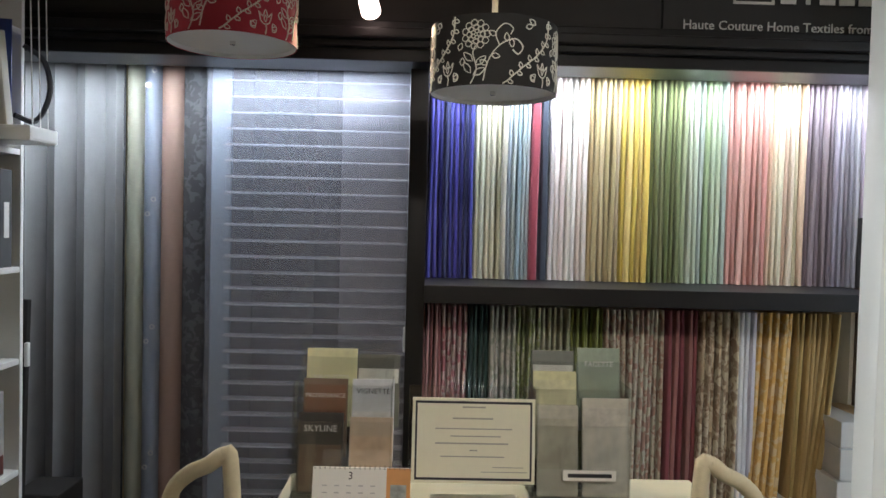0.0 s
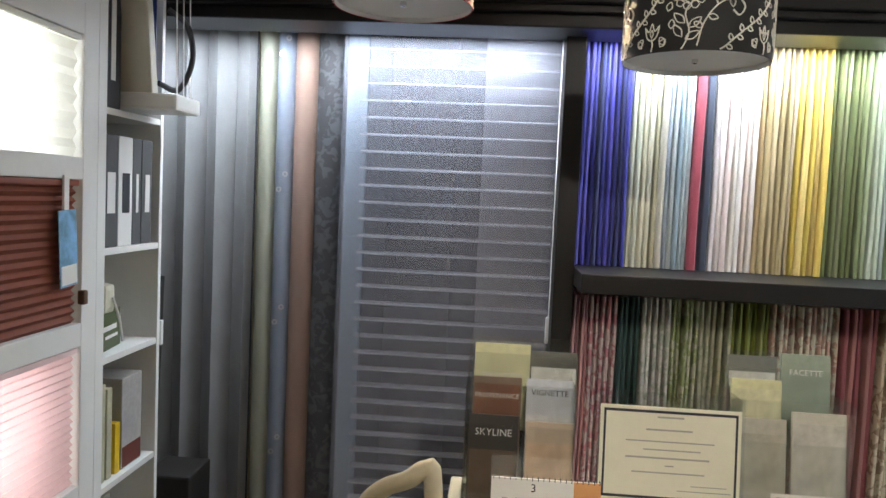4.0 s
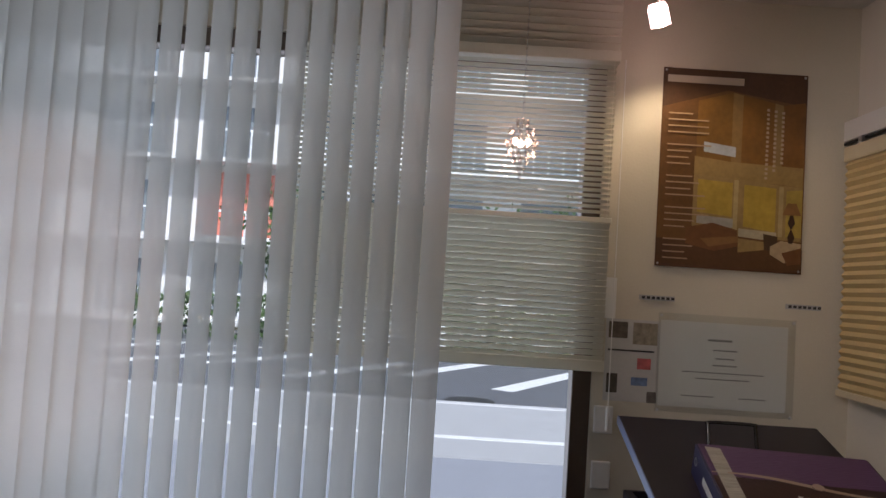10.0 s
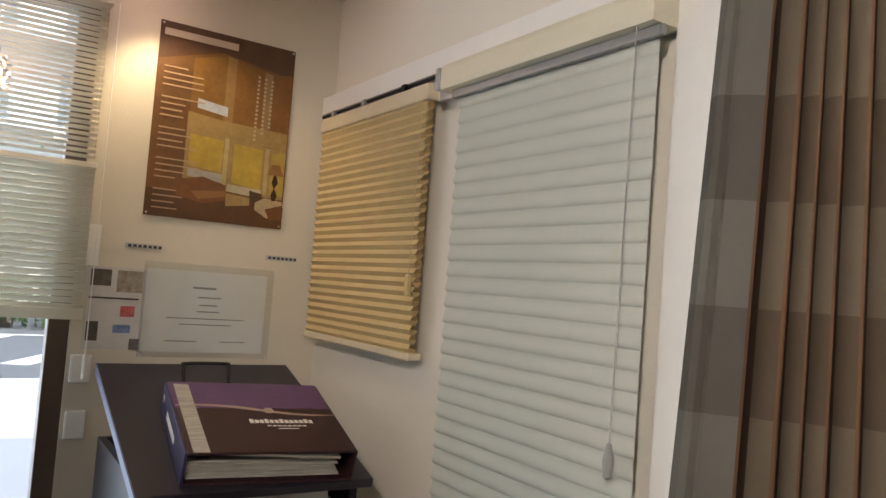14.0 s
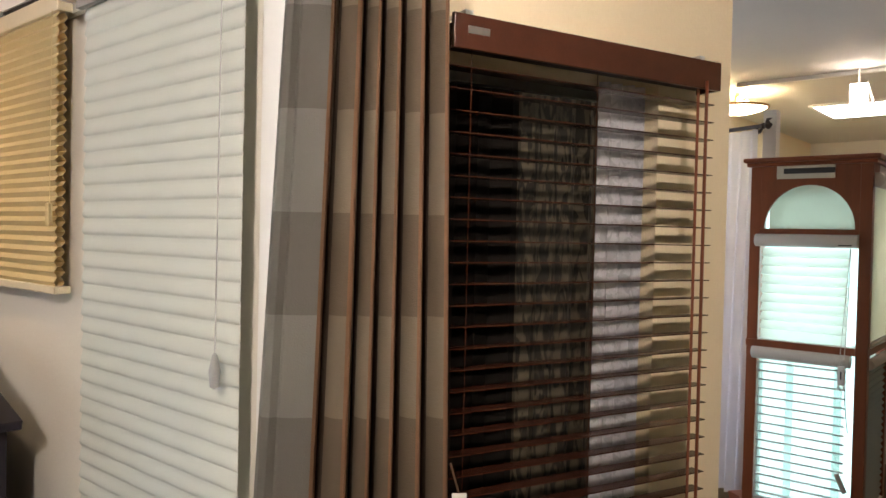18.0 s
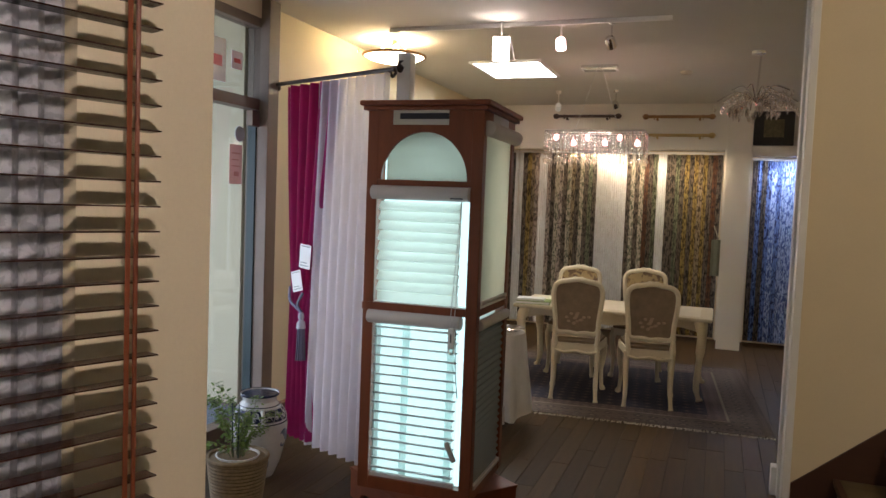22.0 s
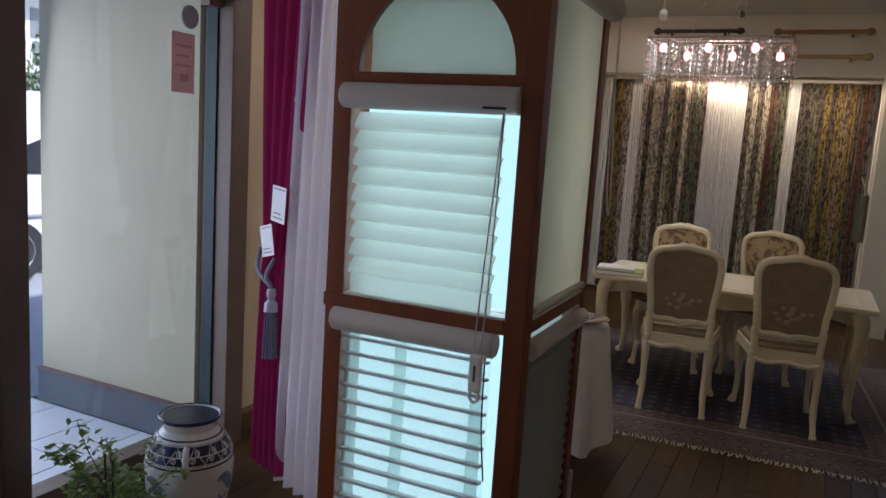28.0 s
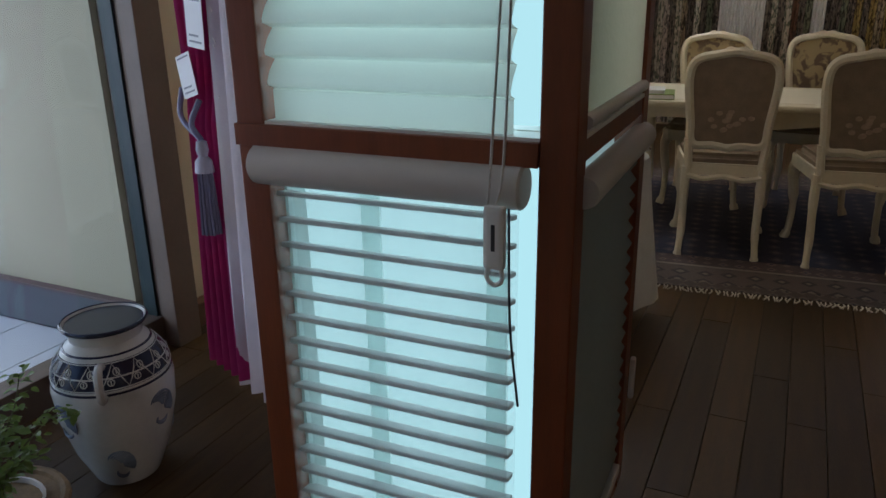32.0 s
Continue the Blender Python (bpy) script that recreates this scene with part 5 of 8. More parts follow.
rp.color_ramp.elements[0].color, rp.color_ramp.elements[1].color = (0.085, 0.035, 0.11, 1), (0.14, 0.075, 0.17, 1)
PU.node_tree.links.new(wv.outputs["Color"], rp.inputs[0])
PU.node_tree.links.new(rp.outputs[0], PU.node_tree.nodes["Principled BSDF"].inputs["Base Color"])
lie = tilt @ pose(-0.01, -0.045, 0, 0, 0, -4)  # it lies a little askew
# near-black slab fills the gap over the leaves, standing for its shade
GAPSHADE = mat("gap_shade_black", (0.012, 0.01, 0.012), 0.6)
part("lower_cover", moved(box(-0.4, 0.05, -0.25, 0.25, 0.0, 0.006, bevel=0.002), lie), BR, bi)
part("top_cover", moved(box(-0.4, -0.13, -0.25, 0.25, 0.094, 0.102, bevel=0.002), lie), BR, bi)
part("cover_upper_half", moved(box(-0.13, 0.05, -0.25, 0.25, 0.094, 0.102, bevel=0.002), lie), PU, bi, "purple wave-printed upper half")
part("spine", moved(box(-0.4, 0.05, 0.25, 0.258, 0.0, 0.1, bevel=0.002), lie), mat("indigo_spine", (0.03, 0.024, 0.08), 0.4, var=0.1), bi)
part("edge_flap", moved(box(-0.4, 0.05, -0.256, -0.25, 0.0, 0.1, bevel=0.002), lie), BR, bi)
part("inner_filler", moved(box(-0.34, 0.04, -0.245, 0.245, 0.068, 0.094), lie), GAPSHADE, bi)
bm = bmesh.new()
for a, b in zip(np.linspace(0, 1, 21), np.linspace(0, 1, 21)[1:]):
    f = lambda u, d: (-0.115 - 0.055 * u + 0.014 * math.sin(6.0 * u) + d, 0.25 - 0.5 * u, 0.1028)
    g = lambda u: 0.0025 + 0.006 * math.sin(3.14 * u)
    bm.faces.new([bm.verts.new(p) for p in (f(a, -g(a)), f(b, -g(b)), f(b, g(b)), f(a, g(a)))])
part("gold_band", moved(bm, lie), mat("gold_line", (0.38, 0.29, 0.22), 0.4), bi)
part("clasp", moved(lathe([(0.001, 0), (0.017, 0), (0.016, 0.003), (0.001, 0.004)], 16), lie @ pose(-0.148, -0.035, 0.1028)), mat("gold_line", (0.38, 0.29, 0.22), 0.4), bi, "round gold clasp")
bars("cover_mark", [(-0.1 + 0.0158 * k, -0.0875 + 0.0158 * k, -0.013, 0.011 if k in (0, 3, 6, 11) else 0.006) for k in range(13)] + [(-0.05 + 0.016 * k, -0.038 + 0.016 * k, -0.034, -0.028) for k in range(8)] + [(-0.02, 0.045, -0.05, -0.046)], PALEINK, bi, lie @ pose(-0.215, -0.06, 0.1025, 0, 0, -90), "pale blocks in place of a mark")
bars("spine_mark", [(-0.09 + 0.0126 * k, -0.08 + 0.0126 * k, -0.012, 0.012) for k in range(13)], PALEINK, bi, lie @ pose(-0.17, 0.2595, 0.05, 90, 0, 180))
part("spine_ring", moved(lathe([(0.009, 0), (0.014, 0), (0.014, 0.002), (0.009, 0.002), (0.009, 0)], 14), lie @ pose(0.01, 0.259, 0.06, -90)), STEEL, bi)
PG = mat("page_edge", (0.4, 0.38, 0.33), 0.8, var=0.35, scale=8, stretch=(1, 1, 60))
rr = random.Random(2)
for k in range(8):
    z = 0.009 + 0.0068 * k
    part("sample_leaf", moved(box(-0.392 + rr.uniform(0, 0.03), 0.03, -0.215 + rr.uniform(0, 0.03), 0.243, z, z + 0.0045), lie), PG, bi)
part("cover_lining", moved(box(-0.396, 0.03, -0.2, 0.24, 0.084, 0.092), lie @ pose(0, 0, 0, 3, 0, 0)), PG, bi, "pale first leaf stuck under the cover")
for i, (y0, w, c) in enumerate(((-0.29, 0.07, (0.5, 0.5, 0.48)), (-0.215, 0.05, (0.55, 0.55, 0.54)), (-0.16, 0.04, (0.35, 0.02, 0.025)), (-0.115, 0.06, (0.45, 0.46, 0.46)), (-0.05, 0.06, (0.5, 0.5, 0.5)), (0.015, 0.07, (0.4, 0.4, 0.41)), (0.09, 0.08, (0.5, 0.5, 0.48)))):
    o = thing("sample_book", ("red" if c[0] < 0.36 else "pale grey") + " sample book upright under the slanted top", "book", (1.9, -0.78 + y0, 0.683), group="books in the stand")
    part("cover", box(0, 0.24, 0, w - 0.004, 0, 0.24, bevel=0.003), mat("book_cover", c, 0.5, var=0.15), o)
    bars("spine_line", [(0.01, w - 0.015, 0.18, 0.19)], INK, o, pose(-0.0005, 0, 0, 90, 0, -90) @ pose(-w, 0, 0))
o = thing("flat_catalogue", "white catalogue lying on the upright books", "book", (1.9, -0.9, 0.925))
part("cover", box(-0.02, 0.22, -0.12, 0.2, 0, 0.05, bevel=0.004), PAPER, o)

# sample blinds on the bay's wall
rl = thing("display_rail", "white display rail with a black rod and small hooks", "rail", (1.8, -1.25, 2.33))
part("fascia", box(-1.12, 0.94, -0.02, 0.03, 0.0, 0.075, bevel=0.003), WHITE, rl)
part("rod", tube([(-1.1, 0.024, -0.008), (0.94, 0.024, -0.008)], 0.006, 8), BLACK, rl)
part("under_board", box(-1.12, 0.9, -0.02, 0.006, -0.085, -0.012, bevel=0.003), WHITE, rl)
for x in (-0.75, -0.2, 0.14, 0.45, 0.72, 0.9):
    part("hook", box(x, x + 0.025, 0.012, 0.04, -0.035, 0.0, bevel=0.003), BLACK if x in (-0.2, 0.14) else STEEL, rl)
YP = mat("gold_pleat_cloth", (0.6, 0.47, 0.24), 0.7, var=0.06, trans=0.12, bump=0.1)
yb = thing("honeycomb_blind", "golden beige pleated honeycomb blind lowered on the wall", "blind", (1.76, -1.23, 0))
part("head_rail", box(0, 0.86, -0.035, 0.03, 2.245, 2.3, bevel=0.006), mat("cream_rail", (0.62, 0.54, 0.38), 0.45), yb)
n = 27
bm = bmesh.new()
for s, y0 in ((1, 0.016), (-1, 0.006)):
    q = [(y0 + s * 0.012 * (k % 2), 2.245 - 0.83 * k / (2 * n)) for k in range(2 * n + 1)]
    for (ya, za), (yb2, zb) in zip(q, q[1:]):
        bm.faces.new([bm.verts.new(p) for p in ((0.01, ya, za), (0.85, ya, za), (0.85, yb2, zb), (0.01, yb2, zb))])
bmesh.ops.remove_doubles(bm, verts=bm.verts, dist=1e-5)
part("honeycomb", bm, YP, yb)
part("bottom_rail", box(0, 0.86, -0.02, 0.03, 1.395, 1.418, bevel=0.004), mat("cream_rail", (0.62, 0.54, 0.38), 0.45), yb)
part("cord", tube([(0.025, 0.035, 2.25), (0.025, 0.036, 1.66)], 0.001, 5), YP, yb)
part("cord_handle", box(0.012, 0.036, 0.03, 0.046, 1.6, 1.67, bevel=0.007), YP, yb)

SF = mat("pearl_cloth", (0.57, 0.59, 0.53), 0.7, var=0.04, scale=2, trans=0.12, bump=0.15, bscale=300)
ss = thing("soft_fold_shade", "pearl grey shade with soft horizontal folds, lowered", "window shade", (0.8, -1.24, 0))
part("cassette", box(-0.02, 0.83, -0.012, 0.085, 2.235, 2.318, bevel=0.02), mat("cassette_ivory", (0.66, 0.62, 0.48), 0.4, var=0.03), ss)
part("end_cap", box(0.83, 0.85, -0.012, 0.088, 2.24, 2.312, bevel=0.008), STEEL, ss)
part("slot_rail", box(-0.02, 0.79, 0.04, 0.06, 2.212, 2.236, bevel=0.004), mat("grey_rail", (0.3, 0.3, 0.29), 0.4, 0.5), ss)
bm = bmesh.new()
prof, z = [], 2.225
while z > 0.3:
    prof += [(0.0362, z), (0.0376, z - 0.011), (0.0394, z - 0.023), (0.0408, z - 0.033), (0.0406, z - 0.039), (0.0386, z - 0.043), (0.0366, z - 0.0452)]
    z -= 0.0462
rr = random.Random(77)
cols = [0.77 * i / 10 for i in range(11)]
rows_ = []
for y, z in prof:
    bulge = (y - 0.0362) / 0.0046
    rows_.append([bm.verts.new((x + (0.006 * (bulge - 0.5) * (1 if i == 10 else -1) if i in (0, 10) else 0), y + rr.uniform(-0.0004, 0.0004), z + 0.0022 * math.sin(3.1 * i + 40 * z) * bulge)) for i, x in enumerate(cols)])
for p, q in zip(rows_, rows_[1:]):
    for i in range(10):
        bm.faces.new((p[i], p[i + 1], q[i + 1], q[i]))
part("folded_cloth", bm, SF, ss, smooth=True)
part("pull_cord", tube([(0.035, 0.075, 2.24), (0.035, 0.078, 1.33)], 0.0018, 5), mat("grey_cord", (0.4, 0.4, 0.38), 0.6), ss)
part("cord_weight", moved(lathe([(0.001, 0), (0.01, 0.006), (0.013, 0.04), (0.006, 0.075), (0.001, 0.08)], 12), pose(0.035, 0.078, 1.255)), mat("grey_weight", (0.3, 0.3, 0.29), 0.35), ss, smooth=True)
solid("trim_panel", box(0.655, 0.785, -1.27, -1.235, 0, 2.5, bevel=0.004), WHITE, "white painted upright trim board", "trim", kind="structure")

# checked taupe curtain at the corner
def checked(name, pale=(0.34, 0.31, 0.25, 1), deep=(0.235, 0.195, 0.15, 1)):
    m = mat(name, (0.3, 0.26, 0.2), 0.8, var=0.08, bump=0.3, bscale=320)
    N, L = m.node_tree.nodes, m.node_tree.links
    tc = N.new("ShaderNodeTexCoord")
    sp = N.new("ShaderNodeSeparateXYZ")
    L.new(tc.outputs["Object"], sp.inputs[0])
    mo = N.new("ShaderNodeMath")
    mo.operation = "MODULO"
    mo.inputs[1].default_value = 0.41
    L.new(sp.outputs[2], mo.inputs[0])
    gt = N.new("ShaderNodeMath")
    gt.operation = "GREATER_THAN"
    gt.inputs[1].default_value = 0.205
    L.new(mo.outputs[0], gt.inputs[0])
    mx = N.new("ShaderNodeMix")
    mx.data_type = "RGBA"
    mx.inputs[6].default_value, mx.inputs[7].default_value = pale, deep
    L.new(gt.outputs[0], mx.inputs[0])
    L.new(mx.outputs[2], N["Principled BSDF"].inputs["Base Color"])
    return m


CK = checked("checked_taupe_cloth", (0.275, 0.265, 0.235, 1), (0.195, 0.182, 0.155, 1))
CK2 = checked("checked_brown_cloth", (0.235, 0.19, 0.132, 1), (0.16, 0.12, 0.08, 1))
# dark brown puts the shade of the pleats' deep sides into the colour
FOLDSHADE = mat("fold_shade_cloth", (0.07, 0.042, 0.026), 0.85, var=0.15, bump=0.3, bscale=320)
RUSTST = mat("rust_stripe_cloth", (0.25, 0.135, 0.075), 0.85, var=0.15, bump=0.3, bscale=320)
cu = thing("checked_curtain", "taupe checked curtain in deep round pleats", "curtain", (0.645, -1.165, 0), 47.5)


def flare(u, v, x, y):
    """The curtain spreads towards its hem."""
    return (-0.25 + (x + 0.25) * (1 + 0.18 * (1.7 - 2.46 * v)), y)


part("flat_edge", ribbon([(0.0, -0.02), (-0.008, 0.008), (-0.022, 0.014), (-0.036, 0.008), (-0.041, 0.015), (-0.07, 0.019), (-0.102, 0.015)], 0.0, 2.46, rows=6, shift=flare, thick=0.003), CK, cu, "pale grey flat edge of the curtain", True)
part("rust_edge", ribbon([(-0.1005, 0.017), (-0.107, 0.014), (-0.11, 0.0), (-0.104, -0.03)], 0.0, 2.46, rows=6, shift=flare, thick=0.003), RUSTST, cu, "rust coloured border of the flat edge", True)
edges = [-0.109, -0.168, -0.208, -0.25, -0.301, -0.352]
line, kinds = [(-0.07, 0.006), (-0.1, -0.034)], [1]
for p, q in zip(edges, edges[1:]):
    w = p - q
    for u, y, k in ((0.03, -0.036, 1), (0.1, -0.016, 1), (0.22, 0.004, 1), (0.38, 0.017, 0), (0.58, 0.026, 0), (0.8, 0.031, 0), (0.9, 0.031, 2), (0.97, 0.027, 2), (1.0, 0.012, 1), (0.96, -0.036, 1)):
        line.append((p - w * u, y))
        kinds.append(k)
bm = ribbon(line, 0.0, 2.46, rows=6, shift=flare, thick=0.003)
for f in bm.faces:
    q = f.calc_center_median()
    x = -0.25 + (q.x + 0.25) / (1 + 0.18 * (1.7 - q.z))
    near = min(range(len(line) - 1), key=lambda i: (0.5 * (line[i][0] + line[i + 1][0]) - x) ** 2 + (0.5 * (line[i][1] + line[i + 1][1]) - q.y) ** 2)
    f.material_index = kinds[near]
part("pleated_part", bm, [CK2, FOLDSHADE, RUSTST], cu, "browner pleated part with rust stripes, fold shade coloured in brown", True)
tag = part("hem_tag", box(-0.4, -0.37, 0.036, 0.038, 0.9, 1.08), PAPER, cu, "white and orange paper tag")
part("tag_print", box(-0.397, -0.374, 0.038, 0.0386, 0.91, 1.0), mat("orange_print", (0.7, 0.3, 0.1), 0.6, var=0.1), tag)
part("tag_string", tube([(-0.384, 0.037, 1.08), (-0.366, 0.034, 1.14)], 0.002, 5), BROWNTRIM, cu)
part("rod", tube([(0.02, 0.0, 2.48), (-0.36, 0.0, 2.48)], 0.012, 10), BROWNTRIM, cu)

# mahogany blind over the little window, cloth samples behind it
REGION = BLOCK
SLATW = mat("dark_mahogany_slat", (0.04, 0.013, 0.007), 0.25, spec=0.3, var=0.25, scale=3, bump=0.05, bscale=35, stretch=(1, 7, 7))
wb = thing("wooden_blind", "mahogany venetian blind with wide open slats", "blind", (0.205, -1.71, 0))
part("valance", box(-0.045, -0.033, -0.56, 0.27, 2.0, 2.075, bevel=0.003), DARKWOOD, wb)
part("valance_return", box(-0.033, 0.03, -0.56, -0.548, 2.0, 2.075), DARKWOOD, wb)
part("head_rail", box(-0.028, 0.03, -0.545, 0.26, 2.01, 2.06, bevel=0.003), BLACKM, wb)
sm = to_mesh("slat", moved(box(-0.0205, 0.0205, -0.565, 0.265, -0.0014, 0.0014, bevel=0.0007), pose(0, 0, 0, 0, 1)), SLATW)
for k in range(35):
    o = new("slat", sm)
    o.parent, o.location = wb, (0, 0, 1.967 - 0.0474 * k)
for y in (-0.5, -0.15, 0.21):
    part("ladder_tape", box(-0.0225, -0.0215, y - (0.005 if y < -0.4 else 0.001), y + (0.005 if y < -0.4 else 0.001), 0.3, 2.02), REDWOOD if y < -0.4 else SLATW, wb)
part("bottom_rail", box(-0.025, 0.025, -0.565, 0.265, 0.29, 0.312, bevel=0.003), DARKWOOD, wb)
part("tilt_wand", tube([(-0.05, -0.5, 2.02), (-0.052, -0.5, 0.5)], 0.0045, 8), REDWOOD, wb)
part("price_label", box(-0.047, -0.045, 0.18, 0.235, 2.034, 2.05), STEEL, wb)
part("bracket", box(-0.04, 0.03, 0.22, 0.24, 2.075, 2.085), STEEL, wb)
part("bracket", box(-0.04, 0.03, -0.5, -0.48, 2.075, 2.085), STEEL, wb)
w2 = thing("window_2", "small dark framed window behind the wooden blind", "window", (0.375, -1.7275, 0), kind="structure")
for y0, y1, z0, z1 in ((-0.426, -0.408, 0.251, 2.019), (0.4, 0.426, 0.251, 2.019), (-0.408, 0.4, 0.251, 0.29), (-0.408, 0.4, 1.98, 2.019)):
    part("window_frame", box(0.0, 0.024, y0, y1, z0, z1), mat("grey_green_frame", (0.07, 0.08, 0.075), 0.5), w2)
LACE = flower_cloth("black_lace", (0.055, 0.046, 0.03), (0.008, 0.0065, 0.005), 30, (1, 1.6, 0.4))
WL = flower_cloth("white_lace", (0.7, 0.69, 0.73), (0.4, 0.4, 0.43), 38)
for m, passing in ((LACE, 0.05), (WL, 0.5)):
    for nd in m.node_tree.nodes:
        if nd.type == "BSDF_PRINCIPLED":
            nd.inputs["Specular IOR Level"].default_value = 0.1
        if nd.type == "MIX_SHADER":
            nd.inputs[0].default_value = passing
for y0, y1, m, nm, x in ((-1.827, -1.28, mat("blackout_cloth", (0.008, 0.007, 0.006), 0.9, var=0.2, spec=0.06), "black", 0.46), (-2.15, -1.827, LACE, "black and olive lace", 0.46), (-2.154, -1.985, WL, "white damask lace", 0.32)):
    o = thing("hanging_cloth", nm + " cloth hanging behind the wooden blind", "curtain", (x, (y0 + y1) / 2, 0))
    h = (y1 - y0) / 2
    part("drape", ribbon(wave(0, -h, 0, h, 4 if m is WL else 5, 0.012, seed=int(-100 * y0)), 0.2, 2.05, rows=2), m, o, smooth=True)
    part("rod", tube([(0, -h, 2.06), (0, h, 2.06)], 0.006, 6), STEEL, o)
REGION = Matrix.Identity(4)
solid("block_backing", box(0.95, 0.99, -2.495, -1.405, 0, H - 0.004), mat("pale_backing", (0.6, 0.6, 0.62), 0.8), "plain pale board closing the small window's recess", "board", kind="structure")
# added lamp in the closed recess, in place of daylight behind the lace
lamp("recess_daylight", "AREA", (0.9, -2.2, 1.3), 6.0, (0.8, 0.85, 1.0), 0.4, (0.4, -2.2, 1.2), sy=1.9)


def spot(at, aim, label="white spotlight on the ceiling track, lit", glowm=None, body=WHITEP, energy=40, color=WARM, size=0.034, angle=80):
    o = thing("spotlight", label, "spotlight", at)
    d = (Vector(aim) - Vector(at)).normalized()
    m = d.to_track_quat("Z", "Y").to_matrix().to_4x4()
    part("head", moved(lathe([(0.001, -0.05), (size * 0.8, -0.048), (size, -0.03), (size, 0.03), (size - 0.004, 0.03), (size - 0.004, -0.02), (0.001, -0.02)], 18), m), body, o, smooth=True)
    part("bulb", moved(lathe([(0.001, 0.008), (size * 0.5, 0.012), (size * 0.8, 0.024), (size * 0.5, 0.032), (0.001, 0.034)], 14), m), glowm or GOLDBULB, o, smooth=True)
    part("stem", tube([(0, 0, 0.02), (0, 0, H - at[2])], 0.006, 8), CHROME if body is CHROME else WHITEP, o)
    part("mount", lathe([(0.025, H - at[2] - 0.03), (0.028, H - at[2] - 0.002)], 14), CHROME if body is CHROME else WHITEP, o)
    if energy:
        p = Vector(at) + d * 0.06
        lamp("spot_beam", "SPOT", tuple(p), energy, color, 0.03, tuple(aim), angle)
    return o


BULB = glow("halogen_bulb", (1.0, 0.7, 0.55), 30)
spot((2.4, -0.44, 2.66), (2.62, -0.75, 1.7), "frosted reflector bulb on a ceiling stem, lit pinkish", BULB, glow("frosted_bulb", (1.0, 0.62, 0.55), 5), energy=6, angle=110)
REGION = NORTH
# unseen spotlight added to brighten the lower fabric samples
spot((0.2, -0.3, 2.7), (0.7, 3.1, 0.8), "small white ceiling spotlight, unseen and added for brightness, lit", BULB, energy=54, color=(1.0, 0.93, 0.85), angle=58)
spot((-0.28, 2.85, 2.31), (0.1, 1.9, 0.8), "frosted reflector bulb on a ceiling stem, lit pinkish", BULB, glow("frosted_bulb", (1.0, 0.72, 0.66), 5), energy=26, angle=110)
REGION = Matrix.Identity(4)
# unseen shop floor spotlights added behind the visitor, aimed to brighten the displays
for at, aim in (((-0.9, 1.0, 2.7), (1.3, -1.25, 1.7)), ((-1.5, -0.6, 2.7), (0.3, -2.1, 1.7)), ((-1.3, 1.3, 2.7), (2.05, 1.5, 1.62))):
    spot(at, aim, "small white ceiling spotlight, unseen and added for brightness, lit", BULB, energy=78 if aim[0] == 1.3 else 40 if aim[0] < 1 else 85, color=(1.0, 0.6, 0.45) if aim[0] > 2 else (1.0, 0.88, 0.76), angle=52 if aim[0] < 2 else 19)

# another unseen spotlight, added to lift the dark stair wall
spot((-2.2, -2.6, 2.7), (-2.0, -5.5, 1.7), "small white ceiling spotlight, unseen and added for brightness, lit", BULB, energy=26, color=(1.0, 0.8, 0.52), angle=80)

# ---- entrance ----
gw = thing("door_1", "glazed entrance front: door leaf, side pane and transom in bronze frames", "entrance", (2.1, -4.2, 0), kind="structure")
for y0, y1, z0, z1 in ((-0.21, -0.1, 0.0, H), (-1.24, -1.14, 0.0, H), (1.1, 1.2, 0.0, H), (-1.14, 1.1, 2.13, 2.2), (-1.14, -0.21, 0.0, 0.12), (-1.14, 1.1, 2.66, 2.72)):
    part("frame", box(-0.05, 0.05, y0, y1, z0, z1, bevel=0.004), FRAME, gw)
for y0, y1, z0, z1 in ((-0.09, -0.045, 0.02, 2.12), (1.02, 1.09, 0.02, 2.12), (-0.045, 1.02, 0.02, 0.14), (-0.045, 1.02, 2.05, 2.12)):
    part("leaf_frame", box(-0.025, 0.025, y0, y1, z0, z1, bevel=0.003), FRAME, gw)
for y0, y1, z0, z1 in ((-1.14, -0.21, 0.12, 2.13), (-0.045, 1.02, 0.14, 2.05), (-1.14, -0.21, 2.2, 2.66), (-0.1, 1.1, 2.2, 2.66)):
    g = part("pane", box(-0.004, 0.004, y0, y1, z0, z1), CLEAR, gw)
    g.visible_shadow = False
part("seal", box(-0.03, 0.03, -1.15, -1.13, 0.12, 2.13), mat("dark_seal", (0.01, 0.03, 0.03), 0.5), gw)
part("door_handle", tube([(-0.07, 0.015, 0.85), (-0.07, 0.015, 1.25)], 0.012, 10), STEEL, gw)
part("closer", box(-0.06, -0.01, -1.13, -1.05, 2.02, 2.12, bevel=0.004), FRAME, gw)
solid("door_post", box(1.985, 2.1, -5.46, -5.34, 0, H, bevel=0.004), mat("brown_post", (0.2, 0.15, 0.11), 0.5, var=0.12), "brown upright post beside the entrance glass", "post", kind="structure")
solid("lintel", box(2.05, 2.2, -5.42, -3.0, 2.72, H), CREAM, "cream lintel over the entrance", "lintel", kind="structure")
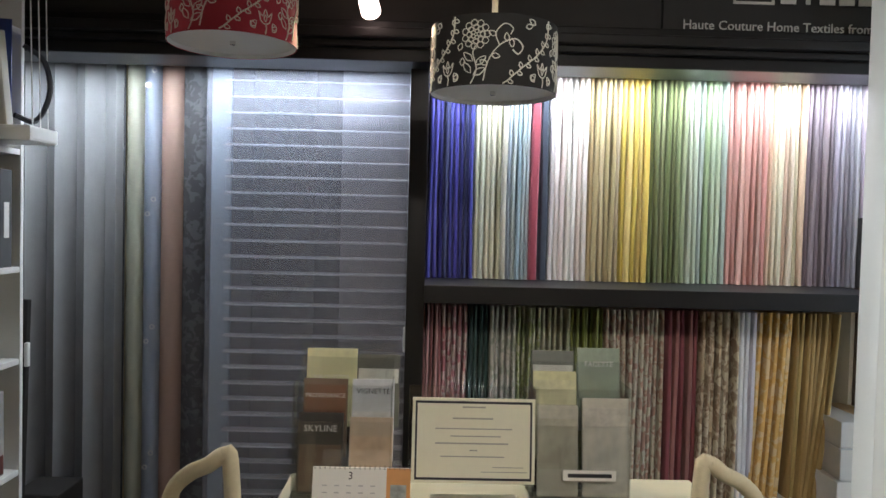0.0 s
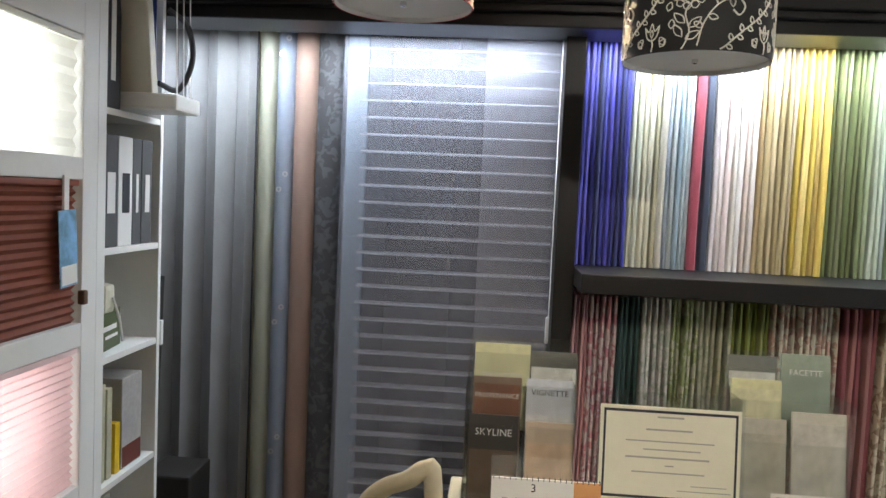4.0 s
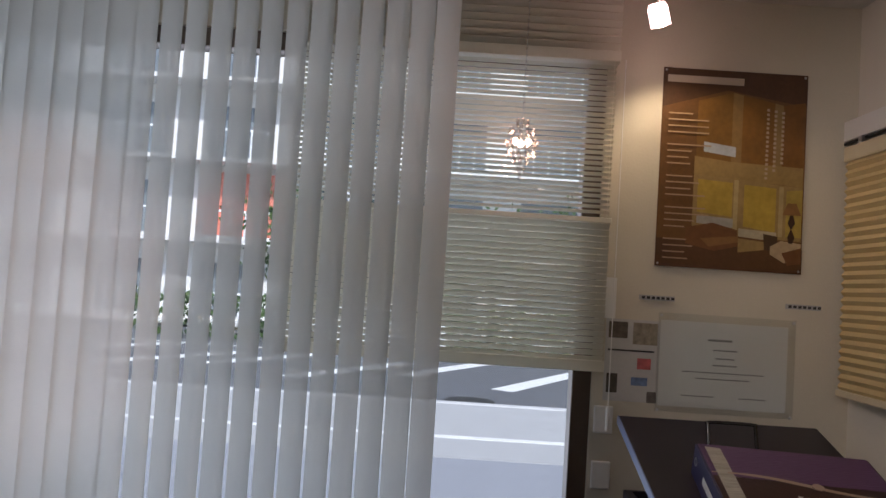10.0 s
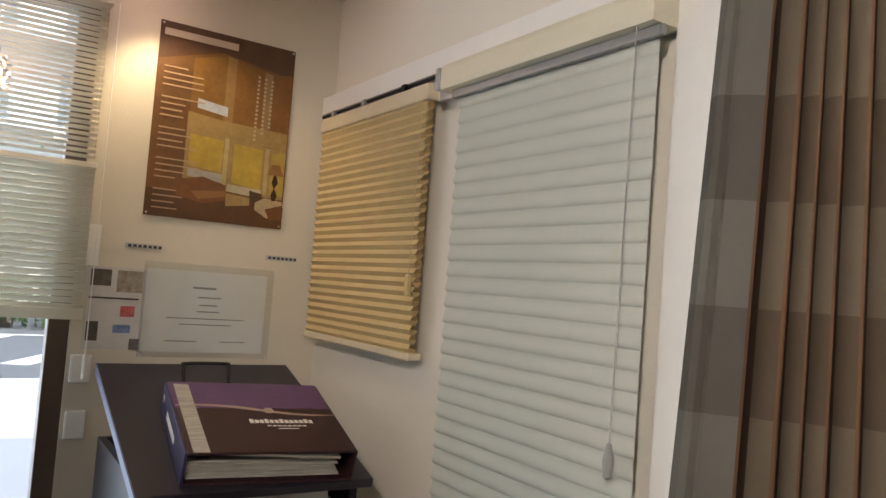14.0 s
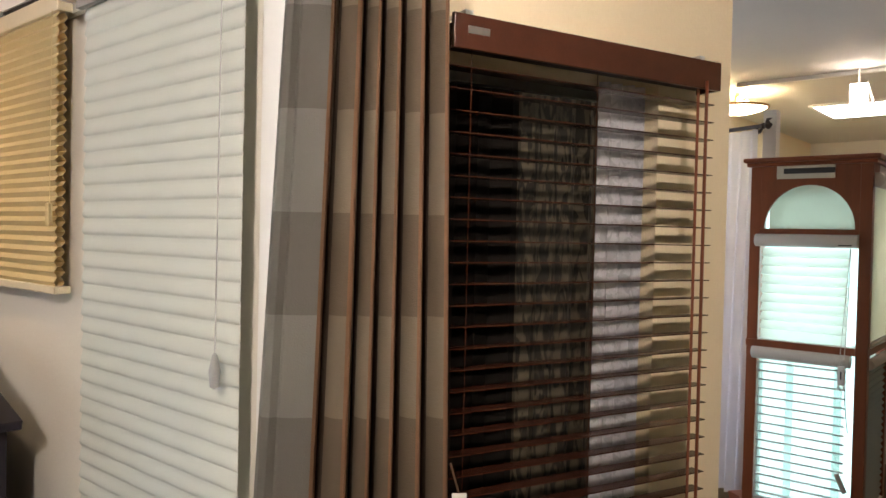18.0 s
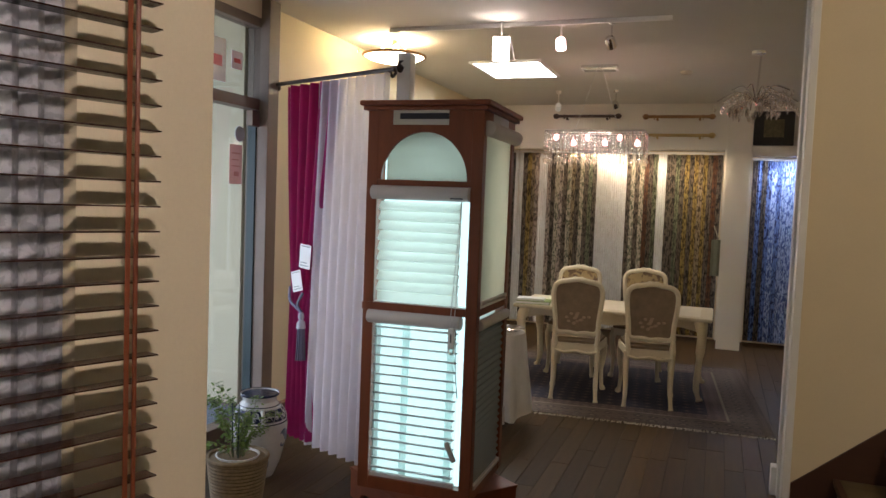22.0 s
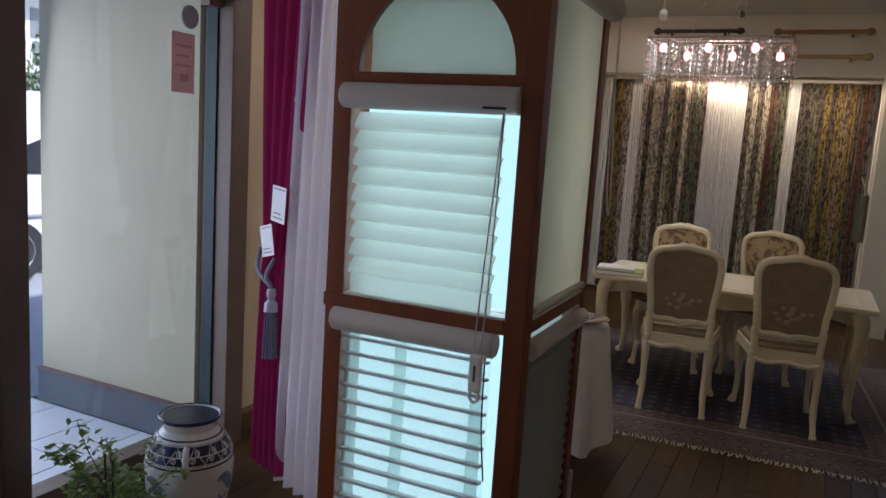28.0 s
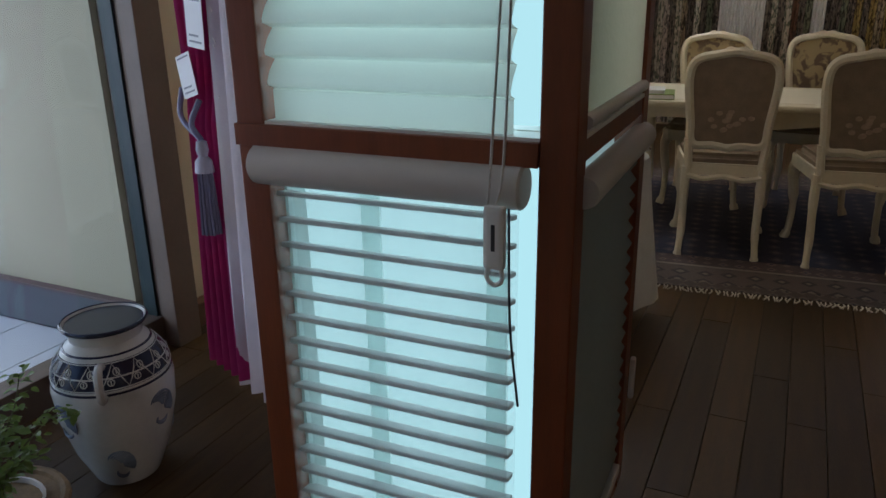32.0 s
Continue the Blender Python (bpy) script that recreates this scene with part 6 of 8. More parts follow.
for y0, y1, z0, z1, c, d in ((-4.81, -4.63, 2.29, 2.5, (0.6, 0.05, 0.05), "red sticker"), (-5.03, -4.845, 2.26, 2.52, (0.75, 0.74, 0.7), "white sticker with a small sketch"), (-5.2, -5.09, 2.36, 2.47, (0.78, 0.7, 0.7), "white sticker with red print"), (-4.6, -4.51, 1.97, 2.115, (0.75, 0.74, 0.72), "small white notice with red print")):
    o = thing("door_sticker", d + " on the entrance glass", "sticker", (2.09, (y0 + y1) / 2, z0))
    h = (y1 - y0) / 2
    part("sheet", box(0.001, 0.003, -h, h, 0, z1 - z0), mat("sticker", c, 0.4, var=0.05), o)
    part("print", box(0.0, 0.001, -h * 0.6, h * 0.6, (z1 - z0) * 0.35, (z1 - z0) * 0.6), mat("sticker_print", (0.62, 0.1, 0.1) if c[0] > 0.65 else (0.75, 0.72, 0.7), 0.4), o)
o = thing("porch_notice", "faded pink notice stuck on the entrance glass", "notice", (2.093, -5.155, 1.64))
part("sheet", box(0, 0.002, -0.065, 0.065, 0, 0.25), mat("pink_notice", (0.72, 0.52, 0.46), 0.7, var=0.1, trans=0.3), o)
bars("writing", [(-0.045, 0.045, 0.19, 0.2), (-0.045, 0.03, 0.15, 0.158), (-0.045, 0.045, 0.11, 0.118), (-0.02, 0.03, 0.05, 0.08)], mat("red_ink", (0.55, 0.3, 0.25), 0.7), o, pose(-0.001, 0, 0, 90, 0, -90))
o = solid("wall_disc", moved(lathe([(0.001, 0), (0.05, 0), (0.047, 0.006), (0.001, 0.007)], 24), pose(0, 0, 0, 0, -90)), mat("grey_disc", (0.34, 0.37, 0.38), 0.5), "grey round plate on the entrance glass", "plate", (2.094, -5.19, 1.96))

# vase
CER = mat("glazed_ceramic", (0.62, 0.63, 0.58), 0.18, var=0.1, scale=7, bump=0.05)
COB = mat("cobalt_glaze", (0.02, 0.025, 0.05), 0.2, var=0.2)
GREYG = mat("grey_glaze", (0.2, 0.24, 0.3), 0.25, var=0.4, scale=12)
va = thing("ceramic_vase", "tall grey-white ceramic vase with dark painted bands and handles", "vase", (1.565, -4.69, 0))
VP = [(r, 0.94 * z) for r, z in [(0.085, 0.0), (0.09, 0.01), (0.125, 0.1), (0.152, 0.22), (0.158, 0.31), (0.145, 0.38), (0.115, 0.425), (0.092, 0.45), (0.095, 0.475), (0.108, 0.495), (0.104, 0.497), (0.088, 0.475), (0.083, 0.44), (0.1, 0.4), (0.14, 0.3), (0.1, 0.05), (0.001, 0.03)]]
part("body", lathe(VP, 40), CER, va, smooth=True)
part("rim_band", lathe([(0.106, 0.456), (0.1115, 0.4655), (0.108, 0.4695), (0.104, 0.462)], 40), COB, va, smooth=True)


def vr(z):
    return float(np.interp(z, [q[1] for q in VP[:10]], [q[0] for q in VP[:10]]))


for z0, z1, m in ((0.325, 0.392, COB), (0.312, 0.318, COB), (0.402, 0.406, COB)):
    part("painted_band", lathe([(vr(z) + 0.0012, z) for z in np.linspace(z0, z1, 6)], 40), m, va, smooth=True)


def on_vase(a, z, e=0.0018):
    return ((vr(z) + e) * math.sin(a), -(vr(z) + e) * math.cos(a), z)


zig = bmesh.new()
n = 28
pts = []
for k in range(n):
    a0, a1 = 2 * math.pi * k / n, 2 * math.pi * (k + 1) / n
    z0, z1 = (0.33, 0.388) if k % 2 else (0.388, 0.33)
    pts += [on_vase(a0 + (a1 - a0) * u, z0 + (z1 - z0) * u) for u in np.linspace(0, 1, 4)[:-1]]
tube(pts, 0.0017, 4, zig, close=True)
for z in (0.328, 0.39):
    tube([on_vase(a, z) for a in np.linspace(0, 2 * math.pi, 41)[:-1]], 0.0016, 4, zig, close=True)
part("painted_zigzag", zig, CER, va, "pale zigzag lines in the dark band")
for k in range(n):
    a = 2 * math.pi * (k + 0.5 + (0.25 if k % 2 else -0.25)) / n
    z = 0.37 if k % 2 == 0 else 0.347
    ringv = tube([on_vase(a + 0.0085 * math.cos(u) / 0.15, z + 0.0085 * math.sin(u)) for u in np.linspace(0, 2 * math.pi, 11)[:-1]], 0.0017, 4, close=True)
    tube([on_vase(a, z - 0.005), on_vase(a, z + 0.005)], 0.0016, 4, ringv)
    part("painted_eye", ringv, CER, va)
for k in range(7):
    a = 2 * math.pi * k / 7 + 0.3
    zc = 0.225 if k % 2 else 0.085
    swirl = bmesh.new()
    for j in range(6):
        w = 0.052 - 0.0075 * j
        arc = [on_vase(a + (w * math.cos(t) * 0.8) / 0.15, zc + w * math.sin(t), 0.001) for t in np.linspace(-0.5, 2.6 - 0.15 * j, 12)]
        tube(arc, [0.0012] + [0.0034] * 10 + [0.0012], 4, swirl)
    tube([on_vase(a + 0.02 * math.cos(t) / 0.15, zc - 0.028 + 0.016 * math.sin(t), 0.001) for t in np.linspace(2.6, 6.2, 8)], [0.001, 0.003, 0.005, 0.006, 0.006, 0.005, 0.003, 0.001], 5, swirl)
    part("painted_motif", swirl, GREYG, va, "grey-blue swirling brush strokes")
for s in (0, 180):
    part("handle", moved(tube(spline([(0, -0.125, 0.385), (0, -0.168, 0.395), (0, -0.188, 0.355), (0, -0.178, 0.315), (0, -0.152, 0.31)], 5), 0.011, 8), pose(0, 0, 0, 0, 0, s + 40)), CER, va, smooth=True)

# plant in a basket
BASK = mat("woven_straw", (0.22, 0.15, 0.07), 0.75, var=0.3, scale=40, bump=0.6, bscale=90)
pl = thing("potted_plant", "leafy green plant in a white pot inside a woven straw basket", "plant", (1.33, -4.16, 0))
bm = bmesh.new()
for k in range(17):
    z = 0.008 + 0.0175 * k
    r = 0.105 + 0.035 * (k / 16)
    q = moved(lathe([(r + 0.009 * math.cos(u), 0.009 * math.sin(u)) for u in np.linspace(0, 2 * math.pi, 7)], 28), pose(0, 0, z))
    join(bm, q)
part("basket", bm, BASK, pl, "coiled straw basket", True)
part("rim", moved(lathe([(0.142 + 0.011 * math.cos(u), 0.011 * math.sin(u)) for u in np.linspace(0, 2 * math.pi, 9)], 28), pose(0, 0, 0.3)), BASK, pl, smooth=True)
part("pot", lathe([(0.08, 0.02), (0.1, 0.3), (0.106, 0.31), (0.1, 0.312), (0.095, 0.27), (0.001, 0.265)], 24), WHITEP, pl, "white plastic pot", True)
part("soil", lathe([(0.001, 0.268), (0.095, 0.272), (0.096, 0.262), (0.001, 0.26)], 16), mat("soil", (0.04, 0.025, 0.015), 0.95, bump=0.8, bscale=60), pl)
LEAF = mat("leaf_green", (0.19, 0.3, 0.07), 0.45, var=0.35, scale=30, trans=0.25)
STEM = mat("green_stem", (0.12, 0.13, 0.05), 0.6)
rr = random.Random(21)
lm = bmesh.new()
lv = [(0, 0, 0), (0.009, 0.01, 0.002), (0.011, 0.02, 0.001), (0.006, 0.032, -0.003), (0, 0.038, -0.006), (-0.006, 0.032, -0.003), (-0.011, 0.02, 0.001), (-0.009, 0.01, 0.002), (0, 0.02, -0.003)]
vs = [lm.verts.new(p) for p in lv]
for i in range(8):
    lm.faces.new((vs[i], vs[(i + 1) % 8], vs[8]))
leaf = to_mesh("leaf", lm, LEAF, True)
bulk = bmesh.new()
count = 0
for k in range(17):
    a, sp, hh = rr.uniform(0, 6.28), rr.uniform(0.05, 0.2), rr.uniform(0.12, 0.3) if k > 3 else rr.uniform(0.3, 0.4)
    pts = spline([(0.02 * math.cos(a), 0.02 * math.sin(a), 0.27), (sp * 0.35 * math.cos(a), sp * 0.35 * math.sin(a), 0.27 + hh * 0.5), (sp * 0.8 * math.cos(a + 0.2), sp * 0.8 * math.sin(a + 0.2), 0.27 + hh * 0.85), (sp * math.cos(a + 0.3), sp * math.sin(a + 0.3), 0.27 + hh * (0.9 if sp > 0.12 else 1.05))], 7)
    part("stem", tube(pts, [0.0026 - 0.0017 * i / len(pts) for i in range(len(pts))], 5), STEM, pl)
    for i in range(5, len(pts)):
        for j in range(3):
            size = rr.uniform(0.4, 0.8)
            m = Matrix.Translation(pts[i] + Vector((rr.uniform(-0.022, 0.022), rr.uniform(-0.022, 0.022), rr.uniform(-0.015, 0.015)))) @ pose(0, 0, 0, rr.uniform(-35, 40), rr.uniform(-25, 25), rr.uniform(0, 360)) @ Matrix.Diagonal((size, size, size, 1))
            count += 1
            if count <= 290:
                tw = new("leaf", leaf)
                tw.parent, tw.matrix_basis = pl, m
            else:
                own = bmesh.new()
                own.from_mesh(leaf)
                join(bulk, moved(own, m))
part("foliage", bulk, LEAF, pl)["kind"] = "stuff"
for x, y in ((0.02, 0.01), (-0.015, 0.02)):
    part("stake", tube([(x, y, 0.26), (x * 1.4, y * 1.4, 0.56)], 0.0035, 6), mat("green_stake", (0.03, 0.06, 0.035), 0.5), pl, "dark green plant stake")

# curtains on the twisted rod
rod = thing("curtain_rod", "dark iron curtain rod with leaf finials and a bracket", "curtain rod", (0, 0, 0))
A, B = Vector((1.99, -5.44, 2.31)), Vector((0.96, -5.02, 2.31))
rod.location = A
IRON = mat("dark_iron", (0.05, 0.04, 0.035), 0.45, 0.4)
D = B - A
part("bar", tube([(0, 0, 0), D], 0.013, 12), IRON, rod)
for p, s in ((Vector((0, 0, 0)), -1), (D, 1)):
    dn = D.normalized() * s
    part("finial", tube([p, p + dn * 0.02, p + dn * 0.03, p + dn * 0.055, p + dn * 0.085], [0.013, 0.02, 0.012, 0.026, 0.002], 12), IRON, rod, smooth=True)
    part("finial_leaf", tube([p + dn * 0.03, p + dn * 0.05 + Vector((0, 0, 0.035)), p + dn * 0.08 + Vector((0, 0, 0.04))], [0.006, 0.011, 0.002], 8), IRON, rod, smooth=True)
part("bracket", tube(spline([D * 0.97, D * 0.97 + Vector((0.0, -0.05, -0.03)), D * 0.97 + Vector((0.0, -0.1, 0.0))], 4), 0.009, 8), IRON, rod)
part("bracket", tube(spline([D * 0.03, D * 0.03 + Vector((0.03, -0.04, -0.03)), D * 0.03 + Vector((0.08, -0.04, 0.0))], 4), 0.009, 8), IRON, rod)
solid("display_partition", box(0.9, 0.98, -5.2, -5.12, 0, 2.42, bevel=0.004), WALLW, "narrow off-white partition that carries the curtain rod", "partition", kind="structure")
MAG = mat("magenta_velvet", (0.44, 0.012, 0.175), 0.75, var=0.15, bump=0.2, bscale=300, sheen=0.6)
mg = thing("magenta_curtain", "magenta velvet curtain tied back with a grey tassel", "curtain", (0, 0, 0))
mg.location = (A.x, A.y, 0)
un, vn = D.normalized(), Vector((-D.normalized().y, D.normalized().x, 0))


def along(s, d):
    p = un * s + vn * d
    return (p.x, p.y)


def mag_shift(u, v, x, y):
    z = 0.05 + 2.24 * v
    full0, full1 = 0.16, 0.52
    k = min(1.0, abs(z - 0.95) / 1.3)
    if z > 0.95:
        w, c = 0.22 + (0.56 - 0.22) * k ** 0.8, 0.38 + 0.0 * k
    else:
        w, c = 0.22 + 0.08 * (0.95 - z), 0.36 + 0.07 * (0.95 - z)
    d = 0.035 * math.sin(2 * math.pi * 5.5 * u) * (0.55 + 0.45 * k)
    return along(c + (u - 0.5) * w, 0.02 + d - 0.09 * (1 - v))


part("drape", ribbon([(0, 0)] * 67, 0.05, 2.29, rows=24, shift=mag_shift, thick=0.004), MAG, mg, smooth=True)
TAS = mat("grey_silk_cord", (0.17, 0.16, 0.24), 0.5, var=0.1, bump=0.3, bscale=200)
p0 = along(0.47, -0.105)
part("tie_cord", tube(spline([(*along(0.3, -0.07), 1.0), (*along(0.36, -0.11), 0.92), (*p0, 0.86)], 6), 0.009, 8), TAS, mg)
part("tie_cord", tube(spline([(*along(0.46, -0.09), 0.98), (*along(0.45, -0.12), 0.91), (*p0, 0.86)], 6), 0.009, 8), TAS, mg)
part("tassel_head", moved(lathe([(0.001, 0.1), (0.016, 0.095), (0.02, 0.07), (0.014, 0.05), (0.026, 0.035), (0.03, 0.0), (0.001, 0)], 16), pose(*p0, 0.76)), mat("pale_silk", (0.42, 0.4, 0.46), 0.5, var=0.15), mg, smooth=True)
bm = bmesh.new()
for k in range(26):
    a = 2.4 * k
    r = 0.026 * math.sqrt((k + 1) / 26)
    tube([(p0[0] + 0.8 * r * math.cos(a), p0[1] + 0.8 * r * math.sin(a), 0.765), (p0[0] + 1.15 * r * math.cos(a), p0[1] + 1.15 * r * math.sin(a), 0.56)], 0.005, 5, bm)
part("tassel_fringe", bm, TAS, mg, "grey-violet tassel fringe")
for s, d, z, w, hh, rzz in ((0.45, -0.075, 1.13, 0.11, 0.15, 4), (0.42, -0.095, 0.985, 0.1, 0.13, -14)):
    o = thing("price_card", "white printed card pinned to the curtain", "card", (0, 0, 0))
    pp = A + Vector((*along(s, d), 0))
    ang = math.degrees(math.atan2(un.y, un.x))
    o.matrix_basis = pose(pp.x, pp.y, z, 0, 0, ang) @ pose(0, 0, 0, 0, rzz, 0)
    part("card", box(-w / 2, w / 2, -0.002, 0, 0, hh), PAPER, o)
    bars("print", [(-w * 0.35, w * 0.35, hh * 0.1, hh * 0.14), (-w * 0.35, w * 0.2, hh * 0.22, hh * 0.26), (-w * 0.4, w * 0.4, hh * 0.9, hh * 0.94)], mat("grey_ink", (0.3, 0.3, 0.3), 0.7), o, pose(0, -0.002, 0, 90))
SHW = mat("white_voile", (0.8, 0.78, 0.84), 0.7, var=0.06, scale=10, bump=0.2, bscale=200, trans=0.35, alpha=0.82)
sv = thing("voile_curtain", "white embroidered voile curtain in loose folds", "curtain", (0, 0, 0))
sv.location = (A.x, A.y, 0)


def voile(u, v, x, y):
    return along(0.46 + 0.64 * u, -0.01 - 0.07 * (1 - v) + 0.03 * math.sin(2 * math.pi * 8 * u + 0.6 * math.sin(3 * v)) * (0.7 + 0.5 * (1 - v)) + 0.02 * (1 - v))


part("drape", ribbon([(0, 0)] * 97, 0.03, 2.29, rows=8, shift=voile), SHW, sv, smooth=True)
emb = bmesh.new()
rr = random.Random(6)
for k in range(60):
    u, z = rr.choice((0.02, 0.04, 0.5)) + rr.uniform(0, 0.05), rr.uniform(0.1, 2.2)
    c = Vector((*voile(u, z / 2.3, 0, 0), z)) + vn * 0.006
    q = [c + un * 0.02 * math.cos(t) * (1 - t / 9) + Vector((0, 0, 0.02 * math.sin(t) * (1 - t / 9))) for t in np.linspace(0, 6, 9)]
    tube(q, 0.0016, 4, emb)
part("embroidery", emb, WHITE, sv, "white embroidered scrolls")["kind"] = "stuff"

# ---- display tower ----
tw = thing("display_tower", "cherry wood display tower with lit window shades on its sides", "display", (0.515, -4.697, 0), 1.0)
X0, X1, Y0, Y1 = -0.29, 0.29, -0.29, 0.29  # front face is +y
for x in (X0, X1 - 0.055):
    for y in (Y0, Y1 - 0.055):
        part("post", box(x, x + 0.055, y, y + 0.055, 0.16, 2.0, bevel=0.003), REDWOOD, tw)
for z0, z1 in ((0.16, 0.215), (1.042, 1.079), (1.645, 1.672)):
    for y in (Y0, Y1 - 0.055):
        part("cross_rail", box(X0 + 0.055, X1 + 0.003 if 1 < z0 < 1.2 and y > 0 else X1 - 0.055, y + 0.003, y + (0.06 if 1 < z0 < 1.2 and y > 0 else 0.052), z0, z1, bevel=0.002), REDWOOD, tw)
    for x in (X0, X1 - 0.055):
        if z0 < 1.2:
            part("side_rail", box(x + 0.003, x + 0.052, Y0 + 0.055, Y1 - 0.055, z0, z1, bevel=0.002), REDWOOD, tw)
# arched head on the front
bm = bmesh.new()
R, zc = 0.216, 1.675
y0, y1 = Y1 - 0.02, Y1
N2 = 24
arc = [(R * math.cos(math.pi * k / N2), zc + 1.04 * R * math.sin(math.pi * k / N2)) for k in range(N2 + 1)]
for (xa, za), (xb, zb) in zip(arc, arc[1:]):
    for y in (y0, y1):
        bm.faces.new([bm.verts.new(p) for p in ((xa, y, za), (xb, y, zb), (xb, y, 2.0), (xa, y, 2.0))])
    bm.faces.new([bm.verts.new(p) for p in ((xa, y0, za), (xb, y0, zb), (xb, y1, zb), (xa, y1, za))])
bmesh.ops.remove_doubles(bm, verts=bm.verts, dist=1e-5)
box(X0 + 0.055, -R, y0, y1, 1.672, 2.0, bm)
box(R, X1 - 0.055, y0, y1, 1.672, 2.0, bm)
part("arch_panel", bm, REDWOOD, tw)
part("side_head", box(X0, X0 + 0.02, Y0 + 0.055, Y1 - 0.055, 1.93, 2.0), REDWOOD, tw)
part("back_panel", box(X0 + 0.055, X1 - 0.055, Y0, Y0 + 0.012, 0.2, 2.0), WHITE, tw)
part("east_panel", box(X1 - 0.02, X1, Y0 + 0.055, Y1 - 0.055, 0.2, 2.0), REDWOOD, tw)
bm = bmesh.new()
box(X0 - 0.02, X1 + 0.02, Y0 - 0.02, Y1 + 0.02, 2.0, 2.02, bm, bevel=0.006)
box(X0 - 0.035, X1 + 0.035, Y0 - 0.035, Y1 + 0.035, 2.02, 2.045, bm, bevel=0.009)
part("top", bm, REDWOOD, tw)
bm = bmesh.new()
TURN = 53.0  # the tower revolves on its plinth
for s in range(4):
    prof = [(-0.31, 0), (-0.22, 0), (-0.19, 0.045), (-0.14, 0.06), (0.14, 0.06), (0.19, 0.045), (0.22, 0), (0.31, 0), (0.31, 0.142), (-0.31, 0.142)]
    own = bmesh.new()
    f = own.faces.new([own.verts.new((x, 0.31, z)) for x, z in prof])
    e = bmesh.ops.extrude_face_region(own, geom=[f])
    bmesh.ops.translate(own, vec=(0, -0.02, 0), verts=[v for v in e["geom"] if isinstance(v, bmesh.types.BMVert)])
    join(bm, moved(own, pose(0, 0, 0, 0, 0, 90 * s + TURN)))
part("plinth", bm, REDWOOD, tw, "turned plinth with cut-out feet")
part("plinth_top", moved(box(-0.315, 0.315, -0.315, 0.315, 0.142, 0.158, bevel=0.004), pose(0, 0, 0, 0, 0, TURN)), REDWOOD, tw)
part("edge_strip", moved(box(0.06, 0.2, 0.316, 0.318, 0.145, 0.157), pose(0, 0, 0, 0, 0, TURN - 90)), mat("worn_wood_edge", (0.5, 0.36, 0.27), 0.5, var=0.15), tw, "pale worn edge of the plinth")
part("swivel_board", box(-0.288, 0.288, -0.288, 0.288, 0.158, 0.166), REDWOOD, tw)
pl8 = part("name_plate", box(-0.12, 0.16, Y1, Y1 + 0.003, 1.932, 2.0 - 0.004 + 0.015, bevel=0.001), STEEL, tw, "brushed steel name plate")
bars("plate_mark", [(-0.105, 0.14, -0.014, 0.014)], INK, pl8, pose(0.02 + 0.0, Y1 + 0.0035, 1.972, 90, 0, 180), "dark block in place of a mark")
part("name_plate", box(X0 - 0.003, X0, -0.14, 0.14, 1.935, 2.0, bevel=0.001), STEEL, tw, "brushed steel name plate")
TL = glow("tower_tube", (0.58, 0.95, 0.9), 0.56)
part("light_panel", box(-0.235, 0.235, 0.188, 0.195, 0.2, 1.9), TL, tw, "lit pale cyan light panel")
POSTM = mat("pale_inner_post", (0.72, 0.82, 0.8), 0.6, trans=0.6)
for x in (0.066, -0.166):
    part("inner_post", box(x, x + 0.036, 0.212, 0.218, 0.2, 1.04), POSTM, tw)
# pale strip added as a reflector to brighten the lower shade's left end
part("inner_filler", box(0.228, 0.234, 0.197, 0.25, 0.2, 1.04), POSTM, tw)
SHD = mat("white_shade_cloth", (0.72, 0.72, 0.66), 0.7, var=0.03, trans=0.42, bump=0.1, bscale=300)
VOIL = mat("white_tulle", (0.75, 0.76, 0.74), 0.7, var=0.02, trans=0.5, alpha=0.12)
CASE = mat("ivory_case", (0.62, 0.58, 0.54), 0.45, var=0.03)
part("arch_shade", box(-0.215, 0.2, Y1 - 0.04, Y1 - 0.036, 1.672, 1.93), SHD, tw, "pale shade filling the arch")
up = part("upper_shade", bmesh.new(), SHD, tw, "white shade with soft folds")
bm = bmesh.new()
prof, z = [], 1.57
while z > 1.16:
    prof += [(Y1 - 0.032, z), (Y1 - 0.015, z - 0.018), (Y1 - 0.006, z - 0.034), (Y1 - 0.007, z - 0.041), (Y1 - 0.024, z - 0.0465)]
    z -= 0.0485
prof += [(Y1 - 0.02, z), (Y1 - 0.02, 1.098), (Y1 - 0.02, 1.075)]
for (ya, za), (yb2, zb) in zip(prof, prof[1:]):
    bm.faces.new([bm.verts.new(p) for p in ((-0.19, ya, za), (0.225, ya, za), (0.225, yb2, zb), (-0.19, yb2, zb))])
bmesh.ops.remove_doubles(bm, verts=bm.verts, dist=1e-5)
up.data = to_mesh("upper_shade", bm, SHD, True)


def case(name, x0, x1, z0, z1, y):
    bm = moved(lathe([(0.001, 0), (0.03, 0), (0.034, 0.004), (0.034, x1 - x0 - 0.004), (0.03, x1 - x0), (0.001, x1 - x0)], 20), pose(x0, y, (z0 + z1) / 2, 0, 90))
    return part(name, bm, CASE, tw, "rounded ivory head rail", True)


case("upper_head_rail", -0.235, 0.26, 1.577, 1.645, Y1 - 0.005)
case("lower_head_rail", -0.215, 0.26, 0.985, 1.037, Y1 - 0.005)
part("head_label", box(-0.21, -0.15, Y1 + 0.029, Y1 + 0.031, 1.588, 1.594), INK, tw)
part("lower_tulle", box(-0.19, 0.25, Y1 - 0.012, Y1 - 0.01, 0.22, 0.99), VOIL, tw, "sheer face of the lower shade")
part("lower_tulle", box(-0.19, 0.25, Y1 - 0.055, Y1 - 0.053, 0.22, 0.99), VOIL, tw)
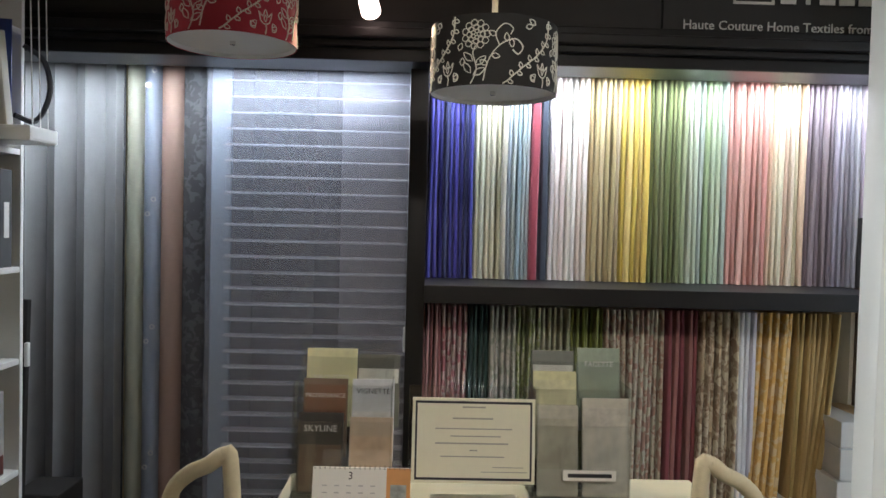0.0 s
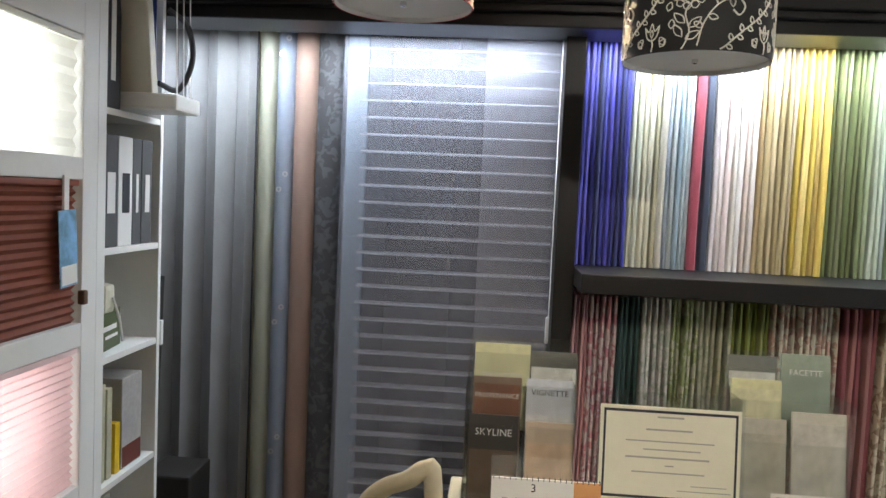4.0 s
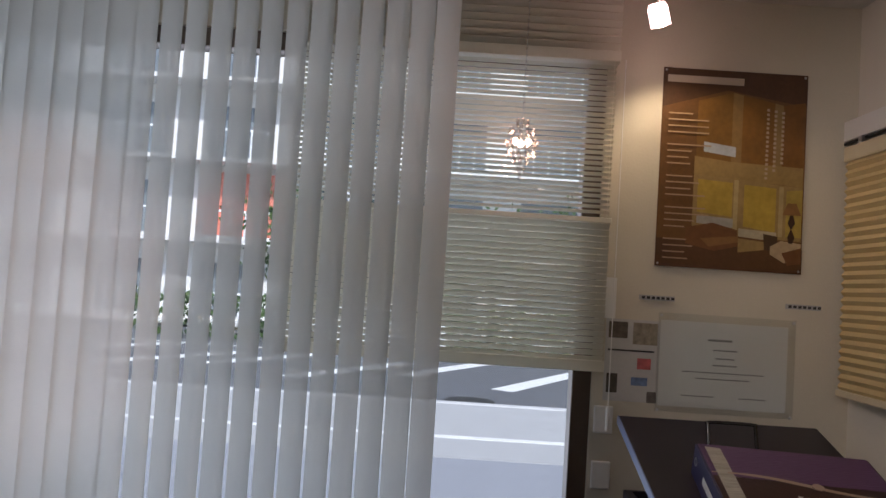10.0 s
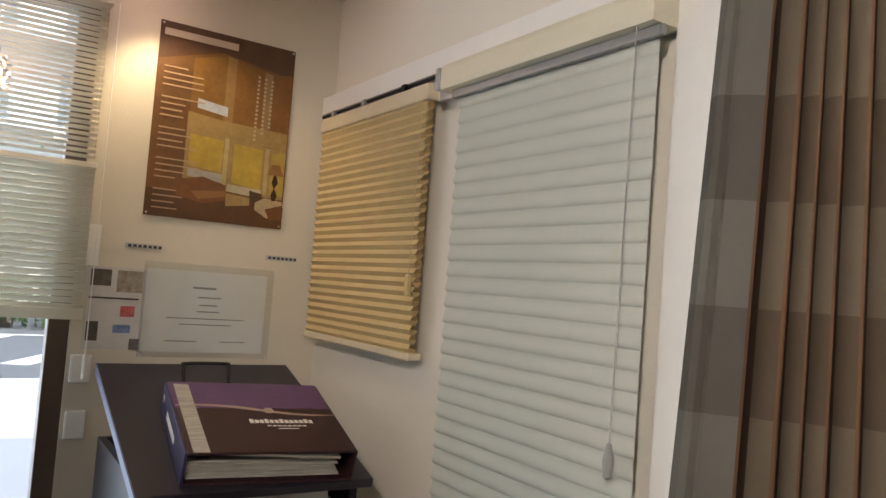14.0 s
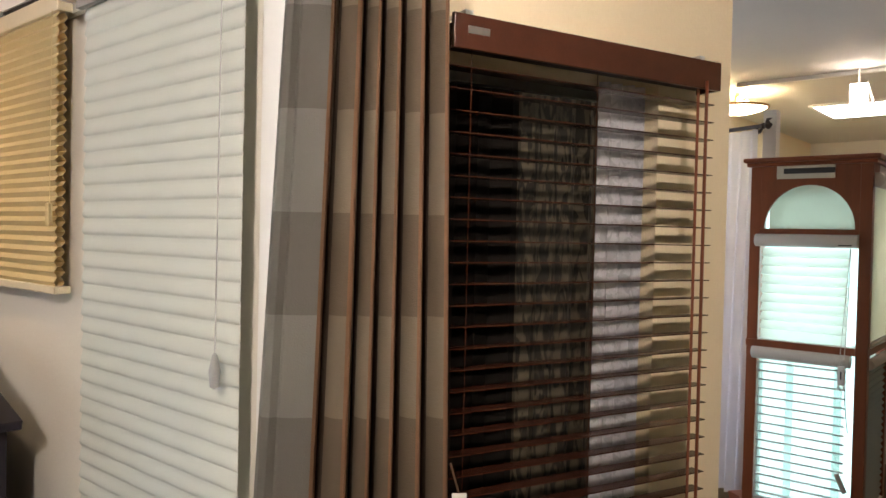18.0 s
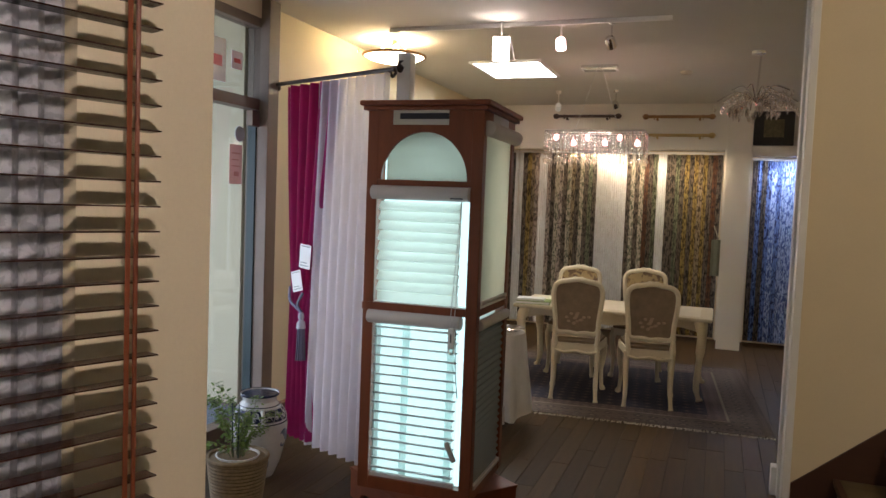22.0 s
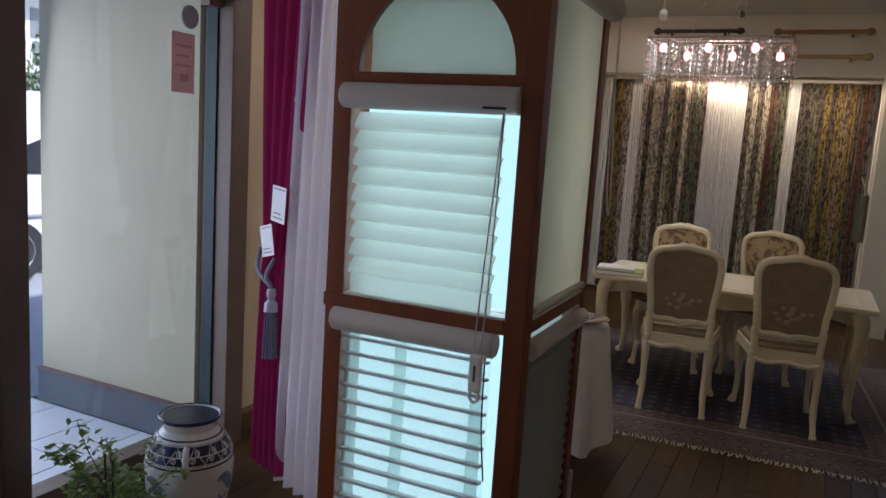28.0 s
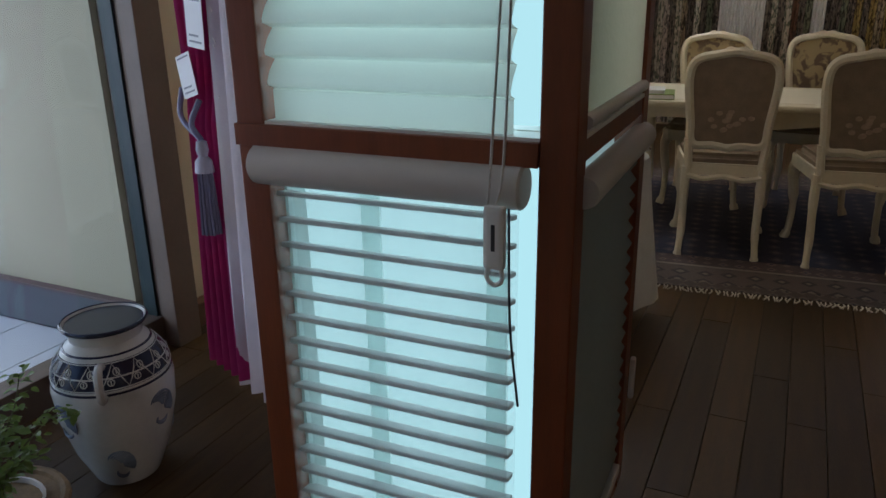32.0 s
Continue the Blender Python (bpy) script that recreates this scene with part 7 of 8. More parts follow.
lv = to_mesh("shade_vane", moved(box(-0.19, 0.235, -0.015, 0.015, -0.0045, 0.0045, bevel=0.003), pose(0, 0, 0, 12)), mat("grey_vane", (0.52, 0.5, 0.5), 0.6, var=0.03, trans=0.15))
for k in range(16):
    o = new("shade_vane", lv)
    o.parent, o.location = tw, (0, Y1 - 0.032, 0.955 - 0.0465 * k)
part("lower_bottom_rail", box(-0.2, 0.255, Y1 - 0.04, Y1 - 0.015, 0.215, 0.235, bevel=0.004), CASE, tw)
part("ledge", box(X0 + 0.055, X1 - 0.055, Y1 - 0.09, Y1 - 0.003, 1.077, 1.084), WHITE, tw)
part("cord", tube(spline([(-0.205, Y1 + 0.03, 1.58), (-0.19, Y1 + 0.034, 1.3), (-0.175, Y1 + 0.036, 1.03), (-0.17, Y1 + 0.036, 0.98)], 5), 0.0022, 5), CASE, tw)
part("cord", tube(spline([(-0.207, Y1 + 0.03, 1.58), (-0.203, Y1 + 0.034, 1.3), (-0.195, Y1 + 0.036, 1.05), (-0.18, Y1 + 0.036, 0.98)], 5), 0.0022, 5), CASE, tw)
part("cord_handle", box(-0.2, -0.166, Y1 + 0.028, Y1 + 0.044, 0.895, 0.992, bevel=0.0075), WHITEP, tw, "white plastic cord handle")
part("cord_loop", tube(spline([(-0.192, Y1 + 0.036, 0.9), (-0.195, Y1 + 0.036, 0.88), (-0.183, Y1 + 0.036, 0.87), (-0.171, Y1 + 0.036, 0.88), (-0.174, Y1 + 0.036, 0.9)], 4), 0.004, 6), WHITEP, tw)
part("handle_mark", box(-0.186, -0.18, Y1 + 0.044, Y1 + 0.0446, 0.925, 0.965), INK, tw)
part("dark_cord", tube(spline([(-0.195, Y1 + 0.01, 0.99), (-0.2, Y1 + 0.012, 0.8), (-0.215, Y1 + 0.012, 0.66)], 5), 0.0022, 5), INK, tw)
part("low_cord_handle", moved(box(-0.012, 0.012, -0.008, 0.008, -0.05, 0.05, bevel=0.006), pose(-0.19, Y1 + 0.012, 0.4, 0, 25)), mat("taupe_handle", (0.4, 0.36, 0.3), 0.5), tw)
# west side: roller shade above, slatted shade below
ROL = mat("textured_roller_cloth", (0.66, 0.66, 0.57), 0.8, var=0.05, trans=0.5, bump=0.8, bscale=90)
part("roller_shade", box(X0 + 0.008, X0 + 0.011, Y0 + 0.03, Y1 - 0.05, 1.08, 1.94), ROL, tw, "textured roller shade on the side")
part("roller_case", moved(lathe([(0.001, 0), (0.032, 0), (0.036, 0.004), (0.036, 0.53), (0.032, 0.534), (0.001, 0.534)], 18), pose(X0 - 0.012, Y1 - 0.03, 1.92, 90)), CASE, tw, smooth=True)
part("roller_bar", moved(lathe([(0.001, 0), (0.011, 0), (0.011, 0.47), (0.001, 0.47)], 12), pose(X0 + 0.004, Y1 - 0.06, 1.1, 90)), CASE, tw, smooth=True)
part("bead_chain", tube(spline([(X0 - 0.03, Y0 + 0.0, 1.9), (X0 - 0.03, Y0 - 0.01, 1.5), (X0 - 0.035, Y0 - 0.03, 1.33), (X0 - 0.035, Y0 - 0.06, 1.36), (X0 - 0.02, Y0 - 0.05, 1.7)], 6), 0.003, 5), CASE, tw)
part("side_head_rail", moved(lathe([(0.001, 0), (0.024, 0), (0.026, 0.004), (0.026, 0.5), (0.001, 0.504)], 16), pose(X0 + 0.0, Y1 - 0.045, 1.0, 90)), CASE, tw, smooth=True)
part("side_ledge", box(X0, X0 + 0.14, Y0 + 0.055, Y1 - 0.055, 1.078, 1.085), WHITE, tw)
GV = mat("taupe_side_cloth", (0.2, 0.19, 0.165), 0.7, var=0.06, trans=0.12)
bm = bmesh.new()
q = [(X0 + 0.004 + 0.014 * (k % 2), 0.98 - 0.76 * k / 44) for k in range(45)]
for (xa, za), (xb, zb) in zip(q, q[1:]):
    bm.faces.new([bm.verts.new(p) for p in ((xa, Y0 + 0.05, za), (xa, Y1 - 0.05, za), (xb, Y1 - 0.05, zb), (xb, Y0 + 0.05, zb))])
bmesh.ops.remove_doubles(bm, verts=bm.verts, dist=1e-5)
part("side_pleats", bm, GV, tw, "taupe pleated side shade")
part("side_bottom_rail", box(X0 - 0.004, X0 + 0.02, Y0 + 0.055, Y1 - 0.06, 0.205, 0.228, bevel=0.004), CASE, tw)
part("side_cord_handle", box(X0 - 0.02, X0 - 0.008, Y0 + 0.03, Y0 + 0.05, 0.4, 0.5, bevel=0.005), CASE, tw)

# ---- dining corner ----
IV = mat("antique_ivory_lacquer", (0.62, 0.55, 0.38), 0.4, var=0.12, scale=8, bump=0.08)
UP = mat("woven_upholstery", (0.225, 0.165, 0.1), 0.9, var=0.2, scale=20, bump=0.5, bscale=220)
UPF = flower_cloth("floral_upholstery", (0.36, 0.27, 0.13), (0.13, 0.085, 0.05), 16)
PINKF = mat("faded_flower", (0.36, 0.26, 0.17), 0.9, var=0.3, scale=30)


def chair_at(at, rz, label, front):
    """Louis style side chair; its back stands at y = 0 and its seat reaches to +y."""
    o = thing("dining_chair", label, "chair", at, rz, "chairs round the table")
    outline = [(0, 0.54), (-0.065, 0.552), (-0.14, 0.55), (-0.167, 0.58), (-0.172, 0.655), (-0.185, 0.76), (-0.193, 0.855), (-0.184, 0.922), (-0.148, 0.957), (-0.08, 0.971), (0, 0.984)]
    outline += [(-x, z) for x, z in outline[-2:0:-1]]

    def hoop(s):
        """The waisted, round-shouldered outline of the back, drawn in towards its middle by s."""
        loop = spline([(x, 0, z) for x, z in outline + outline[:1]], 3)
        return [(v.x * s, -0.06 * (0.78 + (v.z - 0.78) * s - 0.5), 0.78 + (v.z - 0.78) * s) for v in loop]

    part("back_frame", tube(hoop(1)[:-1], 0.0225, 8, close=True), IV, o, smooth=True)
    h = hoop(0.94)
    for d, m, nm in ((0.008, UPF if front else UPF, "front_upholstery"), (-0.012, UP, "back_upholstery")):
        bm = bmesh.new()
        c = bm.verts.new((0, -0.06 * 0.28 + d + (0.012 if d > 0 else -0.004), 0.78))
        vs = [bm.verts.new((x, y + d, z)) for x, y, z in h[:-1]]
        for i in range(len(vs)):
            bm.faces.new((c, vs[i], vs[(i + 1) % len(vs)]))
        part(nm, bm, m, o, smooth=True)
    bm = bmesh.new()
    rq = random.Random(3)
    for k in range(16):
        cx, cz = rq.gauss(0, 0.05), 0.68 + rq.gauss(0, 0.025)
        bm.faces.new([bm.verts.new((cx + 0.016 * math.cos(t), -0.06 * (cz - 0.5) - 0.0155 - 0.0002 * k, cz + 0.012 * math.sin(t))) for t in np.linspace(0, 6.28, 8)[:-1]])
    part("woven_flower", bm, PINKF, o, "faded flower spray on the back")
    for s in (-1, 1):
        part("back_stile", tube([(s * 0.165, -0.002, 0.44), (s * 0.178, -0.008, 0.58)], [0.02, 0.018], 8), IV, o)
        part("rear_leg", tube(spline([(s * 0.175, 0.0, 0.44), (s * 0.175, 0.0, 0.3), (s * 0.172, -0.02, 0.14), (s * 0.178, -0.05, 0.03), (s * 0.18, -0.055, 0.0)], 4), [0.022] * 5 + [0.019] * 5 + [0.016] * 4 + [0.02] * 3, 8), IV, o, smooth=True)
        part("front_leg", tube(spline([(s * 0.2, 0.4, 0.43), (s * 0.215, 0.42, 0.36), (s * 0.2, 0.41, 0.2), (s * 0.205, 0.42, 0.06), (s * 0.22, 0.435, 0.0)], 4), [0.03] * 4 + [0.026] * 4 + [0.017] * 6 + [0.024] * 3, 8), IV, o, smooth=True)
    bm = bmesh.new()
    out = [(-0.18, -0.005), (0.18, -0.005), (0.235, 0.4), (0.2, 0.45), (0, 0.47), (-0.2, 0.45), (-0.235, 0.4)]
    f = bm.faces.new([bm.verts.new((x, y, 0.4)) for x, y in out])
    e = bmesh.ops.extrude_face_region(bm, geom=[f])
    bmesh.ops.translate(bm, vec=(0, 0, 0.06), verts=[v for v in e["geom"] if isinstance(v, bmesh.types.BMVert)])
    part("seat_frame", bm, IV, o)
    bm = bmesh.new()
    f = bm.faces.new([bm.verts.new((x * 0.94, 0.23 + (y - 0.23) * 0.94, 0.46)) for x, y in out])
    e = bmesh.ops.extrude_face_region(bm, geom=[f])
    bmesh.ops.translate(bm, vec=(0, 0, 0.045), verts=[v for v in e["geom"] if isinstance(v, bmesh.types.BMVert)])
    bmesh.ops.bevel(bm, geom=[x for x in bm.edges if all(v.co.z > 0.48 for v in x.verts)], offset=0.025, segments=3, affect="EDGES")
    part("seat_cushion", bm, UP, o, smooth=True)
    part("carved_apron", tube(spline([(-0.17, -0.012, 0.4), (-0.09, -0.012, 0.385), (0, -0.012, 0.4), (0.09, -0.012, 0.385), (0.17, -0.012, 0.4)], 4), 0.014, 6), IV, o, smooth=True)
    part("crest", tube(spline([(-0.06, -0.03, 0.982), (-0.03, -0.032, 1.0), (0, -0.032, 0.994), (0.03, -0.032, 1.0), (0.06, -0.03, 0.982)], 4), 0.01, 6), IV, o, "carved crest on the top rail", True)
    return o


c1 = chair_at((0.235, -7.2, 0.012), 186, "ivory carved dining chair, woven back, on the rug", False)
copy_thing(c1, pose(-0.345, -7.235, 0.012, 0, 0, 188))
for at, rz in (((0.452, -8.5, 0.012), 2), ((-0.16, -8.62, 0.012), -2)):
    copy_thing(c1, pose(*at, 0, 0, rz))
dt = thing("dining_table", "ivory dining table with curved legs on the rug", "table", (0.04, -8.0, 0.012))
part("tabletop", box(-0.84, 0.84, -0.42, 0.4, 0.66, 0.692, bevel=0.012), IV, dt)
part("inlay", box(-0.74, 0.74, -0.33, 0.31, 0.69, 0.6935), mat("pale_top", (0.68, 0.62, 0.46), 0.3, var=0.05), dt)
for y, ry in ((0.33, 0), (-0.35, 0)):
    bm = bmesh.new()
    pr = [(-0.74, 0.57), (-0.6, 0.6), (-0.3, 0.6), (-0.12, 0.575), (0, 0.56), (0.12, 0.575), (0.3, 0.6), (0.6, 0.6), (0.74, 0.57), (0.74, 0.66), (-0.74, 0.66)]
    f = bm.faces.new([bm.verts.new((x, y, z)) for x, z in pr])
    e = bmesh.ops.extrude_face_region(bm, geom=[f])
    bmesh.ops.translate(bm, vec=(0, 0.02, 0), verts=[v for v in e["geom"] if isinstance(v, bmesh.types.BMVert)])
    part("apron", bm, IV, dt)
for x in (-0.75, 0.73):
    part("end_apron", box(x, x + 0.02, -0.35, 0.35, 0.575, 0.66), IV, dt)
for sx in (-1, 1):
    for sy in (-1, 1):
        part("leg", tube(spline([(sx * 0.74, sy * 0.35, 0.66), (sx * 0.765, sy * 0.37, 0.56), (sx * 0.755, sy * 0.36, 0.35), (sx * 0.74, sy * 0.35, 0.12), (sx * 0.76, sy * 0.365, 0.03), (sx * 0.775, sy * 0.38, 0.0)], 4), [0.045] * 4 + [0.038] * 4 + [0.026] * 6 + [0.02] * 4 + [0.03] * 3, 10), IV, dt, smooth=True)
for at, s, c, d in (((0.72, -7.72, 0.7055), (0.3, 0.22, 0.03), (0.22, 0.3, 0.08), "green sample book lying on the table"), ((0.74, -7.7, 0.736), (0.24, 0.17, 0.02), (0.7, 0.7, 0.68), "white brochure stack on the table")):
    o = thing("sample_book", d, "book", at, 8)
    part("cover", box(-s[0] / 2, s[0] / 2, -s[1] / 2, s[1] / 2, 0, s[2], bevel=0.003), mat("book_cover", c, 0.5, var=0.1), o)
    part("page_block", box(-s[0] / 2 + 0.004, s[0] / 2 + 0.002, -s[1] / 2 - 0.002, s[1] / 2 + 0.002, 0.005, s[2] - 0.005), PAPER, o)

# rug
def rugmat(name, a, b, c, sc):
    m = mat(name, a, 0.95, var=0.2, bump=0.7, bscale=220)
    N, L = m.node_tree.nodes, m.node_tree.links
    tc = N.new("ShaderNodeTexCoord")
    ck = N.new("ShaderNodeTexVoronoi")
    ck.feature, ck.distance = "F1", "MANHATTAN"
    ck.inputs["Scale"].default_value, ck.inputs["Randomness"].default_value = sc, 0.12
    L.new(tc.outputs["Object"], ck.inputs["Vector"])
    rp = N.new("ShaderNodeValToRGB")
    rp.color_ramp.interpolation = "CONSTANT"
    e = rp.color_ramp.elements
    e[0].color, e[0].position = (*c, 1), 0
    e[1].color, e[1].position = (*b, 1), 0.2
    x = e.new(0.42)
    x.color = (*a, 1)
    L.new(ck.outputs["Distance"], rp.inputs[0])
    L.new(rp.outputs[0], N["Principled BSDF"].inputs["Base Color"])
    return m


rg = thing("rug", "oriental rug with a navy field, brown borders and pale fringe", "rug", (0.1, -7.93, 0), 4.5)
part("base", box(-1.28, 1.28, -1.2, 1.2, 0.0, 0.008, bevel=0.002), rugmat("rug_brown", (0.062, 0.045, 0.04), (0.11, 0.088, 0.07), (0.028, 0.024, 0.03), 16), rg)
part("outer_border", box(-1.2, 1.2, -1.12, 1.12, 0.008, 0.0088), rugmat("rug_border", (0.09, 0.07, 0.06), (0.042, 0.032, 0.035), (0.15, 0.125, 0.1), 9), rg)
part("guard_stripe", box(-1.0, 1.0, -0.92, 0.92, 0.0088, 0.0094), mat("rug_stripe", (0.2, 0.17, 0.14), 0.95, var=0.2), rg)
part("inner_border", box(-0.98, 0.98, -0.9, 0.9, 0.0094, 0.01), rugmat("rug_inner", (0.07, 0.05, 0.05), (0.14, 0.1, 0.085), (0.03, 0.03, 0.05), 14), rg)
part("field", box(-0.85, 0.85, -0.77, 0.77, 0.01, 0.0108), rugmat("rug_field", (0.014, 0.015, 0.032), (0.045, 0.035, 0.045), (0.1, 0.075, 0.07), 10), rg)
bm = bmesh.new()
rr = random.Random(12)
for k in range(150):
    for y, s in ((1.2, 1),):
        x = -1.27 + k * 0.017
        tube([(x, y * s, 0.004), (x + rr.uniform(-0.01, 0.01), (y + 0.02) * s, 0.006), (x + rr.uniform(-0.018, 0.018), (y + 0.045) * s, 0.003)], 0.0035, 4, bm)
part("fringe", bm, mat("fringe_cotton", (0.55, 0.5, 0.42), 0.9, var=0.2), rg, "pale cotton fringe")

# crystal chandelier over the table
BL2 = glow("chandelier_bulb", (1.0, 0.36, 0.33), 5)
ch = thing("crystal_chandelier", "rectangular crystal chandelier with glowing bulbs over the table", "chandelier", (0.26, -7.88, 2.25))
for y in (-0.16, 0.16):
    part("frame_bar", tube([(-0.43, y, 0), (0.43, y, 0)], 0.006, 6), CHROME, ch)
for x in (-0.43, 0.43):
    part("frame_bar", tube([(x, -0.16, 0), (x, 0.16, 0)], 0.006, 6), CHROME, ch)
prof = [(0.001, -0.285), (0.013, -0.25), (0.006, -0.235), (0.0015, -0.23)]
for k in range(5, -1, -1):
    prof += [(0.0015, -0.037 - 0.036 * k), (0.011, -0.02 - 0.036 * k), (0.0015, -0.003 - 0.036 * k)]
bm = lathe(prof, 6)
string = to_mesh("crystal_string", bm, CRYSTAL)
pos = [(x, y) for y in (-0.16, 0.16) for x in np.linspace(-0.43, 0.43, 27)] + [(x, y) for x in (-0.43, 0.43) for y in np.linspace(-0.12, 0.12, 8)]
for i, (x, y) in enumerate(pos):
    o = new("crystal_string", string)
    o.parent, o.matrix_basis = ch, pose(x, y, -0.004 * (i % 3), 0, 0, 37 * i)
for k in range(6):
    x = -0.35 + 0.14 * k
    y = 0.05 if k % 2 else -0.05
    part("bulb", moved(lathe([(0.001, -0.03), (0.018, -0.02), (0.022, 0.0), (0.014, 0.022), (0.001, 0.03)], 12), pose(x, y, -0.09 + 0.04 * (k % 2))), BL2, ch, smooth=True)
    part("socket", tube([(x, y, -0.03), (x, y, -0.06 + 0.04 * (k % 2))], 0.01, 8), CHROME, ch)
part("centre_bar", tube([(-0.43, 0, 0), (0.43, 0, 0)], 0.005, 6), CHROME, ch)
part("wire", tube([(-0.2, 0, 0), (-0.02, 0, H - 2.27)], 0.0025, 5), STEEL, ch)
part("wire", tube([(0.2, 0, 0), (0.02, 0, H - 2.27)], 0.0025, 5), STEEL, ch)
part("canopy", box(-0.16, 0.16, -0.04, 0.04, H - 2.28, H - 2.252, bevel=0.006), CHROME, ch)
lamp("chandelier_light", "POINT", (0.26, -7.88, 2.12), 1.6, (1.0, 0.7, 0.55), 0.12)

c2 = thing("branch_chandelier", "unlit chandelier of thin chrome branches with crystal drops", "chandelier", (-1.02, -7.5, 2.44))
part("stem", tube([(0, 0, 0), (-0.02, 0, H - 2.44)], 0.008, 8), CHROME, c2)
part("canopy", lathe([(0.05, H - 2.46), (0.055, H - 2.442)], 16), CHROME, c2)
drop = to_mesh("crystal_drop", lathe([(0.001, -0.04), (0.015, -0.008), (0.009, 0.014), (0.001, 0.024)], 6), CRYSTAL)
rr = random.Random(31)
for k in range(18):
    a, r, z = 2.4 * k, rr.uniform(0.18, 0.36), rr.uniform(-0.05, 0.12)
    e = Vector((r * math.cos(a), 0.8 * r * math.sin(a), z))
    part("branch", tube(spline([(0, 0, 0), e * 0.5 + Vector((0, 0, 0.08)), e], 5), 0.006, 5), CHROME, c2)
    for j in range(8):
        o = new("crystal_drop", drop)
        o.parent = c2
        o.location = e * rr.uniform(0.55, 1.05) + Vector((rr.uniform(-0.03, 0.03), rr.uniform(-0.03, 0.03), -rr.uniform(0.01, 0.09)))

# ---- ceiling fittings ----
fl = thing("ceiling_lamp", "round flush ceiling lamp with a brass rim, lit warm", "ceiling lamp", (1.68, -6.62, 2.68))
part("glass_dish", lathe([(0.001, -0.02), (0.12, -0.012), (0.2, 0.01), (0.245, 0.035), (0.24, 0.04), (0.001, 0.02)], 36), glow("lamp_dish", (1.0, 0.86, 0.6), 5), fl, "glowing frosted dish", True)
part("rim", moved(lathe([(0.245 + 0.012 * math.cos(u), 0.012 * math.sin(u)) for u in np.linspace(0, 6.283, 9)], 36), pose(0, 0, 0.035)), mat("aged_brass", (0.35, 0.2, 0.07), 0.35, 0.8), fl, smooth=True)
part("stem", tube([(0, 0, 0.02), (0, 0, H - 2.68)], 0.02, 10), mat("aged_brass", (0.35, 0.2, 0.07), 0.35, 0.8), fl)
for k in range(3):
    a = 2.1 * k
    part("bulb", moved(lathe([(0.001, 0), (0.022, 0.01), (0.022, 0.035), (0.001, 0.05)], 12), pose(0.1 * math.cos(a), 0.1 * math.sin(a), 0.06)), glow("warm_lamp", (1.0, 0.75, 0.35), 20), fl)
    part("bell_drop", moved(lathe([(0.001, -0.03), (0.012, -0.03), (0.006, 0.0), (0.001, 0.002)], 8), pose(0.3 * math.cos(a + 2.2), 0.3 * math.sin(a + 2.2), 0.1)), CRYSTAL, fl)
lamp("ceiling_lamp_light", "POINT", (1.68, -6.62, 2.76), 11, (1.0, 0.78, 0.4), 0.12)
lamp("ceiling_lamp_light", "POINT", (1.68, -6.62, 2.6), 1.5, (1.0, 0.8, 0.5), 0.12)
tk = thing("light_track", "white ceiling track for spotlights", "light track", (0.5, -6.25, H - 0.03))
part("rail", box(-0.95, 1.0, -0.017, 0.017, 0, 0.028, bevel=0.003), WHITEP, tk)
part("feed", box(0.98, 1.05, -0.02, 0.02, -0.005, 0.029, bevel=0.003), WHITEP, tk)
spot((0.28, -6.28, 2.68), (0.3, -7.6, 0.6), "frosted track spotlight, lit pinkish", BULB, glow("frosted_bulb", (1.0, 0.66, 0.58), 4), energy=1.2, angle=90)
spot((-0.06, -6.28, 2.68), (-0.6, -8.0, 1.0), "small chrome track spotlight, unlit", CHROME, CHROME, 0)
o = thing("track_floodlight", "square white track floodlight with barn doors, lit", "spotlight", (0.68, -6.2, 2.66))
part("housing", moved(box(-0.06, 0.06, -0.05, 0.05, -0.07, 0.06, bevel=0.01), pose(0, 0, 0, 25, 0, 15)), WHITEP, o)
part("lit_face", moved(box(-0.055, 0.055, 0.05, 0.056, -0.06, 0.05), pose(0, 0, 0, 25, 0, 15)), glow("flood_face", (1.0, 0.85, 0.72), 12), o)
part("lit_lens", moved(box(-0.055, 0.055, -0.045, 0.045, -0.078, -0.071), pose(0, 0, 0, 25, 0, 15)), glow("flood_face", (1.0, 0.85, 0.72), 12), o)
part("flap", moved(box(-0.075, -0.071, -0.05, 0.05, -0.12, 0.06), pose(0, 0, 0, 25, 14, 15)), WHITEP, o)
part("stem", tube([(0, 0, 0.05), (0, 0, H - 2.66)], 0.007, 8), WHITEP, o)
lamp("flood_light", "SPOT", (0.68, -6.1, 2.58), 1.6, (1.0, 0.85, 0.7), 0.06, (0.4, -4.6, 0.0), 120)
pn = thing("ceiling_panel_light", "bright square light panel in the ceiling", "ceiling light", (1.04, -7.95, H))
part("diffuser", box(-0.3, 0.3, -0.38, 0.38, -0.012, -0.004), glow("panel_diffuser", (0.92, 1.0, 0.92), 7), pn)
part("frame", join(join(join(box(-0.33, -0.3, -0.41, 0.41, -0.02, -0.001), box(0.3, 0.33, -0.41, 0.41, -0.02, -0.001)), box(-0.3, 0.3, -0.41, -0.38, -0.02, -0.001)), box(-0.3, 0.3, 0.38, 0.41, -0.02, -0.001)), WHITEP, pn)
lamp("panel_light", "AREA", (1.04, -7.95, H - 0.03), 1.5, (0.95, 1.0, 0.93), 0.6, (1.04, -7.95, 0), sy=0.76)
vt = thing("ceiling_vent", "white slatted air vent in the ceiling", "vent", (0.29, -8.08, H))
part("frame", box(-0.16, 0.16, -0.06, 0.06, -0.012, -0.001, bevel=0.003), WHITEP, vt)
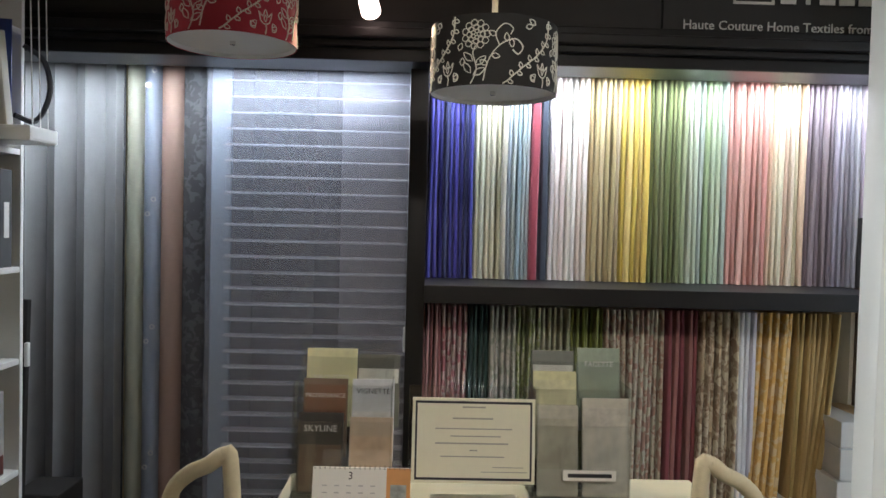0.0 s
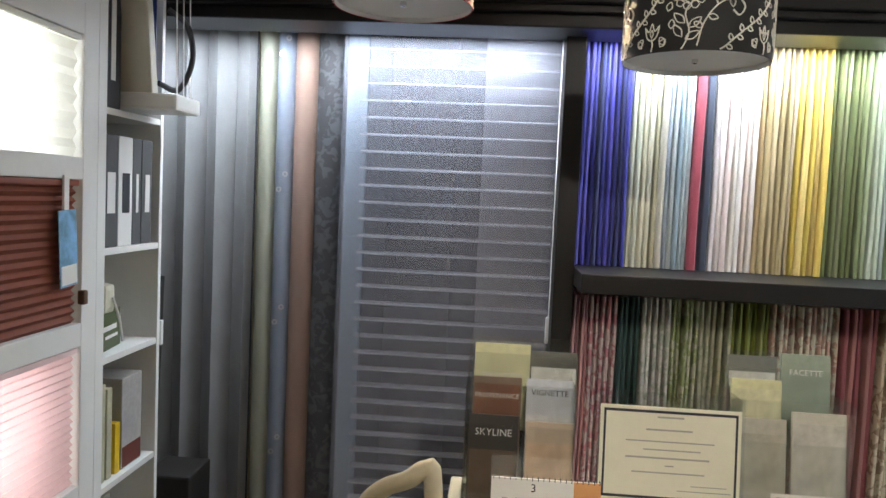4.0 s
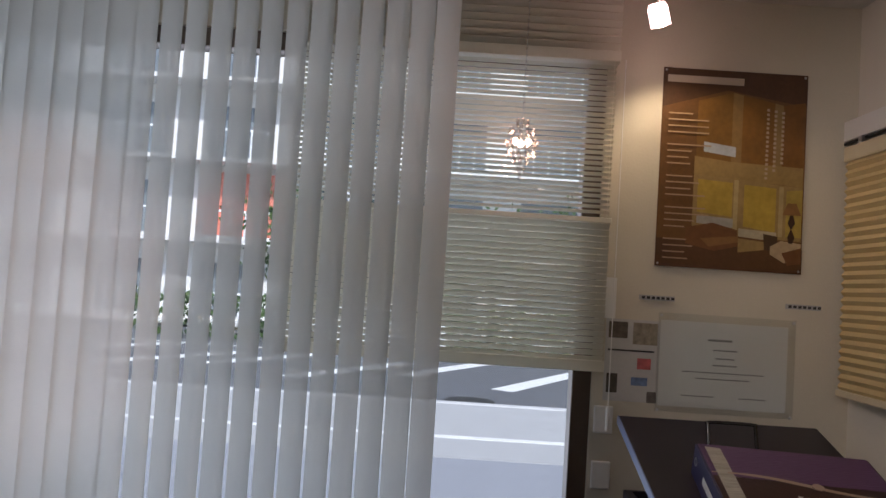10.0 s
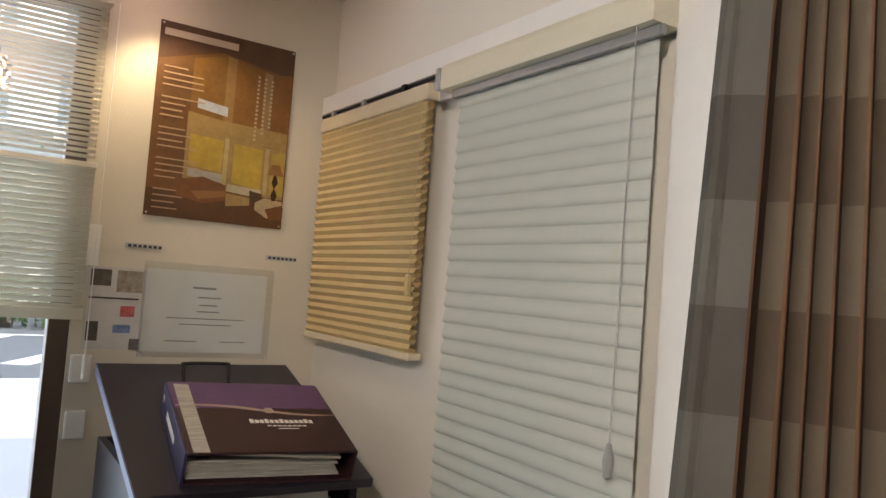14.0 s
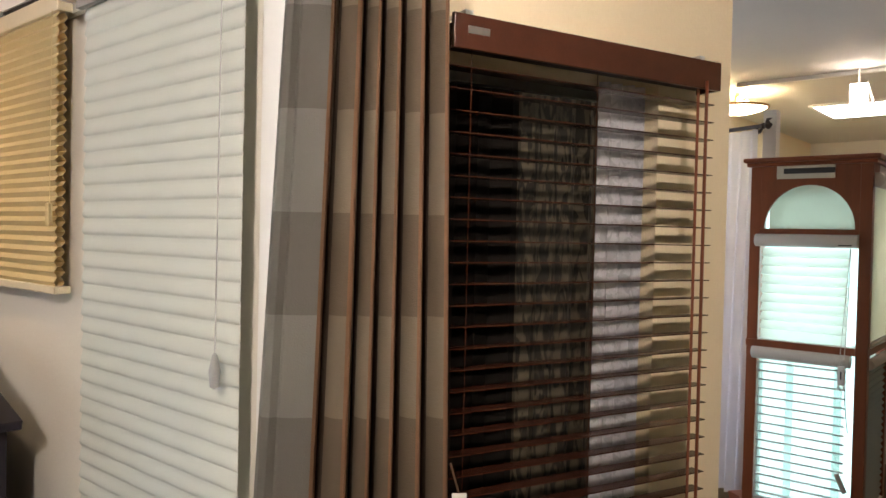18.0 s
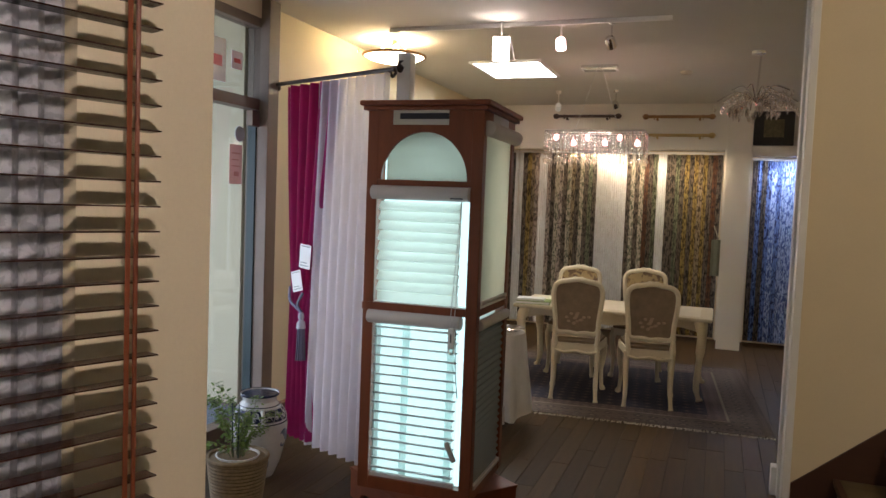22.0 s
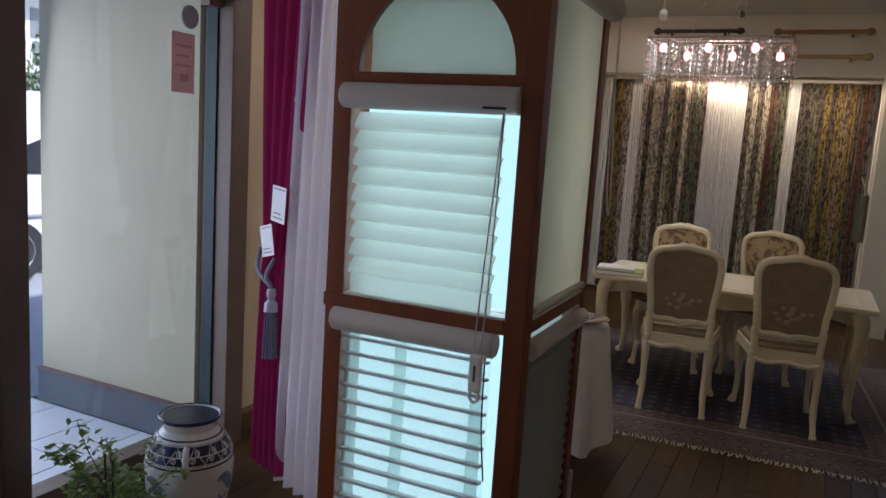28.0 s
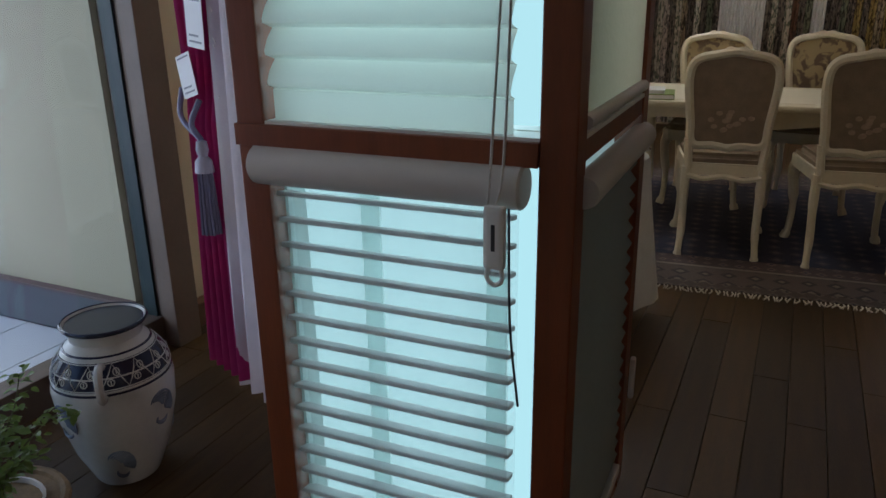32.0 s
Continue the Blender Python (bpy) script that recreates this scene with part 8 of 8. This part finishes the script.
for k in range(5):
    part("slat", box(-0.14, 0.14, -0.045 + 0.02 * k, -0.035 + 0.02 * k, -0.018, -0.012), mat("grey_slat", (0.3, 0.3, 0.28), 0.5), vt)
o = solid("smoke_detector", lathe([(0.001, -0.03), (0.04, -0.028), (0.055, -0.012), (0.055, -0.001)], 20), mat("ivory_cap", (0.55, 0.5, 0.4), 0.5), "round ivory smoke detector on the ceiling", "detector", (-0.45, -8.3, H))
spot((0.915, -9.3, 2.66), (1.2, -10.5, 2.0), "small white spotlight near the far wall, lit reddish", glow("rose_bulb", (1.0, 0.45, 0.4), 12), energy=2, color=PINK)
spot((0.3, -9.3, 2.68), (0.2, -10.5, 2.0), "small chrome spotlight near the far wall", CHROME, CHROME, 0)

# rods on the far wall
for x0, x1, z, c, d in ((1.12, 0.43, 2.69, (0.05, 0.025, 0.015), "dark wooden"), (0.05, -0.63, 2.68, (0.3, 0.16, 0.06), "mid brown wooden"), (0.04, -0.64, 2.465, (0.5, 0.36, 0.14), "golden wooden")):
    o = thing("sample_rod", d + " curtain rod sample fixed to the wall", "curtain rod", ((x0 + x1) / 2, -10.33, z), group="rod samples")
    m = mat("rod_wood", c, 0.4, var=0.15)
    h = (x0 - x1) / 2
    part("bar", tube([(-h, 0, 0), (h, 0, 0)], 0.018, 10), m, o)
    for s in (-1, 1):
        part("finial", tube([(s * h, 0, 0), (s * (h + 0.02), 0, 0), (s * (h + 0.05), 0, 0), (s * (h + 0.07), 0, 0)], [0.022, 0.034, 0.03, 0.005], 10), m, o, smooth=True)
        part("bracket", tube([(s * h * 0.7, 0, -0.03), (s * h * 0.7, -0.07, -0.03)], 0.015, 8), m, o)
        part("ring", moved(lathe([(0.026, -0.004), (0.032, -0.004), (0.032, 0.004), (0.026, 0.004), (0.026, -0.004)], 14), pose(s * h * 0.8, 0, -0.006, 0, 90)), m, o)
for x, w, c, d in ((-1.32, 0.42, (0.02, 0.018, 0.016), "dark framed picture above the recess"), (-1.8, 0.42, (0.2, 0.05, 0.02), "red-brown framed picture above the recess")):
    o = thing("framed_picture", d, "picture", (x, -10.39, 2.36))
    part("frame", box(-w / 2, w / 2, 0, 0.03, 0, 0.38, bevel=0.006), mat("picture_frame", c, 0.4, var=0.1), o)
    part("picture", box(-w / 4, w / 4, 0.03, 0.034, 0.09, 0.29), mat("picture_print", (0.12, 0.1, 0.05), 0.5, var=0.5, scale=20), o)

# curtains in the far recesses
rr = random.Random(40)
PRN = {k: flower_cloth("printed_curtain_" + k, a, b, 26, (1.6, 1.6, 0.7)) for k, (a, b) in dict(brown=((0.34, 0.27, 0.17), (0.04, 0.03, 0.02)), gold=((0.36, 0.26, 0.08), (0.06, 0.04, 0.015)), green=((0.2, 0.22, 0.14), (0.03, 0.035, 0.02)), dark=((0.16, 0.13, 0.1), (0.015, 0.013, 0.011)), pink=((0.48, 0.4, 0.34), (0.1, 0.085, 0.075)), rust=((0.15, 0.065, 0.033), (0.05, 0.025, 0.02)), blue=((0.42, 0.52, 0.7), (0.05, 0.09, 0.26)), navy=((0.16, 0.25, 0.5), (0.012, 0.018, 0.07)), white=((0.7, 0.71, 0.7), (0.64, 0.64, 0.61)), beige=((0.52, 0.46, 0.36), (0.1, 0.12, 0.08))).items()}
COLN = dict(brown="brown printed", gold="gold printed", green="green printed", dark="dark floral", pink="dusty pink printed", rust="rust printed", blue="blue floral", navy="navy floral", white="white sheer", beige="beige printed")
runs = [(1.83, -0.8, 2.3, "green dark white white dark gold brown pink white white pink dark beige pink dark beige brown dark beige dark green dark white white white white white white white dark beige dark beige rust dark green white white dark dark green dark gold dark gold brown gold dark rust dark".split()), (-1.14, -2.58, 2.24, "dark navy dark navy blue navy blue blue blue blue navy green white green beige white green beige dark beige green white beige brown dark navy blue".split())]
for xa, xb, zt, seq in runs:
    w = (xa - xb) / len(seq)
    for i, k in enumerate(seq):
        xc = xa - w * (i + 0.5)
        o = thing("curtain_sample", COLN[k] + " curtain sample hanging to the floor in the recess", "curtain", (xc, -10.68 + rr.uniform(-0.006, 0.006), 0), group="curtain samples in the recess")
        part("drape", ribbon(wave(-w * 0.52, 0, w * 0.54, 0, 2, 0.012, per=6, seed=i, uneven=0.5), 0.08, zt - 0.03 + rr.uniform(-0.01, 0), rows=1), PRN[k], o, smooth=True)
for xa, xb, zt in ((1.85, -0.82, 2.27), (-1.12, -2.6, 2.21)):
    solid("curtain_rail", box(xb, xa, -10.71, -10.66, zt, zt + 0.025), WHITEP, "white curtain rail in the recess", "curtain rail")
o = thing("tieback_sample", "grey-green tieback sample hanging on the pillar", "tieback", (-0.78, -10.36, 0.85))
part("cloth", ribbon([(-0.05, 0), (-0.02, 0.03), (0.02, 0.02), (0.05, 0.04)], 0, 0.42, rows=2), cloth((0.16, 0.17, 0.12), 0.05, 0.8, "tieback"), o, smooth=True)
part("cord", tube(spline([(-0.03, 0.02, 0.42), (0.0, 0.03, 0.5), (0.03, 0.0, 0.58)], 4), 0.006, 6), cloth((0.4, 0.38, 0.3), 0.05, 0.8, "cord"), o)

# small stand with a white cloth behind the tower
st = thing("draped_stand", "small stand covered with a hanging white cloth", "stand", (0.62, -6.22, 0))
part("pedestal", tube([(0, 0, 0), (0, 0, 0.66)], 0.03, 10), IV, st)
bm = bmesh.new()
rings = []
for z, r in ((0.68, 0.0), (0.682, 0.19), (0.66, 0.2), (0.5, 0.215), (0.3, 0.235), (0.12, 0.25)):
    rings.append([bm.verts.new(((r + (0.02 * (0.68 - z) / 0.4) * math.sin(9 * a)) * math.cos(a), (r + (0.02 * (0.68 - z) / 0.4) * math.sin(9 * a)) * math.sin(a), z + (0.03 * math.cos(4 * a) if z < 0.2 else 0))) for a in np.linspace(0, 6.2832, 49)[:-1]])
for a, b in zip(rings, rings[1:]):
    for k in range(48):
        bm.faces.new((a[k], a[(k + 1) % 48], b[(k + 1) % 48], b[k]))
bmesh.ops.remove_doubles(bm, verts=bm.verts, dist=1e-5)
part("cloth", bm, cloth((0.74, 0.73, 0.7), 0.25, 0.7, "white_linen"), st, "white hanging cloth", True)
o = solid("silver_dish", lathe([(0.001, 0), (0.05, 0.005), (0.1, 0.03), (0.105, 0.032), (0.1, 0.036), (0.001, 0.012)], 24), CHROME, "small chrome dish on the cloth", "dish", (0.52, -6.18, 0.69), smooth=True)

# ---- stairs beside the passage ----
stt = thing("staircase", "wooden stair with olive brown treads, dark nosings and a mahogany skirting", "stairs", (-1.455, -5.53, 0), kind="structure")
RISER = mat("grey_riser", (0.2, 0.175, 0.125), 0.6, var=0.15)
TREAD = mat("olive_tread", (0.13, 0.095, 0.045), 0.5, var=0.25, scale=4, bump=0.1, stretch=(1, 6, 1))
SKIRT = mat("mahogany_skirting", (0.06, 0.022, 0.009), 0.5, var=0.2, scale=3, stretch=(1, 1, 6))
for k in range(7):
    x, z = -0.229 * k, 0.19 * (k + 1)
    part("tread", box(x - 0.26, x - 0.03, 0.018, 0.9, z - 0.03, z, bevel=0.004), TREAD, stt)
    part("nosing", box(x - 0.029, x + 0.005, 0.018, 0.902, z - 0.034, z + 0.002, bevel=0.005), SKIRT, stt)
    part("riser", box(x - 0.04, x - 0.02, 0.018, 0.89, z - 0.19, z - 0.034), RISER, stt)
bm = bmesh.new()
f = bm.faces.new([bm.verts.new((x, 0.0, z)) for x, z in ((0.205, 0.0), (0.205, 0.13), (-1.58, 1.61), (-1.58, 1.25), (-0.05, 0.0))])
e = bmesh.ops.extrude_face_region(bm, geom=[f])
bmesh.ops.translate(bm, vec=(0, 0.016, 0), verts=[v for v in e["geom"] if isinstance(v, bmesh.types.BMVert)])
part("skirting", bm, SKIRT, stt)

# ---- street ----
WHITECAR = mat("white_car_paint", (0.75, 0.76, 0.78), 0.2, var=0.02)
TYRE = mat("tyre_rubber", (0.015, 0.015, 0.016), 0.8)
DARKG = mat("dark_car_glass", (0.02, 0.025, 0.03), 0.08)


def vehicle(name, label, at, rz, length, width, height, side, paint, wins, axles):
    """side: outline (along, up); wins: window outlines on the flank; axles: wheel places along."""
    o = thing(name, label, "car", at, rz)
    bm = bmesh.new()
    n = len(side)
    L = [bm.verts.new((-width / 2 + (0.1 if z > 1.0 else 0.02), x, z)) for x, z in side]
    R = [bm.verts.new((width / 2 - (0.1 if z > 1.0 else 0.02), x, z)) for x, z in side]
    bm.faces.new(L)
    bm.faces.new(R[::-1])
    for i in range(n):
        bm.faces.new((L[i], L[(i + 1) % n], R[(i + 1) % n], R[i]))
    bmesh.ops.triangulate(bm, faces=[f for f in bm.faces if len(f.verts) > 4])
    part("body", bm, paint, o)
    for s in (-1, 1):
        for w in wins:
            bm = bmesh.new()
            bm.faces.new([bm.verts.new((s * (width / 2 + 0.004 - (0.1 * min(1, max(0, z - 1.0) / 0.12) if z > 1.0 else 0.02)), x, z)) for x, z in w])
            part("side_window", bm, DARKG, o)
        for a in axles:
            wh = part("wheel", moved(lathe([(0.14, -0.08), (0.27, -0.085), (0.29, -0.06), (0.29, 0.06), (0.27, 0.085), (0.14, 0.08)], 24), pose(s * (width / 2 - 0.09), a, 0.29, 0, 90)), TYRE, o)
            part("rim", moved(lathe([(0.001, -0.03), (0.15, -0.07), (0.17, -0.08), (0.17, 0.08), (0.15, 0.07), (0.001, 0.03)], 18), pose(s * (width / 2 - 0.085), a, 0.29, 0, 90)), STEEL, wh)
        part("mirror", moved(box(-0.05, 0.05, -0.04, 0.04, -0.09, 0.09, bevel=0.02), pose(s * (width / 2 + 0.06), side[0][0] - 0.35, 1.05)), INK, o)
        part("door_handle", box(s * width / 2 - 0.01, s * width / 2 + 0.012, -0.25, -0.13, 0.95, 0.98), INK, o)
        part("headlight", moved(box(-0.1, 0.1, -0.02, 0.02, -0.07, 0.07, bevel=0.015), pose(s * (width / 2 - 0.15), side[0][0] + 0.005, 0.7)), WHITEP, o)
        part("stripe", box(s * width / 2 - 0.015, s * width / 2 + 0.002 * s + 0.003, -1.3, 1.2, 0.62, 0.64), mat("grey_stripe", (0.35, 0.36, 0.38), 0.4), o)
    part("bumper", box(-width / 2 + 0.03, width / 2 - 0.03, side[0][0] - 0.05, side[0][0] + 0.06, 0.28, 0.5, bevel=0.03), paint, o)
    return o


vehicle("van", "white compact van parked on the forecourt", (6.85, -8.3, -0.05), 0, 3.3, 1.45, 1.85, [(1.62, 0.3), (1.6, 0.75), (1.35, 0.98), (1.0, 1.62), (0.8, 1.78), (-1.5, 1.82), (-1.65, 1.6), (-1.68, 0.3)], WHITECAR, [[(1.18, 1.02), (0.93, 1.55), (0.35, 1.58), (0.35, 1.02)], [(0.25, 1.02), (0.25, 1.58), (-0.7, 1.6), (-0.7, 1.02)], [(-0.8, 1.02), (-0.8, 1.6), (-1.45, 1.6), (-1.5, 1.02)]], (1.12, -1.1))
vehicle("car", "white saloon car parked across the street", (19.6, 2.2, -0.16), 0, 4.2, 1.65, 1.4, [(2.1, 0.3), (2.05, 0.7), (1.2, 0.86), (0.6, 1.32), (-0.7, 1.36), (-1.4, 0.95), (-2.05, 0.9), (-2.1, 0.3)], WHITECAR, [[(1.0, 0.92), (0.55, 1.26), (-0.05, 1.29), (-0.05, 0.92)], [(-0.12, 0.92), (-0.12, 1.29), (-0.7, 1.3), (-1.1, 0.94)]], (1.35, -1.3))
o = thing("road_post", "orange flexible road post", "post", (19.9, 0.95, -0.16))
part("post", tube([(0, 0, 0), (0, 0, 0.8)], 0.05, 10), mat("orange_plastic", (0.65, 0.12, 0.06), 0.5), o)
part("foot", lathe([(0.12, 0), (0.12, 0.03), (0.05, 0.05)], 12), INK, o)
solid("manhole_cover", lathe([(0.001, 0), (0.42, 0), (0.42, 0.008), (0.001, 0.01)], 28), mat("cast_iron", (0.05, 0.05, 0.05), 0.6, 0.4, bump=0.5), "round iron manhole cover in the street", "manhole", (12.5, -0.3, -0.16))

BRK = mat("pale_facade", (0.68, 0.67, 0.65), 0.8, var=0.08)
def building(at, w, h, storeys, label, rz=0, bays=7):
    o = thing("building", label, "building", at, rz)
    part("wall", box(0, 8, -w / 2, w / 2, 0, h), BRK, o)
    part("roof", box(-0.2, 8.2, -w / 2 - 0.2, w / 2 + 0.2, h, h + 0.4), mat("roof_edge", (0.3, 0.3, 0.3), 0.8), o)
    st = h / storeys
    wm = mat("far_window", (0.16, 0.18, 0.2), 0.2)
    for s in range(storeys):
        part("balcony", box(-1.1, 0, -w / 2 + 0.5, w / 2 - 0.5, s * st + 0.1, s * st + 0.25), BRK, o)
        rail = bmesh.new()
        box(-1.1, -1.05, -w / 2 + 0.5, w / 2 - 0.5, s * st + 1.15, s * st + 1.22, rail)
        for k in range(int(w / 0.5)):
            y = -w / 2 + 0.5 + k * 0.5
            if y < w / 2 - 0.5:
                box(-1.1, -1.06, y, y + 0.05, s * st + 0.25, s * st + 1.15, rail)
        part("railing", rail, WHITECAR, o)
        for b in range(bays):
            y = -w / 2 + (b + 0.5) * w / bays
            part("window", box(-0.03, 0.02, y - w / bays * 0.32, y + w / bays * 0.32, s * st + 0.4, s * st + st * 0.8), wm, o)
    return o


building((26, 4, -0.16), 26, 11, 4, "pale apartment house with railed balconies across the street")
building((25, -22, -0.16), 20, 9, 3, "pale building with railed decks beyond the street", bays=5)
# outdoor stair in front of the far house
o = thing("outdoor_stair", "white steel outdoor stair across the street", "stairs", (24, 1.0, -0.16))
part("stringer", moved(box(-0.05, 0.05, -3.2, 3.2, -0.12, 0.12), pose(0, 0, 3.0, 32)), WHITECAR, o)
for k in range(14):
    part("tread", box(-0.6, 0.6, -2.7 + 0.4 * k, -2.4 + 0.4 * k, 1.35 + 0.25 * k, 1.4 + 0.25 * k), WHITECAR, o)
part("handrail", moved(box(-0.03, 0.03, -3.2, 3.2, -0.03, 0.03), pose(0, 0, 4.0, 32)), WHITECAR, o)
FOL = mat("tree_leaf", (0.06, 0.11, 0.03), 0.6, var=0.4, scale=3, trans=0.2)
BARK = mat("bark", (0.08, 0.06, 0.045), 0.9, bump=0.6)


def tree(at, h, seed):
    o = thing("tree", "leafy green street tree", "tree", at, group="street trees")
    r2 = random.Random(seed)
    part("trunk", tube([(0, 0, 0), (0.05, 0.03, h * 0.3), (0.0, 0.1, h * 0.55)], [0.16, 0.12, 0.07], 8), BARK, o)
    bm = bmesh.new()
    for k in range(7):
        a = k * 0.9
        e = (r2.uniform(0.6, 1.3) * math.cos(a), r2.uniform(0.6, 1.3) * math.sin(a), h * r2.uniform(0.55, 0.9))
        part("limb", tube([(0, 0.05, h * 0.4), e], [0.06, 0.02], 6), BARK, o)
        for j in range(110):
            c = Vector(e) + Vector((r2.gauss(0, 0.5), r2.gauss(0, 0.55), r2.gauss(0, 0.42)))
            q = Euler((r2.uniform(0, 6), r2.uniform(0, 6), r2.uniform(0, 6))).to_matrix()
            s = r2.uniform(0.07, 0.15)
            bm.faces.new([bm.verts.new(c + q @ Vector(p) * s) for p in ((-1, 0, 0), (0, -0.5, 0.1), (1, 0, 0), (0, 0.5, 0.1))])
    part("crown", bm, FOL, o)


for i, (x, y, h) in enumerate(((21.5, -1.2, 4.2), (21.8, 1.2, 4.0), (21.5, 4.5, 4.5), (21.6, -4.2, 4.4), (20.5, -14, 5.0), (20, -18, 4.5))):
    tree((x, y, -0.16), h, 50 + i)
hd = thing("hedge", "trimmed green hedge across the street", "hedge", (21.0, 0, -0.16), kind="stuff")
bm = bmesh.new()
rr = random.Random(14)
for k in range(2600):
    c = Vector((rr.uniform(-0.5, 0.5), rr.uniform(-9, 9), rr.uniform(0.1, 1.3)))
    q = Euler((rr.uniform(0, 6), rr.uniform(0, 6), rr.uniform(0, 6))).to_matrix()
    bm.faces.new([bm.verts.new(c + q @ Vector(p) * 0.11) for p in ((-1, 0, 0), (0, -0.6, 0.1), (1, 0, 0), (0, 0.6, 0.1))])
part("foliage", bm, FOL, hd)
o = thing("shop_sign_post", "red hanging sign on a dark post across the street", "sign", (17.5, -17.6, -0.16))
part("post", tube([(0, 0, 0), (0, 0, 4.6)], 0.08, 8), INK, o)
part("sign_box", box(-0.2, 0.2, -0.9, -0.1, 2.9, 4.0, bevel=0.03), mat("red_sign", (0.6, 0.05, 0.04), 0.4, emit=0.3), o)
part("sign_mark", box(-0.21, -0.2, -0.65, -0.35, 3.2, 3.7), WHITECAR, o)
o = thing("billboard", "red and white panel on the far facade", "sign", (26.005, 7.5, 3.0))
part("panel", box(-0.1, 0.0, -1.5, 1.5, 0, 2.2), mat("coral_panel", (0.62, 0.2, 0.14), 0.5), o)
part("white_band", box(-0.1, 0.0, -1.5, 1.5, -0.35, 0.0), WHITECAR, o)

# ---- floor planks ----
rr = random.Random(77)
PW, PL = 0.112, 1.2
pm = {}
far = bmesh.new()
for i in range(46):
    x = -3.05 + i * PW
    y = -11.05 - rr.uniform(0, PL)
    while y < 3.7:
        y0, y1 = max(y, -11.05), min(y + PL, 3.7)
        if y1 - y0 > 0.02:
            if -1.2 < x < 2.02 and y0 > -7.6 and y1 < -2.7 and abs((y1 - y0) - PL) < 1e-6:
                if "p" not in pm:
                    pm["p"] = to_mesh("plank", box(0.001, PW - 0.0015, 0.001, PL - 0.0015, -0.012, 0.0, bevel=0.0015), PLANK)
                o = new("plank", pm["p"])
                o.parent, o.location = floor, (x, y0, -0.0004 * rr.random())
            else:
                box(x + 0.001, x + PW - 0.0015, y0 + 0.001, y1 - 0.0015, -0.012, -0.0004, far)
        y += PL
o = part("plank_field", far, PLANK, floor)
o["kind"] = "stuff"
